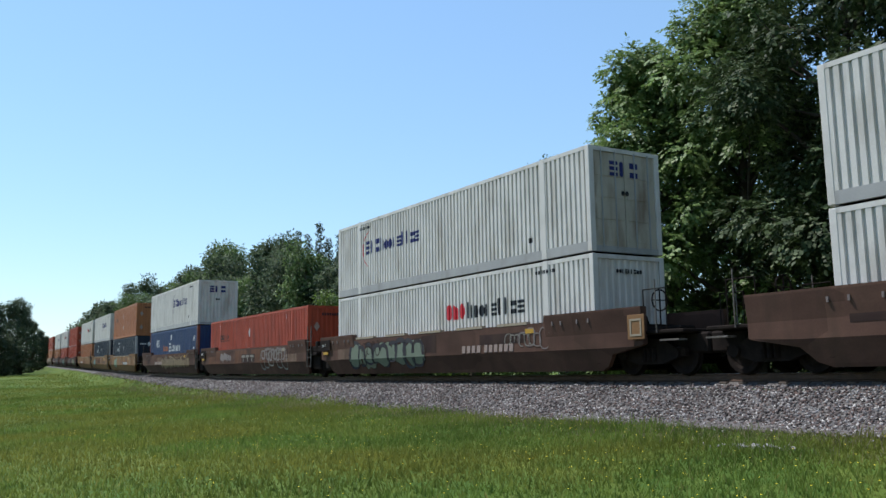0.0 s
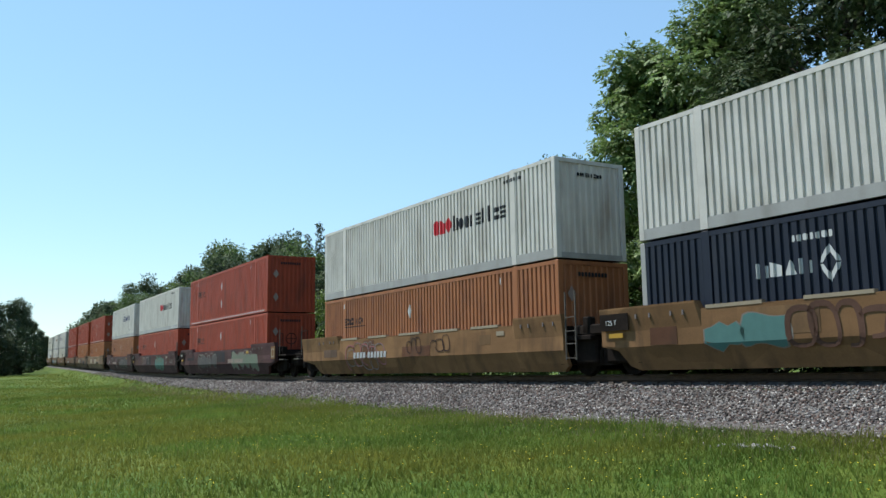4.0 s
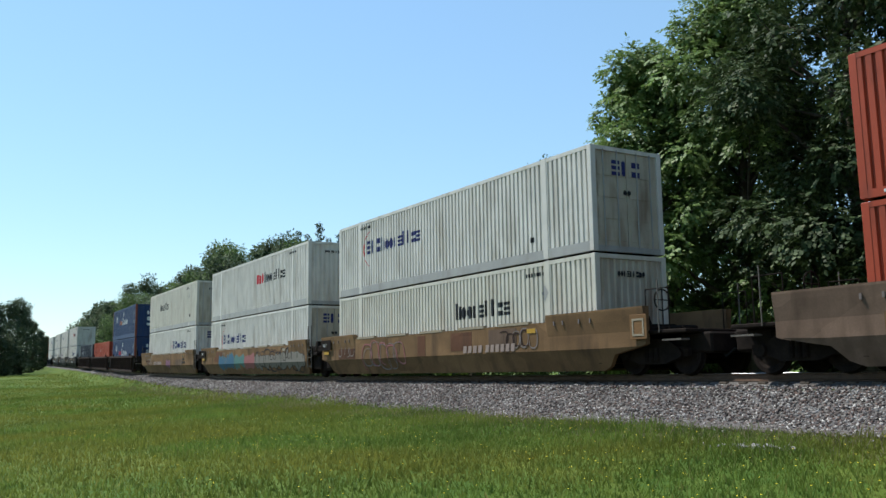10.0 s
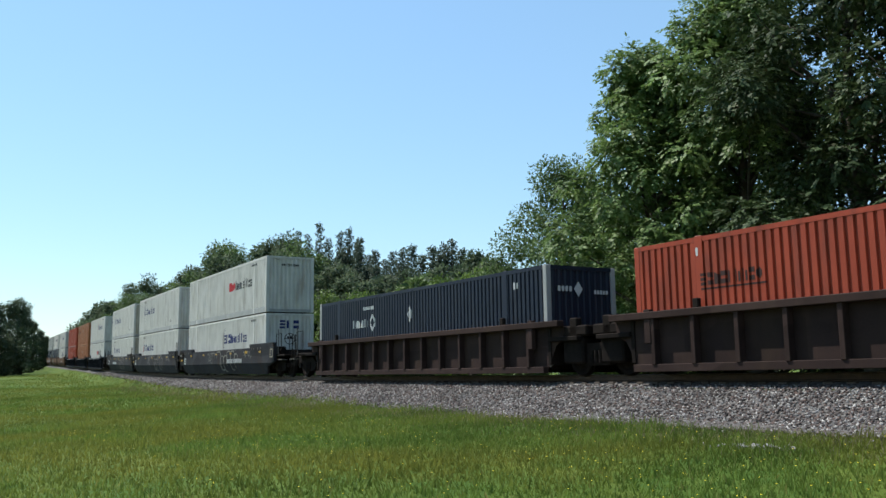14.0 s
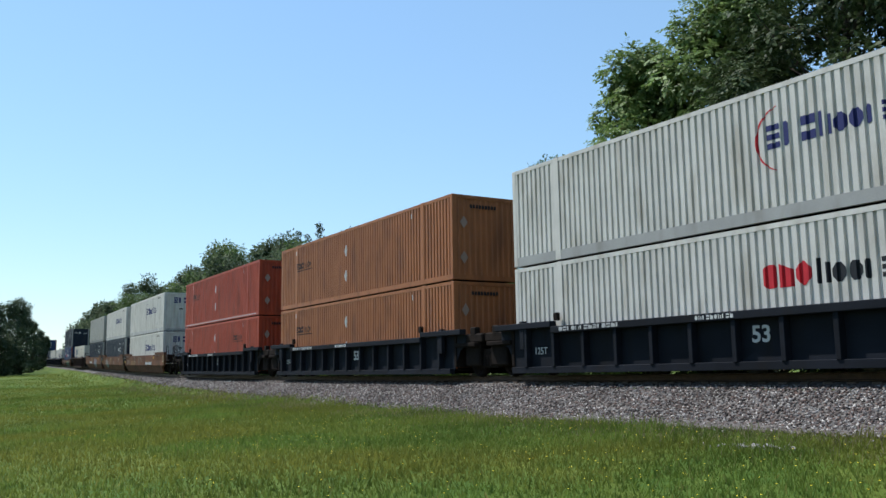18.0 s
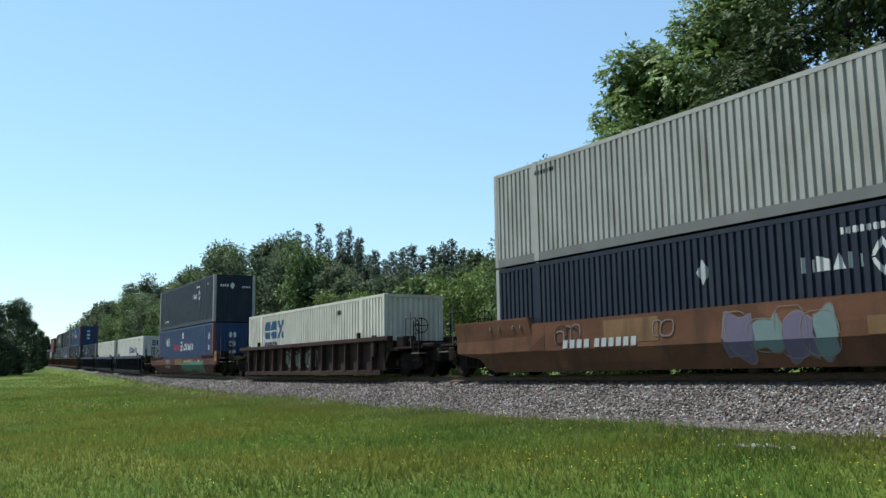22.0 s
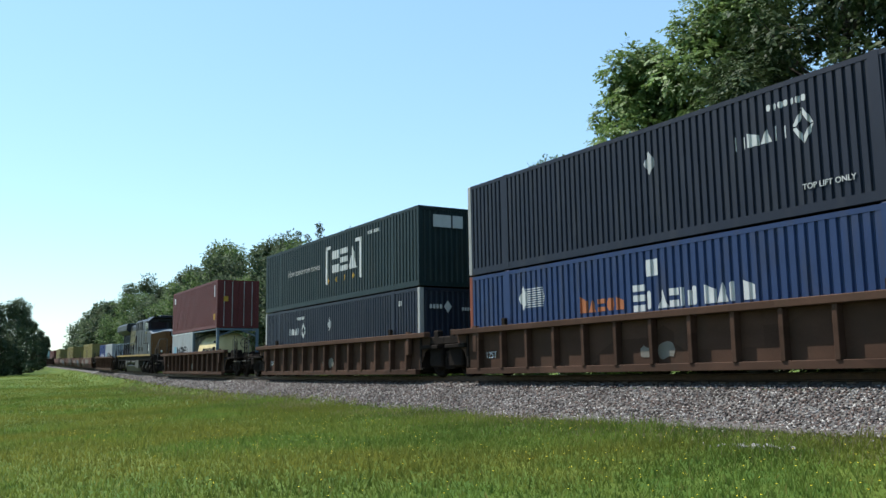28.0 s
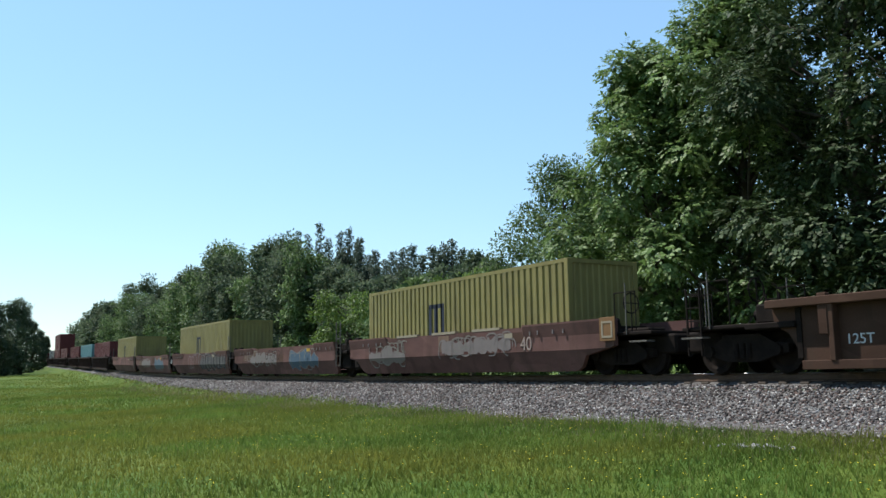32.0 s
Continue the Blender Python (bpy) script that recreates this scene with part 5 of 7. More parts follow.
# ---- the train: station of the load's rear end at 0 s, car style, lower and upper load
def marks_a(kind):
    def f(car, half):
        if kind == "bubble_green":
            graffiti(car, -6.6, -0.6, 0.2, 1.40, G_GREEN, C_DARK, seed=3), scrawl(car, -6.4, -0.7, 0.3, 1.36, C_BLACK, 5, 0.09)
            scrawl(car, 4.3, 5.7, 0.85, 1.25, G_SILVER, 6, 0.02)
        elif kind == "bubble_white":
            brand_plate(car, -1.15, 1.15, 0.72, 1.16), scrawl(car, 2.1, 5.9, 0.30, 1.40, G_SILVER, 7, 0.035), scrawl(car, 2.4, 5.6, 0.8, 1.40, G_GREYB, 8, 0.06)
            graffiti(car, -5.2, -3.1, 0.72, 1.36, G_GREYB, C_GREYBR, seed=4)
        elif kind == "gold":
            graffiti(car, -2.4, 6.8, 0.35, 1.38, G_DULLGOLD, C_BROWN, seed=5), scrawl(car, -2.3, 6.6, 0.4, 1.3, C_DARK, 10, 0.03), scrawl(car, -1.2, 6.4, 0.5, 1.36, G_GOLD, 9, 0.018)
        elif kind == "teal_blot":
            graffiti(car, -4.9, -3.0, 0.2, 1.40, G_SAGE, G_TEAL, seed=6), scrawl(car, -3.6, -1.6, 0.7, 1.38, G_GOLD, 11, 0.04), words(car, "B", 1.05, 0.80, 0.3, INK, y=-1.508), words(car, "53", -8.1, 0.62, 0.38, INK, y=-1.508)
        elif kind == "teal_word":
            glyphs(car, -0.9, 0.76, 3, 0.45, 1.7, C_DARK, y=-1.511, name="maker_mark", gap=0.35, form="iiv"), graffiti(car, -6.0, -3.9, 0.4, 1.38, G_TEAL, G_SILVER, seed=7), scrawl(car, -3.8, -1.2, 0.5, 1.36, C_BROWN, 12, 0.07)
        elif kind == "silver":
            graffiti(car, -4.8, -0.6, 0.3, 1.38, G_DIMGREY, C_BLACK, seed=35), scrawl(car, -4.8, -0.6, 0.3, 1.40, G_SILVER, 13, 0.022), graffiti(car, 2.6, 7.2, 0.25, 1.40, G_GREEN, G_SILVER, seed=9), scrawl(car, 2.7, 7.0, 0.3, 1.36, G_SILVER, 14, 0.02)
        elif kind == "teal_big":
            graffiti(car, 1.0, 4.4, 0.18, 1.40, G_TEAL, G_GREEN, seed=10), scrawl(car, 1.1, 4.3, 0.25, 1.36, G_DKGREEN, 15, 0.05)
            graffiti(car, 1.3, 4.1, 0.72, 1.30, G_GREEN, G_TEAL, seed=11), scrawl(car, -4.4, -1.8, 0.8, 1.36, G_SILVER, 16, 0.03), scrawl(car, 6.3, 8.2, 0.8, 1.4, G_SILVER, 17, 0.03)
        elif kind == "scribble":
            graffiti(car, 0.5, 6.0, 0.3, 1.36, G_DIMGREY, C_BLACK, seed=29), scrawl(car, -2.6, 6.0, 0.35, 1.40, G_GREYB, 18, 0.022), scrawl(car, 0.5, 6.2, 0.3, 1.36, C_BLACK, 19, 0.05), scrawl(car, 1.5, 5.8, 0.6, 1.38, G_SILVER, 33, 0.014), words(car, "53", -8.0, 0.78, 0.42, INKGREY, y=-1.508)
        elif kind == "patches":
            for a, b, mt in ((-4.8, -2.6, G_CREAM), (-2.5, 0.0, C_GREYBR), (0.1, 2.4, G_CREAM), (2.6, 6.0, C_CREAM)):
                link_mesh("paint_patch", box_mesh("paint_patch", a, b, -0.006, 0.006, 0.71, 1.22), mt, car, pose(0, -1.504, 0), "repainted patch")
        elif kind == "plate":
            brand_plate(car, -1.4, 1.3, 0.70, 1.18)
            link_mesh("paint_patch", box_mesh("paint_patch", -3.75, -1.45, -0.006, 0.006, 0.71, 1.2), G_CREAM, car, pose(0, -1.504, 0), "repainted patch")
            graffiti(car, 3.5, 5.9, 0.3, 1.40, C_BLACK, G_SILVER, seed=28), scrawl(car, 3.5, 5.8, 0.3, 1.38, G_SILVER, 20, 0.025)
        elif kind == "pink":
            scrawl(car, -5.4, -2.0, 0.2, 1.38, G_PINK, 21, 0.028), scrawl(car, -5.3, -2.1, 0.25, 1.30, G_GREYB, 45, 0.022)
        elif kind == "blocks":
            graffiti(car, -5.6, -2.6, 0.15, 1.38, G_BLUE, G_TEAL, seed=14), graffiti(car, -2.5, -0.7, 0.2, 1.36, G_TEAL, G_SILVER, seed=34), graffiti(car, -0.65, 1.0, 0.2, 1.30, G_PINK, C_TAN, seed=15)
            graffiti(car, 1.05, 8.1, 0.15, 1.40, G_SILVER, C_DARK, seed=16), scrawl(car, 1.2, 8.0, 0.2, 1.38, C_BLACK, 22, 0.03)
        elif kind == "violet":
            graffiti(car, -0.15, 1.22, 0.25, 1.40, G_PURPLE, C_ORBR, seed=17), scrawl(car, -0.1, 1.2, 0.3, 1.36, C_DARK, 47, 0.015), words(car, "53", -8.2, 0.85, 0.42, C_DARK, y=-1.508)
            glyphs(car, 5.1, 1.2, 5, 0.12, 0.8, INK, y=-1.511, seed=3, form="noci"), glyphs(car, 5.1, 1.0, 5, 0.12, 0.8, INK, y=-1.511, seed=5, form="icon"), glyphs(car, 5.1, 0.8, 7, 0.12, 1.0, INK, y=-1.511, seed=6, form="conz")
        elif kind == "outline":
            words(car, "53", -8.35, 0.72, 0.55, INKWHITE, y=-1.508, bold=0.008)
            scrawl(car, -0.2, 4.0, 0.2, 1.38, G_SILVER, 23, 0.04), scrawl(car, -2.4, -0.3, 0.75, 1.38, G_SILVER, 24, 0.022), scrawl(car, 5.0, 6.4, 0.95, 1.3, G_SILVER, 25, 0.02)
            for xx in (-6.2, -3.3, -0.4, 2.6, 5.4, 8.0):
                link_mesh("reflector", box_mesh("reflector", -0.17, 0.17, -0.005, 0.005, 0, 0.085), YELLOW, car, pose(xx, -1.512 if abs(xx) < 6 else -1.57, 1.20))
        elif kind == "teal_a":
            graffiti(car, -5.7, -4.2, 0.2, 1.40, G_SILVER, G_TEAL, seed=20), scrawl(car, -5.7, -4.2, 0.25, 1.38, C_DARK, 26, 0.03), graffiti(car, -4.1, -3.2, 0.2, 0.9, G_TEAL, C_BROWN, seed=21)
        elif kind == "teal_b":
            for k, (a, b, fill) in enumerate(((0.75, 1.45, G_LILAC), (2.25, 2.95, G_LILAC), (1.48, 2.22, G_PALETEAL), (2.92, 3.45, G_PALETEAL))):
                graffiti(car, a, b, 0.14, 1.40, fill, G_GREYB, seed=(22, 37, 39, 41)[k])
            scrawl(car, 0.8, 3.4, 0.2, 1.36, G_SILVER, 46, 0.012)
        elif kind == "white_marks":
            graffiti(car, -5.6, -2.9, 0.3, 1.15, G_GREYB, C_PINK, seed=23), scrawl(car, -5.6, -2.9, 0.3, 1.20, G_SILVER, 27, 0.022), graffiti(car, -0.3, 3.6, 0.55, 1.25, G_GREYB, C_PINK, seed=24), scrawl(car, -0.5, 3.8, 0.5, 1.28, G_GREYB, 28, 0.03)
            words(car, "40", 4.1, 0.72, 0.56, INKPALE, y=-1.512)
        elif kind == "blue_marks":
            graffiti(car, -4.6, -0.6, 0.4, 1.28, G_GREYB, C_PINK, seed=25), scrawl(car, -4.6, -0.6, 0.4, 1.28, G_SILVER, 29, 0.022), graffiti(car, 1.2, 4.6, 0.2, 1.28, G_DUSKBLUE, G_GREYB, seed=26), scrawl(car, 1.3, 4.4, 0.3, 1.26, G_SILVER, 30, 0.022)
        elif kind == "green_art":
            graffiti(car, 0.6, 6.6, 0.15, 1.04, G_DKGREEN, G_DKGREEN, seed=27), scrawl(car, 1.0, 6.4, 0.25, 0.95, G_TEAL, 31, 0.05), scrawl(car, -0.3, 0.7, 0.3, 1.04, G_SILVER, 32, 0.025)
            link_mesh("graffiti_block", box_mesh("graffiti_block", 1.3, 3.4, -0.004, 0.004, 0.86, 0.96), G_GOLD, car, pose(0, -1.522, 0), "yellow sprayed stripe")
        elif kind == "ribbed_night":
            words(car, "53", 0.33, 0.66, 0.5, INKWHITE, y=-1.325, bold=0.01), glyphs(car, -5.8, 1.20, 14, 0.11, 2.4, INKGREY, y=-1.56, seed=5, form="bciouicnzitcnic", gap=0.2)
            glyphs(car, -1.0, 1.20, 10, 0.10, 1.1, INKWHITE, y=-1.56, seed=6, form="ouicn"), words(car, "125T", -7.2, 0.60, 0.28, INKWHITE, y=-1.325)
        elif kind == "letters":
            for k, xx in enumerate((-1.95, -0.72, 0.5)):
                graffiti(car, xx - 0.42, xx + 0.42, 0.35, 1.25, G_SILVER, G_GREYB, seed=30 + k, flat_y=-1.32), scrawl(car, xx - 0.4, xx + 0.4, 0.4, 1.2, C_DARK, 40 + k, 0.04, flat_y=-1.325)
            for xx in (-2.75, 1.4):
                scrawl(car, xx - 0.15, xx + 0.15, 0.45, 1.2, G_SILVER, 44, 0.03, flat_y=-1.32)
        elif kind == "plain_rib":
            words(car, "53", 0.36, 0.68, 0.42, STEELBLUE, y=-1.325)
            for xx in (-3.1, 3.4):
                link_mesh("reflector", box_mesh("reflector", -0.18, 0.18, -0.005, 0.005, 0, 0.07), YELLOW, car, pose(xx, -1.566, 1.38))
        elif kind == "tan_rib":
            words(car, "125T", -7.2, 0.55, 0.28, INKWHITE, y=-1.325)
            graffiti(car, -0.5, 0.6, 0.3, 0.8, G_SILVER, C_RIB, seed=33, flat_y=-1.32)
    return f


G_DUSKBLUE = flat("dusty_blue_spray", (0.055, 0.085, 0.12))
G_SAGE = flat("sage_green_spray", (0.14, 0.20, 0.14))
G_LILAC = flat("grey_lilac_spray", (0.12, 0.10, 0.15))
G_PALETEAL = flat("pale_teal_spray", (0.135, 0.185, 0.18))
G_DULLGOLD = flat("dull_gold_spray", (0.15, 0.105, 0.055))
G_DIMGREY = flat("dim_grey_spray", (0.055, 0.048, 0.046))
G_GREYB = flat("grey_brown_spray", (0.16, 0.13, 0.12))
G_CREAM = flat("cream_spray", (0.27, 0.22, 0.155))
G_DKGREEN = flat("dark_green_spray", (0.05, 0.12, 0.08))
BLUECHORD = car_paint("blue_chord_paint", (0.028, 0.034, 0.056))
LB = {
    "a": "weathered brown well car with sprayed graffiti", "p": "dark plum well car covered in sprayed graffiti",
    "c": "patched cream and brown well car", "t": "orange-tan well car with sprayed graffiti",
    "d": "dark brown ribbed well car", "k": "charcoal well car with white outline graffiti", "f": "blue-black ribbed well car with white numerals",
    "o": "orange-brown well car with teal graffiti", "r": "red-brown well car with green graffiti", "u": "dark ribbed well car with blue top chord",
    "n": "tan-brown ribbed well car", "w": "faded pink-brown short well car with graffiti"}
# station, style, kind, label, lead, trail, lower, upper, marks
CONSIST = [
    (-10.19, C_BROWN, "S", "a", 1, 1, ("wS", 1, 0), ("wS", 2, 0), ""),
    (-33.31, C_BROWN, "S", "a", 1, 0, ("wX", 0, 0), ("wS", 0, 1), "bubble_green"),
    (-52.93, C_BROWN, "S", "a", 0, 0, ("r", 0, 0), None, "bubble_white"),
    (-72.51, C_BROWN, "S", "a", 0, 1, ("b", 0, 0), ("wS", 1, 0), "gold"),
    (-96.20, C_GOLD, "S", "a", 1, 0, ("n", 1, 0), ("oo", 2, 0), "teal_blot"),
    (-116.10, C_GOLD, "S", "a", 0, 0, ("n", 1, 0), ("wS", 1, 0), "teal_word"),
    (-135.46, C_GOLD, "S", "a", 0, 1, ("o", 2, 0), ("wX", 1, 0), "pink"),
    (-159.17, C_PURPLE, "S", "p", 1, 0, ("r", 2, 0), ("r", 0, 0), "silver"),
    (-178.97, C_PURPLE, "S", "p", 0, 0, ("r", 2, 0), ("wX", 1, 0), "teal_big"),
    (-198.29, C_PURPLE, "S", "p", 0, 1, ("o", 2, 0), ("wS", 2, 0), "scribble"),
    (-222.22, C_CREAM, "S", "c", 1, 0, ("oo", 2, 0), ("r", 0, 0), "patches"),
    (-241.63, C_GREYBR, "S", "c", 0, 0, ("oo", 2, 0), ("r", 0, 0), "plate"),
    (-261.25, C_GREYBR, "S", "c", 0, 1, ("r", 2, 0), ("r", 0, 0), ""),
    (-284.98, C_TAN, "S", "t", 1, 0, ("wL", 1, 0), ("wS", 0, 1), "pink"),
    (-304.62, C_TAN, "S", "t", 0, 0, ("wS", 0, 1), ("wX", 0, 0), "blocks"),
    (-324.69, C_TAN, "S", "t", 0, 1, ("wS", 3, 0), ("wL", 0, 1), "violet"),
    (-348.52, C_DARK, "R", "d", 1, 0, ("b", 1, 0), ("b", 0, 0), ""),
    (-368.07, C_DARK, "R", "d", 0, 0, ("r", 2, 0), None, ""),
    (-387.76, C_DARK, "R", "d", 0, 1, ("n", 1, 0), None, ""),
    (-411.12, C_BLACK, "S", "k", 1, 0, ("wS", 1, 0), ("wX", 1, 0), "outline"),
    (-430.64, C_BLACK, "S", "k", 0, 0, ("wS", 0, 0), ("wS", 4, 0), "outline"),
    (-450.05, C_BLACK, "S", "k", 0, 1, ("wS", 4, 1), ("wS", 4, 1), "outline"),
    (-473.79, C_NIGHT, "R", "f", 1, 0, ("wX", 2, 0), ("wS", 3, 0), "ribbed_night"),
    (-493.39, C_NIGHT, "R", "f", 0, 0, ("o", 2, 0), ("o", 2, 0), "ribbed_night"),
    (-512.95, C_NIGHT, "R", "f", 0, 1, ("r", 3, 0), ("r", 0, 0), "ribbed_night"),
    (-536.58, C_ORBR, "S", "o", 1, 0, ("wS", 1, 0), ("wS", 1, 0), ""),
    (-556.17, C_ORBR, "S", "o", 0, 0, ("n", 0, 0), ("wS", 1, 0), "teal_a"),
    (-575.47, C_ORBR, "S", "o", 0, 1, ("n", 0, 0), ("g", 0, 1), "teal_b"),
    (-599.11, C_DARK, "R", "d", 1, 1, ("cw", 0, 0), None, "letters"),
    (-622.51, C_REDBR, "S", "r", 1, 1, ("b", 1, 0), ("n", 3, 0), "green_art"),
    (-646.05, (C_NIGHT, BLUECHORD), "R", "u", 1, 0, ("wS", 1, 0), None, "plain_rib"),
    (-665.67, (C_NIGHT, BLUECHORD), "R", "u", 0, 0, ("wP", 0, 0), None, "plain_rib"),
    (-685.18, (C_NIGHT, BLUECHORD), "R", "u", 0, 1, ("n", 1, 0), None, "plain_rib"),
    (-708.52, C_RIB, "R", "n", 1, 0, ("n", 0, 0), ("b", 1, 0), "tan_rib"),
    (-728.01, C_RIB, "R", "n", 0, 0, ("b", 0, 0), ("n", 2, 1), "tan_rib"),
    (-747.42, C_RIB, "R", "n", 0, 1, ("n", 1, 0), ("k", 0, 0), "tan_rib"),
    (-921.5, C_DARK, "R", "d", 1, 0, ("rb", 0, 0), None, ""),
    (-941.1, C_DARK, "R", "d", 0, 0, ("t", 0, 0), None, ""),
    (-960.7, C_DARK, "R", "d", 0, 1, ("rb", 0, 0), None, ""),
    (-984.3, C_DARK, "R", "d", 1, 0, ("rb", 0, 0), None, ""),
    (-1003.9, C_DARK, "R", "d", 0, 0, ("rb", 0, 0), ("rb", 0, 0), ""),
    (-1023.5, C_DARK, "R", "d", 0, 1, ("n", 0, 0), None, ""),
    (-1047.2, C_BROWN, "S", "a", 1, 1, ("rb", 0, 0), None, ""),
]
LOW, LOW_RIB = 0.32, 0.24
for i, (s0, st, kind, lb, lead, trail, low, up, mk) in enumerate(CONSIST):
    mid = s0 + LONG / 2
    well_car(st, mid, lead=bool(lead), trail=bool(trail), kind=kind, label=LB[lb], marks=marks_a(mk), seed=i)
    lo_z = LOW if kind == "S" else LOW_RIB
    container(low[0], mid, lo_z, low[1], doors=bool(low[2]))
    if up:
        container(up[0], mid, lo_z + TALL + 0.065, up[1], doors=bool(up[2]))
# the short loads behind: a box over a tank, the locomotive, two short boxes, the five-unit short car
mid = -768.86 + 6.096
well_car(C_RIB, mid, kind="R", label=LB["n"], marks=marks_a("tan_rib"), seed=50)
container("s20", mid - 3.05, LOW_RIB, 0, length=6.058, tall=2.591)
tank_container(mid + 3.05, LOW_RIB)
container("m", mid, LOW_RIB + 2.591 + 0.04, 0, length=12.192, doors=True)
locomotive(-785.6)
mid = -814.52 + 6.096
well_car(C_RIB, mid, kind="R", label=LB["n"], marks=marks_a("tan_rib"), seed=51)
container("b20", mid - 3.05, LOW_RIB, 0, length=6.058, tall=2.591)
container("s20", mid + 3.05, LOW_RIB, 0, length=6.058, tall=2.591)
for k in range(5):
    mid = -836.01 + 6.096 - 15.43 * k
    well_car(C_PINK, mid, half=6.12, lead=k == 0, trail=k == 4, kind="S", label=LB["w"], marks=marks_a(("white_marks", "blue_marks", "scribble", "blue_marks", "")[k]), seed=60 + k)
    if k % 2 == 0:
        container("y", mid, LOW, 0, length=12.192)


# ---- ground, ballast and track
def grass_material():
    m, t, n, l, p = node_mat("meadow_grass")
    co = n.new("ShaderNodeTexCoord")
    ns = []
    for sc, dt in ((0.22, 4), (1.6, 5), (14.0, 4)):
        q = n.new("ShaderNodeTexNoise")
        q.inputs["Scale"].default_value, q.inputs["Detail"].default_value = sc, dt
        l.new(co.outputs["Object"], q.inputs["Vector"])
        ns.append(q)
    r1 = n.new("ShaderNodeValToRGB")
    r1.color_ramp.elements[0].position, r1.color_ramp.elements[1].position = 0.35, 0.68
    r1.color_ramp.elements[0].color, r1.color_ramp.elements[1].color = (0.048, 0.084, 0.015, 1), (0.082, 0.106, 0.020, 1)
    l.new(ns[1].outputs[0], r1.inputs[0])
    r2 = n.new("ShaderNodeValToRGB")
    r2.color_ramp.elements[0].position, r2.color_ramp.elements[1].position = 0.40, 0.70
    r2.color_ramp.elements[0].color, r2.color_ramp.elements[1].color = (0.88, 1.0, 0.85, 1), (1.32, 1.08, 0.85, 1)
    l.new(ns[0].outputs[0], r2.inputs[0])
    mu = n.new("ShaderNodeMixRGB")
    mu.blend_type, mu.inputs[0].default_value = "MULTIPLY", 1.0
    l.new(r1.outputs[0], mu.inputs[1]), l.new(r2.outputs[0], mu.inputs[2])
    l.new(mu.outputs[0], p.inputs["Base Color"])
    p.inputs["Roughness"].default_value, p.inputs["Specular IOR Level"].default_value = 0.9, 0.1
    b = n.new("ShaderNodeBump")
    b.inputs["Strength"].default_value, b.inputs["Distance"].default_value = 0.6, 0.08
    l.new(ns[2].outputs[0], b.inputs["Height"]), l.new(b.outputs[0], p.inputs["Normal"])
    return m


def island_material(name, stops, rough=0.8, through_light=0.0, spec=0.2, alt=None, patch=0.45):
    """Each loose piece of the mesh gets its own shade from a ramp."""
    m, t, n, l, p = node_mat(name)
    g = n.new("ShaderNodeNewGeometry")
    r = n.new("ShaderNodeValToRGB")
    while len(r.color_ramp.elements) < len(stops):
        r.color_ramp.elements.new(0.5)
    for e, (pos, c) in zip(r.color_ramp.elements, stops):
        e.position, e.color = pos, (*c, 1)
    l.new(g.outputs["Random Per Island"], r.inputs[0])
    co = n.new("ShaderNodeTexCoord")
    q = n.new("ShaderNodeTexNoise")
    q.inputs["Scale"].default_value, q.inputs["Detail"].default_value = patch, 4
    l.new(co.outputs["Object"], q.inputs["Vector"])
    hs = n.new("ShaderNodeHueSaturation")
    mr = n.new("ShaderNodeMapRange")
    mr.inputs["From Min"].default_value, mr.inputs["From Max"].default_value = 0.3, 0.7
    mr.inputs["To Min"].default_value, mr.inputs["To Max"].default_value = 0.7, 1.3
    l.new(q.outputs[0], mr.inputs["Value"]), l.new(mr.outputs[0], hs.inputs["Value"]), l.new(r.outputs[0], hs.inputs["Color"])
    tint = hs.outputs[0]
    if alt:
        q2 = n.new("ShaderNodeTexNoise")
        q2.inputs["Scale"].default_value, q2.inputs["Detail"].default_value = patch * 0.7, 5
        l.new(co.outputs["Object"], q2.inputs["Vector"])
        r2 = n.new("ShaderNodeMapRange")
        r2.inputs["From Min"].default_value, r2.inputs["From Max"].default_value, r2.inputs["To Max"].default_value = 0.42, 0.64, 0.85
        l.new(q2.outputs[0], r2.inputs["Value"])
        m2 = n.new("ShaderNodeMixRGB")
        m2.inputs[2].default_value = (*alt, 1)
        l.new(r2.outputs[0], m2.inputs[0]), l.new(tint, m2.inputs[1])
        tint = m2.outputs[0]
    l.new(tint, p.inputs["Base Color"])
    p.inputs["Roughness"].default_value, p.inputs["Specular IOR Level"].default_value = rough, spec
    if through_light:
        tr = n.new("ShaderNodeBsdfTranslucent")
        l.new(tint, tr.inputs["Color"])
        mx = n.new("ShaderNodeMixShader")
        mx.inputs[0].default_value = through_light
        l.new(p.outputs[0], mx.inputs[1]), l.new(tr.outputs[0], mx.inputs[2])
        l.new(mx.outputs[0], n["Material Output"].inputs["Surface"])
    return m


GRASS = grass_material()
GRAVEL = surface("ballast_gravel", (0.03, 0.026, 0.024), (0.13, 0.118, 0.11), 12, 0.9, 0, 1.0, 26)
STONE = island_material("ballast_stone", [(0.0, (0.012, 0.011, 0.011)), (0.3, (0.05, 0.042, 0.040)), (0.5, (0.115, 0.078, 0.066)), (0.68, (0.105, 0.10, 0.10)), (0.88, (0.195, 0.18, 0.17)), (1.0, (0.38, 0.355, 0.33))], spec=0.1)
BLADE = island_material("grass_blade", [(0.0, (0.082, 0.128, 0.023)), (0.5, (0.096, 0.146, 0.027)), (0.85, (0.116, 0.163, 0.033)), (1.0, (0.18, 0.18, 0.058))], 0.8, 0.5, 0.08, (0.155, 0.155, 0.03), 0.34)
FLOWER = flat("yellow_petals", (0.75, 0.60, 0.04))

TOE, CROWN = -3.35, -0.33


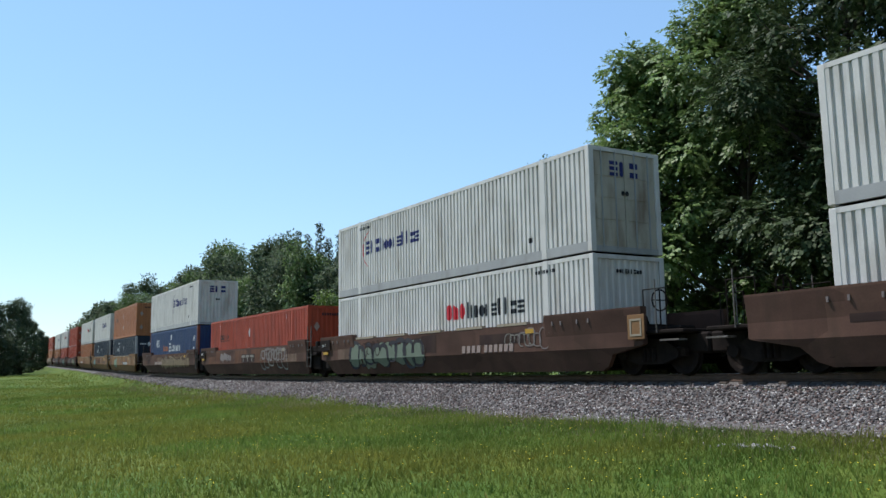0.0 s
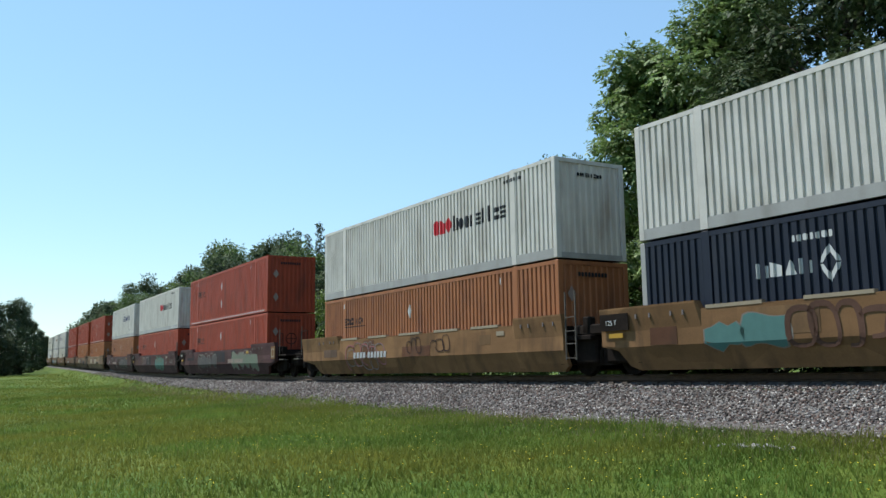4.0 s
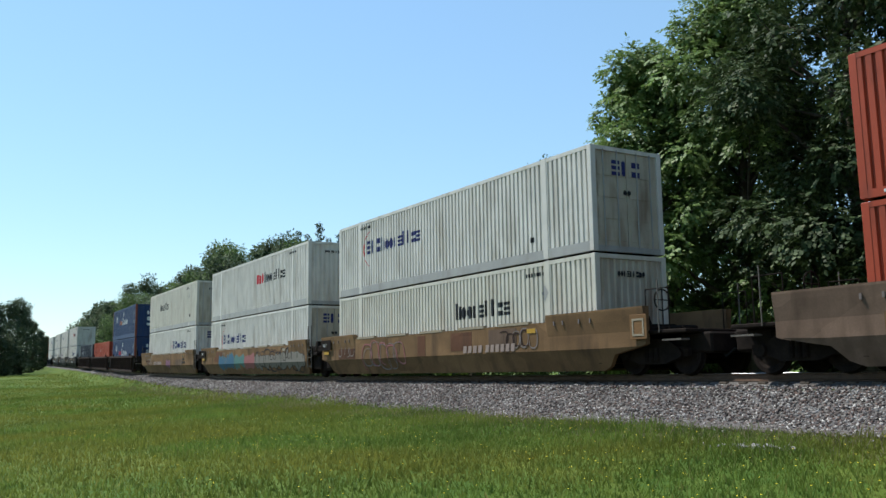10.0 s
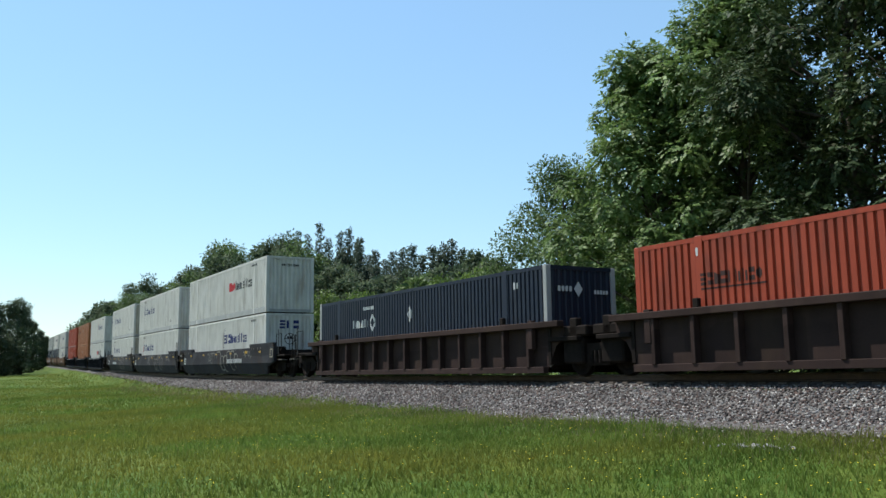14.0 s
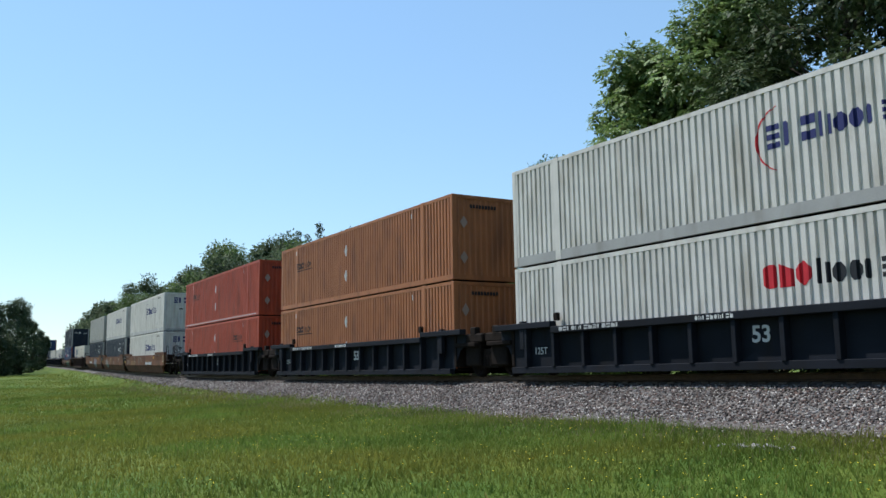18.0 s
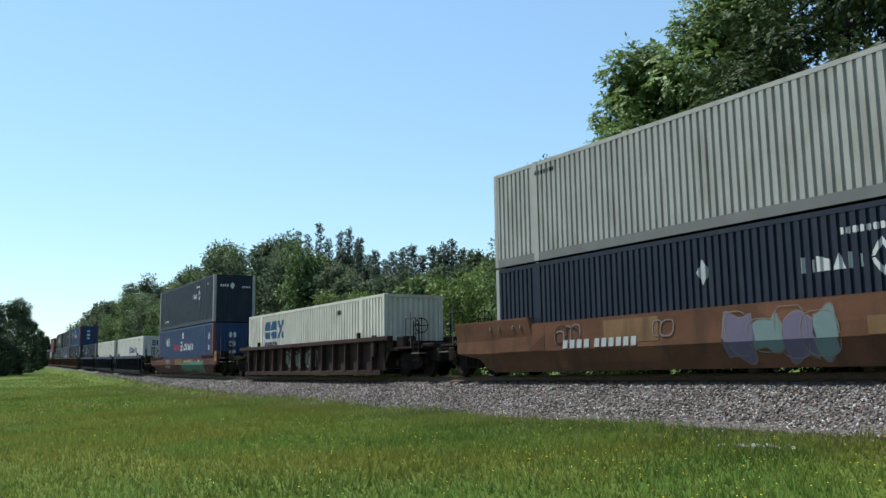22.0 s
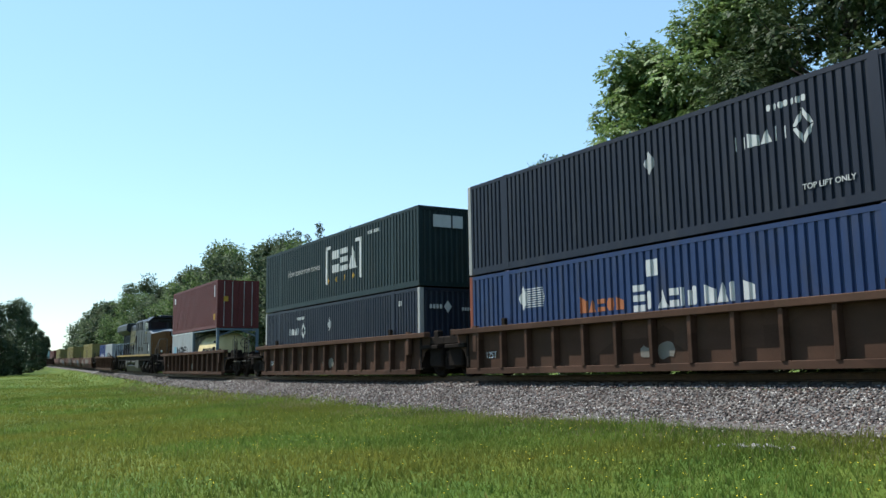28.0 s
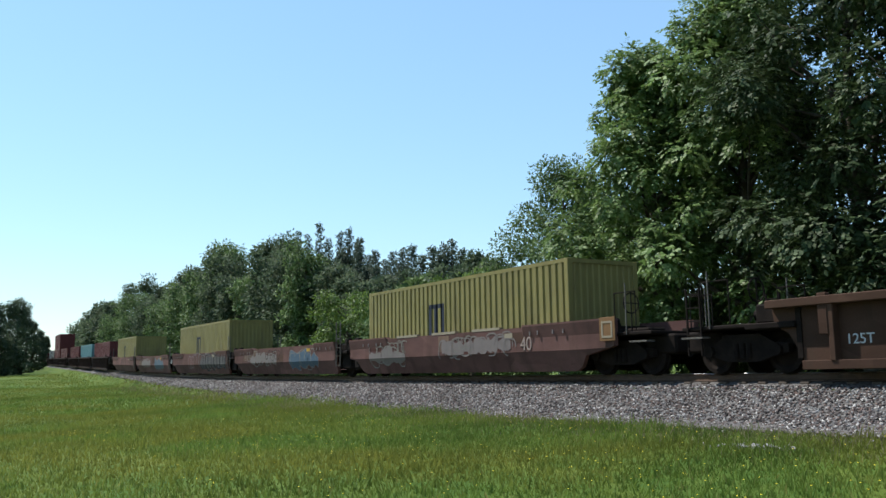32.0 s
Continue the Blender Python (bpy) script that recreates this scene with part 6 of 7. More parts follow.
def ground_z(d, s):
    a = abs(d)
    if a < 1.45:
        return CROWN + 0.13 * min(1.0, max(0.0, (1.36 - a) / 0.32))
    if a < -TOE:
        return CROWN - (1.04 + CROWN) * (a - 1.45) / (-TOE - 1.45)
    k = min(1.0, (a + TOE) / 13.0)
    return -1.04 - 0.42 * k - (0.05 * math.sin(0.21 * s + 0.35 * d) + 0.04 * math.sin(0.53 * d - 0.3 * s)) * min(1.0, (a + TOE) / 6)


EDGE_S, EDGE_D = (-125.0, -84.0, -59.0, -41.0, -32.0, -25.0, -16.0, -10.0), (-1.75, -1.88, -2.45, -2.72, -2.85, -3.2, -3.4, -3.45)


def edge(s):
    """Where the grass meets the stones on the camera's side: it creeps up the bank further off."""
    return float(np.interp(s, EDGE_S, EDGE_D)) + 0.06 * math.sin(1.7 * s) + 0.05 * math.sin(4.1 * s)


def from_arrays(name, verts, faces, material, smooth=False):
    mesh = bpy.data.meshes.new(name)
    mesh.from_pydata(verts, [], faces)
    if smooth:
        mesh.polygons.foreach_set("use_smooth", [True] * len(mesh.polygons))
    mesh.materials.append(material)
    return mesh


def strip(name, ss, ds, zoff, material, label, kind="structure"):
    vs = [track(s, d, ground_z(d, s) + zoff) for s in ss for d in ds]
    n = len(ds)
    fs = [(i * n + j, (i + 1) * n + j, (i + 1) * n + j + 1, i * n + j + 1) for i in range(len(ss) - 1) for j in range(n - 1)]
    ob = new(name, from_arrays(name, vs, fs, material, True))
    return tagged(ob, label, "", "", kind)


far_s = [-2600, -1800, -1200, -800, -560, -420, -340] + list(range(-300, -100, 20)) + list(range(-100, 30, 2)) + list(range(30, 120, 10)) + [160, 240, 400, 700, 1200]
near_d = [-1800, -900, -450, -220, -120, -70, -45, -32, -26] + [-24 + 0.8 * k for k in range(25)] + [-4.2, -3.6, TOE, -2.6, -1.45, 1.45, 2.6, -TOE, 4.2, 6, 9, 13, 20, 32, 50, 80, 130, 220, 400, 620]
ground = strip("ground", far_s, near_d, 0.0, GRASS, "mown green meadow grass with weeds beside the track")
bal_s = [-420, -340] + list(range(-300, -60, 12)) + [-60 + k for k in range(111)] + list(range(54, 150, 12))
bal_k = (1.0, 0.75, 0.5, 0.25, 0.08, 0.0)
bal_v = []
for s in bal_s:
    row = [-1.36 + (edge(s) + 1.36) * k for k in bal_k] + [-1.04, 0.0, 1.04, 1.36, 1.5, 1.9, 2.4, 2.9, -TOE, -TOE + 0.25]
    bal_v += [track(s, d, ground_z(d, s) + 0.012) for d in row]
bal_n = len(bal_k) + 10
bal_f = [(i * bal_n + j, (i + 1) * bal_n + j, (i + 1) * bal_n + j + 1, i * bal_n + j + 1) for i in range(len(bal_s) - 1) for j in range(bal_n - 1)]
ballast = tagged(new("ballast_bed", from_arrays("ballast_bed", bal_v, bal_f, GRAVEL, True)), "grey crushed stone ballast under the track", "", "", "structure")


def rng_track(n, s0, s1, d0, d1, seed, power=1.0):
    r = np.random.RandomState(seed)
    s = s1 - (s1 - s0) * r.rand(n) ** power
    return s, d0 + (d1 - d0) * r.rand(n), r


def np_track(s, d, z):
    c = np.clip(s, S_FAR, S_END)
    a = KAP * c
    x, y = np.sin(a) / KAP + (s - c) * np.cos(a), (1 - np.cos(a)) / KAP + (s - c) * np.sin(a)
    o = d + 1.296
    sm = np.minimum(s, 0)
    rz = np.where(sm > S_FAR, KZ * sm * sm, KZ * S_FAR ** 2 + 2 * KZ * S_FAR * (np.maximum(sm, -320) - S_FAR))
    return np.stack([x - np.sin(a) * o, 15.712 + y + np.cos(a) * o, z + rz], -1)


def np_ground(d, s):
    a = np.abs(d)
    k = np.minimum(1.0, (a + TOE) / 13.0)
    g = -1.04 - 0.42 * k - (0.05 * np.sin(0.21 * s + 0.35 * d) + 0.04 * np.sin(0.53 * d - 0.3 * s)) * np.minimum(1.0, (a + TOE) / 6)
    return np.where(a < 1.45, CROWN + 0.13 * np.clip((1.36 - a) / 0.32, 0, 1), np.where(a < -TOE, CROWN - (1.04 + CROWN) * (a - 1.45) / (-TOE - 1.45), g))


def soup(name, verts, faces, material, label, category="", group=""):
    """Many loose small pieces in one mesh: verts (n, k, 3), faces as index tuples within one piece."""
    n, k, _ = verts.shape
    mesh = bpy.data.meshes.new(name)
    f = np.array(faces)
    idx = (np.arange(n)[:, None, None] * k + f[None]).reshape(-1, f.shape[1])
    mesh.vertices.add(n * k)
    mesh.vertices.foreach_set("co", verts.astype(np.float32).ravel())
    mesh.loops.add(idx.size)
    mesh.loops.foreach_set("vertex_index", idx.astype(np.int32).ravel())
    mesh.polygons.add(len(idx))
    mesh.polygons.foreach_set("loop_start", np.arange(0, idx.size, f.shape[1], dtype=np.int32))
    mesh.polygons.foreach_set("loop_total", np.full(len(idx), f.shape[1], dtype=np.int32))
    mesh.update(calc_edges=True)
    mesh.materials.append(material)
    return mesh


def stones(n, s0, s1, d0, d1, size, seed, power):
    s, d, r = rng_track(n, s0, s1, d0, d1, seed, power)
    keep = d > np.interp(s, EDGE_S, EDGE_D) - 0.15 * r.rand(n) - 0.9 * r.rand(n) ** 12
    s, d = s[keep], d[keep]
    n = len(s)
    c = np_track(s, d, np_ground(d, s) + 0.012)
    base = np.array([(1, 0, 0), (-1, 0, 0), (0, 1, 0), (0, -1, 0), (0, 0, 1), (0, 0, -0.6)], float)
    q = r.normal(size=(n, 3, 3))
    q, _ = np.linalg.qr(q)
    v = base[None] * (size * (0.5 + r.rand(n, 6)))[:, :, None]
    v = np.einsum("nij,nkj->nki", q, v)
    return c[:, None] + v


PATCH = (-9.0, -5.5)      # a bare spot of pale stones in the grass
OCTA = [(0, 2, 4), (2, 1, 4), (1, 3, 4), (3, 0, 4), (2, 0, 5), (1, 2, 5), (3, 1, 5), (0, 3, 5)]
sv = np.concatenate([stones(52000, -48, 4, TOE - 0.35, -1.2, 0.035, 5, 1.5), stones(8000, -110, -40, TOE - 0.1, -1.2, 0.045, 6, 1.0), stones(3000, -20, 4, TOE - 1.2, TOE - 0.2, 0.03, 7, 1.0)])
r = np.random.RandomState(8)
ps, pd = PATCH[0] + 0.30 * r.normal(size=70), PATCH[1] + 0.14 * r.normal(size=70)
pv = np_track(ps, pd, np_ground(pd, ps) + 0.015)[:, None] + np.array([(1, 0, 0), (-1, 0, 0), (0, 1, 0), (0, -1, 0), (0, 0, 1), (0, 0, -0.6)])[None] * (0.035 * (0.4 + r.rand(70, 6)))[:, :, None]
pg = new("pale_stones", soup("pale_stones", pv, OCTA, flat("pale_limestone", (0.22, 0.21, 0.19)), ""))
tagged(pg, "pale stones on a bare spot in the grass", "stone", "", "stuff")
gs = new("ballast_stones", soup("ballast_stones", sv, OCTA, STONE, ""))
tagged(gs, "loose grey crushed stones on the ballast shoulder", "gravel", "", "stuff")


# grass blades, thick near the camera and along the foot of the ballast
def blades(n, s0, s1, d0, d1, h, w, seed, power=1.0, clump=0.0):
    s, d, r = rng_track(n, s0, s1, d0, d1, seed, power)
    soft = np.random.RandomState(seed + 70)        # the sown strips thin out into each other
    d = d - 1.3 * np.abs(soft.normal(size=n)) * np.clip(1 - (d - d0) / 2.5, 0, 1)
    s = s + 1.3 * np.abs(soft.normal(size=n)) * np.clip(1 - (s1 - s) / 2.5, 0, 1)
    keep = d < np.interp(s, EDGE_S, EDGE_D) + 0.25 * r.rand(n) ** 2
    s, d = s[keep], d[keep]
    if clump:
        keep = (np.sin(0.9 * s + 1.3 * d) + np.sin(1.7 * d - 0.6 * s) + np.sin(2.9 * s + 0.7)) > clump
        s, d = s[keep], d[keep]
    n = len(s)
    c = np_track(s, d, np_ground(d, s))
    a = r.rand(n) * 6.283
    hh = h * (0.45 + 0.9 * r.rand(n) ** 1.5)
    ax = np.stack([np.cos(a), np.sin(a), 0 * a], -1) * (w * (0.6 + 0.8 * r.rand(n)))[:, None]
    lean = np.stack([r.normal(size=n) * 0.35, r.normal(size=n) * 0.35, np.ones(n)], -1) * hh[:, None]
    return np.stack([c - ax, c + ax, c + lean], 1)


gv = np.concatenate([
    blades(200000, -38, 3, -15.5, -2.4, 0.085, 0.008, 11, 1.7),
    blades(80000, -80, -8, -19, -1.9, 0.10, 0.014, 12, 1.3),
    blades(36000, -150, -40, -24, -1.6, 0.12, 0.03, 13, 1.3),
    blades(16000, -40, 3, TOE - 0.9, -2.2, 0.22, 0.010, 14, clump=0.2),
    blades(50000, -30, 12, -27, -15.4, 0.085, 0.011, 16),
    blades(30000, 3, 14, -15.5, -2.4, 0.085, 0.010, 17),
    blades(22000, -30, 3, -12, -4, 0.17, 0.009, 15, clump=1.1)])
DRY = island_material("dry_grass_blade", [(0.0, (0.11, 0.10, 0.05)), (0.6, (0.19, 0.165, 0.09)), (1.0, (0.27, 0.24, 0.15))], 0.85, 0.35, 0.08)
dv = np.concatenate([blades(9000, -34, 4, TOE - 0.55, TOE + 0.35, 0.12, 0.008, 18), blades(5000, -70, -30, TOE - 0.2, -2.2, 0.12, 0.014, 19)])
dg = new("dry_grass", soup("dry_grass", dv, [(0, 1, 2)], DRY, ""))
tagged(dg, "dry straw-coloured grass along the foot of the ballast", "grass", "", "stuff")
gb = new("grass_blades", soup("grass_blades", gv, [(0, 1, 2)], BLADE, ""))
tagged(gb, "short green grass blades with taller weedy clumps", "grass", "", "stuff")


def flowers(n, s0, s1, d0, d1, seed, clump):
    s, d, r = rng_track(n, s0, s1, d0, d1, seed)
    keep = (np.sin(0.55 * s + 0.8 * d) + np.sin(1.1 * d - 0.4 * s + 1.0)) > clump
    s, d = s[keep], d[keep]
    c = np_track(s, d, np_ground(d, s) + 0.09 + 0.06 * r.rand(len(s)))
    a = np.arange(6) * 1.0472
    off = np.stack([np.cos(a), np.sin(a), 0.25 * np.cos(2 * a)], -1) * 0.013
    return c[:, None] + off[None]


fv = np.concatenate([flowers(1100, -26, 2, -13.5, -4.2, 21, 0.6), flowers(500, -26, 2, -13.5, -4.2, 23, -2.0), flowers(250, -40, -15, -13, -6, 22, 0.9)])
fl = new("meadow_flowers", soup("meadow_flowers", fv, [(0, 1, 2, 3, 4, 5)], FLOWER, ""))
tagged(fl, "small yellow meadow flowers scattered in the grass", "flower", "", "stuff")

# rails and sleepers
railway = tagged(new("railway_track"), "steel rails on timber sleepers in grey ballast", "track", "", "structure")


def rail_strip(name, prof, d0, material, ss):
    vs = [track(s, d0 + y, z) for s in ss for y, z in prof]
    n = len(prof)
    fs = [(i * n + j, (i + 1) * n + j, (i + 1) * n + (j + 1) % n, i * n + (j + 1) % n) for i in range(len(ss) - 1) for j in range(n)]
    link_mesh(name, from_arrays(name, vs, fs, material), None, railway)


rail_s = [-420, -300, -220] + list(range(-160, 100, 6)) + [160]
for d0 in (-0.755, 0.755):
    rail_strip("rail", [(-0.07, -0.175), (0.07, -0.175), (0.07, -0.16), (0.012, -0.14), (0.012, -0.045), (0.036, -0.035), (0.036, -0.006), (-0.036, -0.006), (-0.036, -0.035), (-0.012, -0.045), (-0.012, -0.14), (-0.07, -0.16)], d0, RAIL, rail_s)
    rail_strip("rail_head", [(-0.034, -0.006), (0.034, -0.006), (0.03, 0.0), (-0.03, 0.0)], d0, SHINE, rail_s)
TIE_MESH = shared("tie", lambda bm: box(bm, -0.11, 0.11, -1.15, 1.15, -0.36, -0.18, bevel=0.015))
for k in range(150):
    s = -72 + k * 0.52
    link_mesh("tie", TIE_MESH, TIE, railway, on_track(s))

# ---- trees
BARK = surface("grey_brown_bark", (0.035, 0.028, 0.022), (0.11, 0.09, 0.07), 5, 0.95, 0, 0.8, 30, (1, 1, 0.25))
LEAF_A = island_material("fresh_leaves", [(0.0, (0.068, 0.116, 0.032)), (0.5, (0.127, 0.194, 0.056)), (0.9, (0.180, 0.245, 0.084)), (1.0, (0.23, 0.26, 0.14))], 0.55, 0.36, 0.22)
# Wood's shade is put into this leaf colour; its palest stop paints sky glints.
LEAF_E = island_material("shade_darkened_leaves", [(0.0, (0.021, 0.037, 0.015)), (0.5, (0.041, 0.064, 0.024)), (0.9, (0.066, 0.094, 0.038)), (1.0, (0.13, 0.14, 0.09))], 0.6, 0.22, 0.12)
LEAF_B = island_material("dark_leaves", [(0.0, (0.056, 0.095, 0.033)), (0.5, (0.098, 0.15, 0.05)), (0.9, (0.145, 0.20, 0.072)), (1.0, (0.17, 0.19, 0.115))], 0.6, 0.28, 0.15)
LEAF_C = island_material("bright_leaves", [(0.0, (0.06, 0.10, 0.018)), (0.6, (0.095, 0.15, 0.028)), (1.0, (0.13, 0.19, 0.04))], 0.55, 0.40, 0.3)
# Distance haze is mixed into this grey-green leaf colour.
LEAF_D = island_material("hazy_leaves", [(0.0, (0.040, 0.062, 0.034)), (0.6, (0.068, 0.096, 0.050)), (1.0, (0.12, 0.145, 0.085))], 0.7, 0.38, 0.15)


LEAF_G = island_material("grey_poplar_leaves", [(0.0, (0.036, 0.054, 0.036)), (0.6, (0.066, 0.090, 0.058)), (1.0, (0.13, 0.155, 0.11))], 0.6, 0.3, 0.2)


def limb(bm, a, b, r0, r1, n=7, bend=0.0, rnd=random):
    a, b = Vector(a), Vector(b)
    steps = 5
    side = Vector((rnd.uniform(-1, 1), rnd.uniform(-1, 1), 0)) * bend * (b - a).length
    prev = None
    for i in range(steps + 1):
        t = i / steps
        c = a.lerp(b, t) + side * math.sin(math.pi * t)
        q = (b - a).to_track_quat("Z", "Y").to_matrix()
        r = r0 + (r1 - r0) * t
        ring = [bm.verts.new(c + q @ Vector((r * math.cos(2 * math.pi * k / n), r * math.sin(2 * math.pi * k / n), 0))) for k in range(n)]
        if prev:
            for k in range(n):
                f = bm.faces.new((prev[k], prev[(k + 1) % n], ring[(k + 1) % n], ring[k]))
                f.smooth = True
        prev = ring


def tree_meshes(key, height, spread, bare, leaves, size, seed, clumps=60, cr=0.22, shape="round", droop=0.3, tight=0.0, sprays=False):
    """Trunk with limbs, and a crown of leaves gathered in clumps at the limbs' ends."""
    rnd, r = random.Random(seed), np.random.RandomState(seed)
    bm = bmesh.new()
    topz = height * 0.86
    limb(bm, (0, 0, -0.3), (rnd.uniform(-.4, .4), rnd.uniform(-.4, .4), topz), height * 0.020 + 0.05, 0.04, 9, 0.03, rnd)
    cs = []
    if shape == "plume":
        # several upright leaders, each a tapering chain of small tufts
        for lead in range(3):
            oa, od = lead * 2.1 + seed, spread * (0.0 if lead == 0 else rnd.uniform(0.9, 1.4))
            ox, oy, hh = od * math.cos(oa), od * math.sin(oa), height * (1.0 if lead == 0 else rnd.uniform(0.74, 0.93))
            limb(bm, (0, 0, height * 0.3), (ox, oy, hh * 0.97), 0.09, 0.02, 5, 0.02, rnd)
            m = clumps // 3
            for k in range(m):
                u = (k + 0.5) / m
                z = height * 0.42 + (hh - height * 0.42) * u
                w = 0.80 * (1 - u) ** 0.7 + 0.14
                ang = k * 2.39996
                cs.append((Vector((ox + 0.75 * w * math.cos(ang), oy + 0.75 * w * math.sin(ang), z)), (0.5 * w + 0.20) * rnd.uniform(0.75, 1.2)))
        for k in range(clumps // 5):
            ang, rad = k * 2.39996, spread * 1.5 * rnd.random() ** 0.5
            cs.append((Vector((rad * math.cos(ang), rad * math.sin(ang), height * rnd.uniform(0.08, 0.5))), 0.8 * rnd.uniform(0.6, 1.2)))
    for k in range(0 if shape == "plume" else clumps):
        t = (k + 0.5) / clumps
        z = bare + (height - bare) * (t ** 0.85)
        u = (z - bare) / (height - bare)
        if shape == "round":
            w = math.sin(math.pi * min(1, 0.16 + 0.84 * u) ** 0.85) * 0.9 + 0.16
        else:
            w = 0.75 + 0.25 * math.sin(3 * u)
        ang = k * 2.39996 + rnd.uniform(-0.5, 0.5)
        rad = spread * w * (0.35 + 0.65 * rnd.random() ** 0.6)
        c = Vector((rad * math.cos(ang), rad * math.sin(ang), z + rnd.uniform(-0.05, 0.05) * height))
        cs.append((c, max(spread * cr, tight * height) * rnd.uniform(0.55, 1.45)))
        if k % 2 == 0:
            limb(bm, (0, 0, max(bare * 0.6, z - rad * 0.7)), c, 0.03 + 0.010 * height * (1 - u), 0.015, 5, 0.08, rnd)
    wood = bpy.data.meshes.new("trunk")
    bm.to_mesh(wood)
    bm.free()
    wood.materials.append(BARK)
    cen, rad = np.array([tuple(c) for c, _ in cs]), np.array([q for _, q in cs])
    per = 7 if sprays else 1
    n = leaves // per
    share = rad ** (1.2 if shape == "plume" else 2)
    pick = r.choice(len(cs), n, p=share / np.sum(share))
    dirn = r.normal(size=(n, 3))
    dirn /= np.linalg.norm(dirn, axis=1)[:, None]
    rr = rad[pick] * (0.35 + 0.7 * r.rand(n) ** 0.6 + 0.3 * r.rand(n) ** 7)
    p = cen[pick] + dirn * rr[:, None] * np.array([1.12, 1.12, 0.80])
    p[:, 2] = np.maximum(p[:, 2], 0.25)
    ax = dirn * (0.9 if sprays else 0.7) + r.normal(size=(n, 3)) * (0.35 if sprays else 0.6) + np.array([0, 0, -droop])
    ax /= np.linalg.norm(ax, axis=1)[:, None]
    face = dirn * 0.6 + np.array([0, 0, 0.9]) + r.normal(size=(n, 3)) * (0.25 if sprays else 0.45)
    sd = np.cross(ax, face)
    sd /= np.linalg.norm(sd, axis=1)[:, None] + 1e-9
    if sprays:
        # compound leaf: leaflets in pairs along a hanging stalk, and one at its tip
        stalk = (size * 1.9 * (0.7 + 0.6 * r.rand(n)))[:, None]
        ps, axs, sds = [], [], []
        for i in range(per):
            f, g = (i // 2 + 0.6) / (per // 2 + 0.6), (0 if i == per - 1 else (-1, 1)[i % 2])
            q = p + ax * stalk * f + np.array([0, 0, -0.30]) * stalk * f * f
            la = ax * (0.55 if g else 1.0) + sd * g * 0.85 + np.array([0, 0, -0.35]) + r.normal(size=(n, 3)) * 0.18
            la /= np.linalg.norm(la, axis=1)[:, None]
            ls = np.cross(la, face)
            ls /= np.linalg.norm(ls, axis=1)[:, None] + 1e-9
            ps.append(q), axs.append(la), sds.append(ls)
        p, ax, sd = np.concatenate(ps), np.concatenate(axs), np.concatenate(sds)
    n = len(p)
    # each leaf: a folded blade of two triangles on its own axis
    ln = (size * (0.6 + 0.8 * r.rand(n)))[:, None]
    up = np.cross(sd, ax)
    wd = 0.33 if sprays else 0.27
    v = np.stack([p, p + ax * ln * 0.5 + sd * ln * wd + up * ln * 0.08, p + ax * ln, p + ax * ln * 0.5 - sd * ln * wd + up * ln * 0.08], 1)
    return wood, v


def tree(name, s, d, height, spread, bare, leaves, size, seed, material, label, turn=0.0, key=None, **kw):
    key = key or (height, spread, leaves, seed, material.name)
    if key not in CACHE:
        wood, v = tree_meshes(key, height, spread, bare, leaves, size, seed, **kw)
        CACHE[key] = (wood, soup("crown", v, [(0, 1, 2, 3)], material, ""))
    wood, crown = CACHE[key]
    p = track(s, d, ground_z(d, s))
    ob = tagged(new(name), label, "tree", "trees behind the track")
    ob.matrix_basis = pose(p.x, p.y, p.z - 0.05, 0, 0, turn)
    link_mesh("trunk", wood, None, ob)
    link_mesh("crown", crown, None, ob)
    return ob

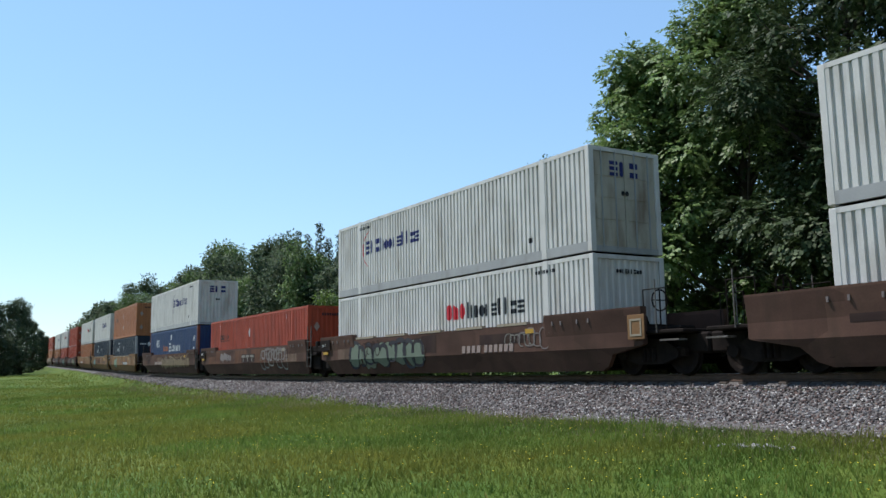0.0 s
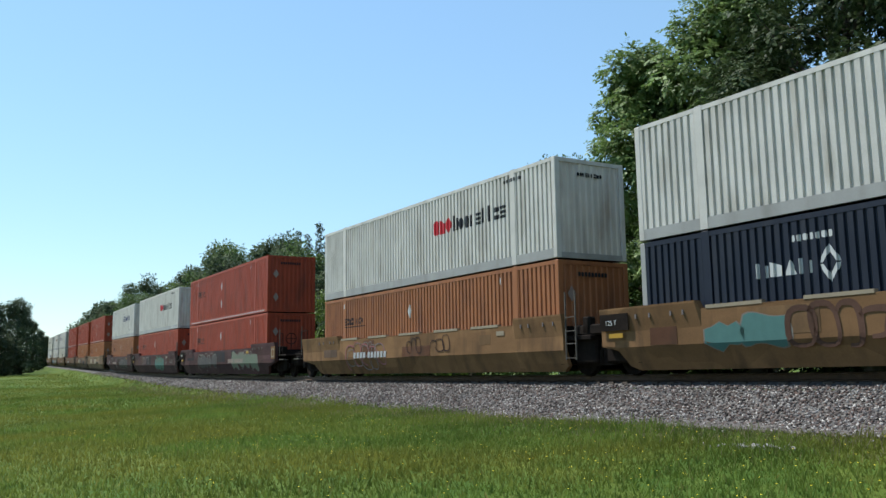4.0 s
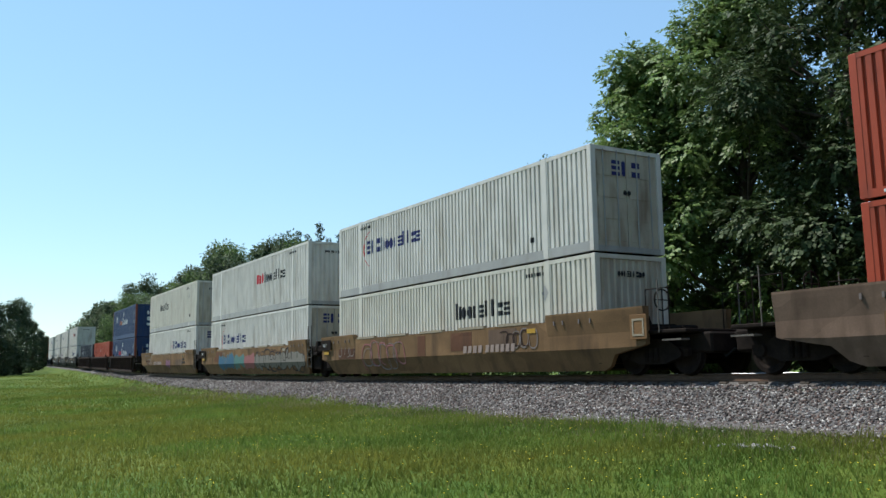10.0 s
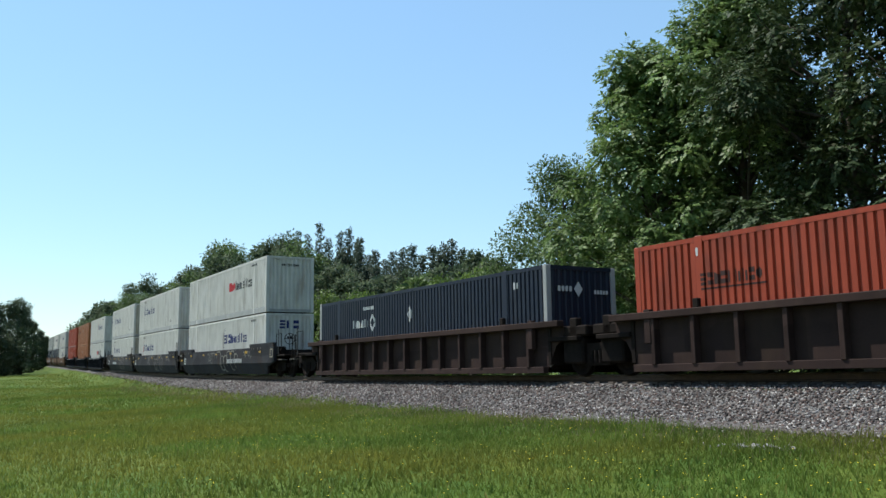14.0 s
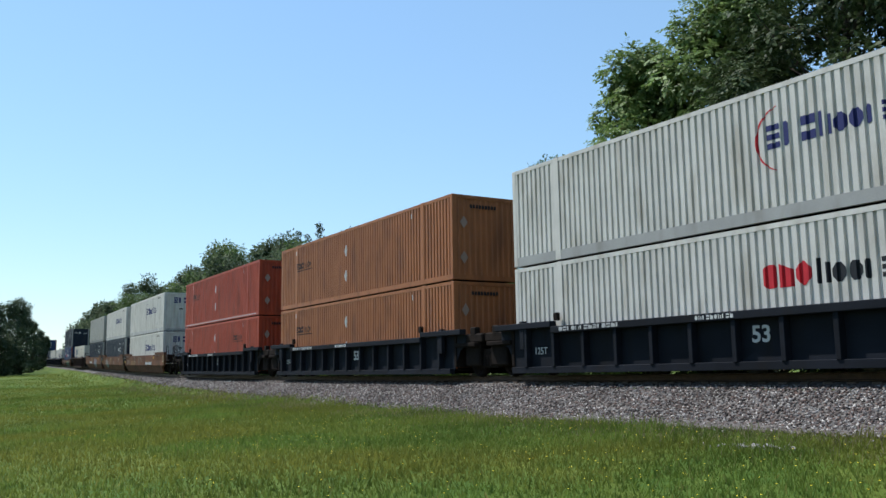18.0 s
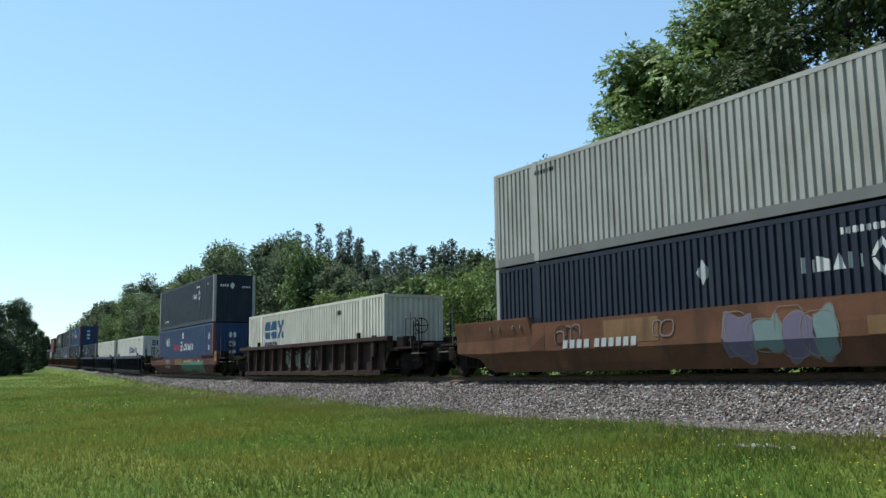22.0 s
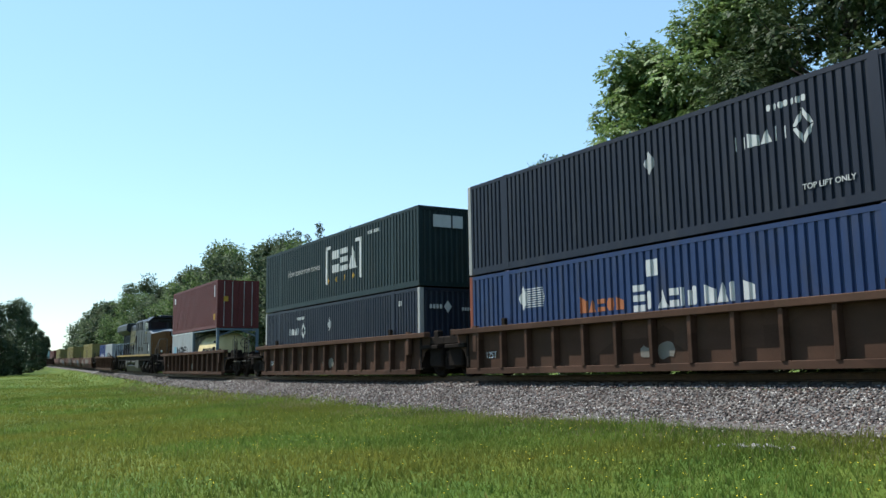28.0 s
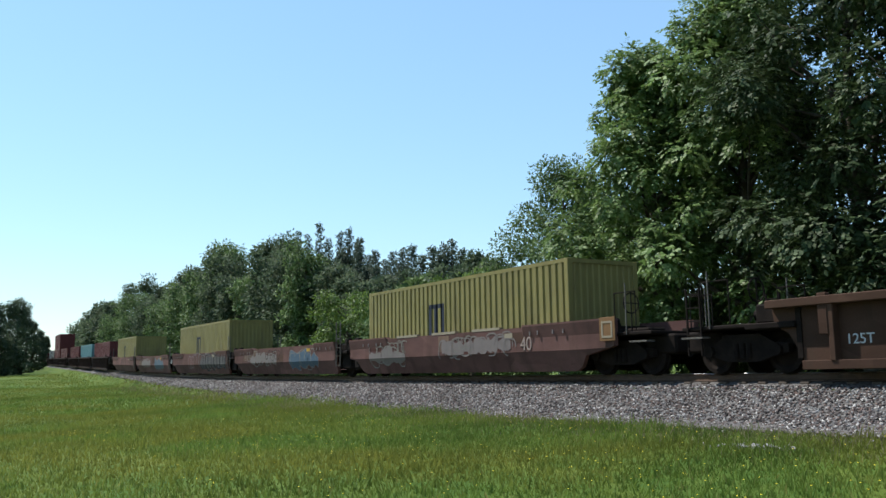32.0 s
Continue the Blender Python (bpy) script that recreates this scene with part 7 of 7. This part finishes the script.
# station, away, height, spread, bare trunk, leaves, leaf size, seed, leaves' material, shape, label
NEAR = "tall broad-leaved tree with a drooping green crown"
DARKT = "tall dark tree in the wood behind the track"
SHRUB = "dense green shrub at the foot of the wood"
POPLAR = "slender upright poplar with an open crown"
ROUND = "rounded broad-leaved tree in the far wood"
FOREST = [
    (-25.6, 9.5, 14.4, 3.6, 2.0, 62000, 0.23, 1, LEAF_A, "round", NEAR),
    (-22.0, 11.0, 17.2, 4.0, 2.5, 60000, 0.23, 2, LEAF_A, "round", NEAR),
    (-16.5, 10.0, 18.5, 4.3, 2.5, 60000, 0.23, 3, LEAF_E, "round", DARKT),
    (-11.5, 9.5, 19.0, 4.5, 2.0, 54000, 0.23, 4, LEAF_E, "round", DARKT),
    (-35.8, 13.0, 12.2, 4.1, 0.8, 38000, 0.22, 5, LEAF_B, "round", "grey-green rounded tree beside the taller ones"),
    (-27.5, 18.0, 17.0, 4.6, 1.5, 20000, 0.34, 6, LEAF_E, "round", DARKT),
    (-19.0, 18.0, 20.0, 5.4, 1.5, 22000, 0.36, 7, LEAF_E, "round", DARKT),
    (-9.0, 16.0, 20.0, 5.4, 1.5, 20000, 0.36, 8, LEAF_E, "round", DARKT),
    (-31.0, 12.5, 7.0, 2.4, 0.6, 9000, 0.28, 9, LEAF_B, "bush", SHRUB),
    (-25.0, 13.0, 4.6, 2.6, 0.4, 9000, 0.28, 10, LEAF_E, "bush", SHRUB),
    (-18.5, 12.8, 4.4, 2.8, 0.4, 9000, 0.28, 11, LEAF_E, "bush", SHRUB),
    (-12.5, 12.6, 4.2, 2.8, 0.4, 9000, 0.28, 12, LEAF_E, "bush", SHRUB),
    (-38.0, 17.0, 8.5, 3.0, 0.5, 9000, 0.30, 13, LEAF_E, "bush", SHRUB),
    (-55.0, 8.6, 6.6, 2.3, 0.4, 12000, 0.24, 14, LEAF_C, "bush", "bright green bushy tree beside the track"),
    (-50.0, 9.5, 4.6, 2.2, 0.4, 10000, 0.26, 15, LEAF_B, "bush", "bright green bushy tree beside the track"),
    (-46.5, 13.5, 7.6, 2.6, 0.5, 10000, 0.28, 16, LEAF_C, "bush", "bright green bushy tree beside the track"),
    (-283.0, 19.0, 18.4, 9, 1.0, 10500, 0.84, 35, LEAF_D, "round", ROUND),
    (-318.0, 20.0, 19.6, 10.5, 1.0, 10500, 0.95, 34, LEAF_D, "round", ROUND),
    (-356.0, 22.0, 15.0, 10.5, 1.0, 9000, 1.01, 35, LEAF_D, "round", ROUND),
    (-395.0, 22.0, 12.0, 10.5, 1.0, 9000, 1.01, 34, LEAF_D, "round", ROUND),
    # Next seven stand unseen right of view, added to hold back low sky light.
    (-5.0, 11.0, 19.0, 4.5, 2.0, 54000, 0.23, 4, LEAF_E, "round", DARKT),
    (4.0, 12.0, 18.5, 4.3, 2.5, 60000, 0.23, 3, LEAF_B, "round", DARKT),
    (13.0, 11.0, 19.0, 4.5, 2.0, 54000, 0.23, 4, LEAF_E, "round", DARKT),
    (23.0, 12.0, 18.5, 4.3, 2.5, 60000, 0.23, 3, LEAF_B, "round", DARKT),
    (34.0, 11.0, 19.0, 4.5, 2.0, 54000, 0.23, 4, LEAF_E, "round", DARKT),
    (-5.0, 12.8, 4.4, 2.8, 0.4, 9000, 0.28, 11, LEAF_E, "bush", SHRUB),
    (3.0, 12.8, 4.2, 2.8, 0.4, 9000, 0.28, 12, LEAF_E, "bush", SHRUB),
    (-33.0, 13.5, 10.5, 3.0, 0.8, 14000, 0.26, 39, LEAF_B, "round", NEAR),
    (-392.5, 24, 22.2, 6.6, 0.6, 7500, 0.47, 35, LEAF_D, "round", ROUND),
    (-348, 24, 21.1, 6, 0.6, 7500, 0.47, 31, LEAF_D, "round", ROUND),
    (-311, 24, 20.4, 5.4, 0.6, 7500, 0.47, 33, LEAF_D, "round", ROUND),
    (-279, 24, 25, 4.8, 0.6, 7500, 0.47, 31, LEAF_D, "round", ROUND),
    (-248.5, 24, 23.9, 4.3, 0.6, 7500, 0.47, 33, LEAF_D, "round", ROUND),
    (-227, 24, 20.6, 4.1, 0.6, 7500, 0.47, 31, LEAF_D, "round", ROUND),
    (-207.5, 24, 19.5, 3.8, 0.6, 7500, 0.47, 31, LEAF_D, "round", ROUND),
    (-195.5, 24, 20.8, 3.4, 0.6, 7500, 0.47, 33, LEAF_D, "round", ROUND),
    (-185, 24, 20.9, 3.3, 0.6, 7500, 0.47, 35, LEAF_D, "round", ROUND),
    (-173.5, 24, 19, 3.2, 0.6, 7500, 0.47, 31, LEAF_D, "round", ROUND),
    (-143, 21, 21, 3, 0.6, 9750, 0.4, 28, LEAF_B, "round", ROUND),
    (-150.5, 21, 21.1, 3.2, 0.6, 9750, 0.4, 29, LEAF_B, "round", ROUND),
    (-136.5, 21, 19, 2.8, 0.6, 9750, 0.4, 29, LEAF_B, "round", ROUND),
    (-128.5, 23, 18.6, 2.5, 0.6, 9000, 0.38, 53, LEAF_D, "round", ROUND),
    (-122, 23, 18.7, 2.4, 0.6, 9000, 0.38, 53, LEAF_D, "round", ROUND),
    (-117, 23, 18.3, 2.4, 0.6, 9000, 0.38, 54, LEAF_D, "round", ROUND),
    (-113.5, 23, 18.1, 2.2, 0.6, 9000, 0.38, 52, LEAF_D, "round", ROUND),
    (-119.5, 26, 20.9, 1.3, 0.6, 13000, 0.22, 61, LEAF_G, "plume", POPLAR),
    (-115, 26, 19.8, 1.2, 0.6, 13000, 0.22, 64, LEAF_G, "plume", POPLAR),
    (-110, 26, 20.8, 1.2, 0.6, 13000, 0.22, 60, LEAF_G, "plume", POPLAR),
    (-106.5, 26, 18.3, 1.2, 0.6, 13000, 0.22, 62, LEAF_G, "plume", POPLAR),
    (-102, 26, 18.6, 1.2, 0.6, 13000, 0.22, 62, LEAF_G, "plume", POPLAR),
    (-99, 26, 18.7, 1.2, 0.6, 13000, 0.22, 63, LEAF_G, "plume", POPLAR),
    (-95.5, 26, 16.9, 1.2, 0.6, 13000, 0.22, 61, LEAF_G, "plume", POPLAR),
    (-92.5, 26, 14.6, 1.2, 0.6, 13000, 0.22, 60, LEAF_G, "plume", POPLAR),
    (-90.5, 26, 14.9, 1.2, 0.6, 13000, 0.22, 62, LEAF_G, "plume", POPLAR),
    (-87.5, 26, 13.4, 1.2, 0.6, 13000, 0.22, 64, LEAF_G, "plume", POPLAR),
    (-85.5, 26, 14.1, 1.2, 0.6, 13000, 0.22, 61, LEAF_G, "plume", POPLAR),
    (-83, 26, 14.2, 1.2, 0.6, 13000, 0.22, 64, LEAF_G, "plume", POPLAR),
    (-80.5, 26, 14.3, 1.2, 0.6, 13000, 0.22, 60, LEAF_G, "plume", POPLAR),
    (-78, 26, 13, 1.2, 0.6, 13000, 0.22, 60, LEAF_G, "plume", POPLAR),
    (-75.5, 26, 13.6, 1.2, 0.6, 13000, 0.22, 60, LEAF_G, "plume", POPLAR),
    (-73, 26, 13.6, 1.2, 0.6, 13000, 0.22, 63, LEAF_G, "plume", POPLAR),
    (-71.5, 26, 13.7, 1.2, 0.6, 13000, 0.22, 64, LEAF_G, "plume", POPLAR),
    (-69.5, 26, 12.7, 1.2, 0.6, 13000, 0.22, 62, LEAF_G, "plume", POPLAR),
    (-63.5, 24, 11, 1.8, 0.6, 10500, 0.3, 72, LEAF_D, "round", ROUND),
    (-61, 24, 10.3, 1.8, 0.6, 10500, 0.3, 72, LEAF_D, "round", ROUND),
    (-58.5, 24, 9.3, 1.8, 0.6, 10500, 0.3, 70, LEAF_D, "round", ROUND),
    (-56, 24, 8.3, 1.7, 0.6, 10500, 0.3, 70, LEAF_D, "round", ROUND),
    (-293.5, 17.5, 13.7, 6.6, 0.6, 8250, 0.4, 80, LEAF_B, "bush", SHRUB),
    (-251, 17.5, 13.7, 5.7, 0.6, 8250, 0.4, 82, LEAF_B, "bush", SHRUB),
    (-219, 17.5, 17.6, 4.9, 0.6, 8250, 0.4, 80, LEAF_B, "bush", SHRUB),
    (-193.5, 17.5, 14.6, 4.5, 0.6, 8250, 0.4, 82, LEAF_D, "bush", SHRUB),
    (-173, 17.5, 13.8, 4.1, 0.6, 8250, 0.4, 80, LEAF_B, "bush", SHRUB),
    (-156, 17.5, 14.9, 3.8, 0.6, 8250, 0.4, 82, LEAF_B, "bush", SHRUB),
    (-142, 17.5, 15, 3.4, 0.6, 8250, 0.4, 80, LEAF_B, "bush", SHRUB),
    (-130, 17.5, 17.4, 3.2, 0.6, 8250, 0.4, 82, LEAF_D, "bush", SHRUB),
    (-120, 17.5, 13.4, 2.8, 0.6, 8250, 0.4, 80, LEAF_D, "bush", SHRUB),
    (-111, 17.5, 12.8, 2.7, 0.6, 8250, 0.4, 82, LEAF_B, "bush", SHRUB),
    (-103, 17.5, 14.6, 2.5, 0.6, 8250, 0.4, 80, LEAF_D, "bush", SHRUB),
    (-96, 17.5, 14, 2.4, 0.6, 8250, 0.34, 82, LEAF_D, "bush", SHRUB),
    (-90, 17.5, 14.3, 2.2, 0.6, 8250, 0.34, 80, LEAF_B, "bush", SHRUB),
    (-89, 19, 12.0, 2.2, 0.6, 8250, 0.34, 82, LEAF_D, "bush", SHRUB),
    (-83.5, 19, 12.0, 2.1, 0.6, 8250, 0.34, 80, LEAF_D, "bush", SHRUB),
    (-78.5, 19, 10.0, 2.1, 0.6, 8250, 0.34, 82, LEAF_D, "bush", SHRUB),
    (-74.5, 19, 9.5, 2, 0.6, 8250, 0.34, 80, LEAF_D, "bush", SHRUB),
    (-70.5, 19, 8.7, 2, 0.6, 8250, 0.34, 82, LEAF_D, "bush", SHRUB),
    (-67, 19, 9.4, 1.8, 0.6, 8250, 0.34, 80, LEAF_D, "bush", SHRUB),
    (-64, 19, 9.0, 1.8, 0.6, 8250, 0.34, 82, LEAF_B, "bush", SHRUB),
    (-60.5, 19, 8.5, 1.7, 0.6, 8250, 0.34, 80, LEAF_B, "bush", SHRUB),
    (-58, 19, 8.9, 1.7, 0.6, 8250, 0.34, 82, LEAF_D, "bush", SHRUB),
    (-55.5, 19, 9.0, 1.7, 0.6, 8250, 0.34, 80, LEAF_D, "bush", SHRUB),
    (-53, 19, 7.7, 1.5, 0.6, 8250, 0.34, 82, LEAF_B, "bush", SHRUB),
    (-50.5, 19, 7.3, 1.5, 0.6, 8250, 0.34, 80, LEAF_B, "bush", SHRUB),
    (-48.5, 19, 6.5, 1.5, 0.6, 8250, 0.34, 82, LEAF_B, "bush", SHRUB),
    (-150, -12.1, 10.6, 1.37, 0.2, 7000, 0.24, 36, LEAF_D, "round", "dark green tree at the near edge of the line"),
    (-158, -10.3, 11.6, 1.05, 0.2, 7000, 0.24, 37, LEAF_D, "round", "dark green tree at the near edge of the line"),
    (-166, -8.9, 12.4, 0.9, 0.2, 7000, 0.24, 38, LEAF_D, "round", "dark green tree at the near edge of the line"),
    (-176, -7.6, 11.9, 1.03, 0.2, 7000, 0.24, 36, LEAF_D, "round", "dark green tree at the near edge of the line"),
    (-190, -5.8, 9.7, 0.96, 0.2, 7000, 0.24, 37, LEAF_D, "round", "dark green tree at the near edge of the line"),
    (-206, -3.9, 8.1, 1.04, 0.2, 7000, 0.24, 38, LEAF_D, "round", "dark green tree at the near edge of the line"),
    (-226, -1.7, 7.0, 0.95, 0.2, 7000, 0.24, 36, LEAF_D, "round", "dark green tree at the near edge of the line"),
    (-146, -14.6, 7.5, 2.0, 0.2, 7000, 0.24, 38, LEAF_C, "bush", "dark green tree at the near edge of the line"),
    (-152, -11.4, 6.2, 1.7, 0.2, 7000, 0.24, 36, LEAF_D, "bush", "dark green tree at the near edge of the line"),
    (-160, -9.4, 4.6, 1.2, 0.2, 7000, 0.24, 37, LEAF_D, "bush", "dark green tree at the near edge of the line"),
]
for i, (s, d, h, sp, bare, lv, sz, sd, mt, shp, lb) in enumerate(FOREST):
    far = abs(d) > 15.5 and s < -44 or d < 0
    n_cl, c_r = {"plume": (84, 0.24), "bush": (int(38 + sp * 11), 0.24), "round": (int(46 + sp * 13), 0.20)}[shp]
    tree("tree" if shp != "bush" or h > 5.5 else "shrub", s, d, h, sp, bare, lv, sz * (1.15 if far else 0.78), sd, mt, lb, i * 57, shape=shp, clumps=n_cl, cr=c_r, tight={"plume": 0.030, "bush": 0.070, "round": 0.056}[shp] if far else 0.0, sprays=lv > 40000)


def motions():
    """The train rolls past at an even pace."""
    times = [float(k) for k in range(0, 33)]
    for ob, s0, z in MOVERS:
        walk(ob, [(t, on_track(s0 + SPEED * t, z)) for t in times])


motions()
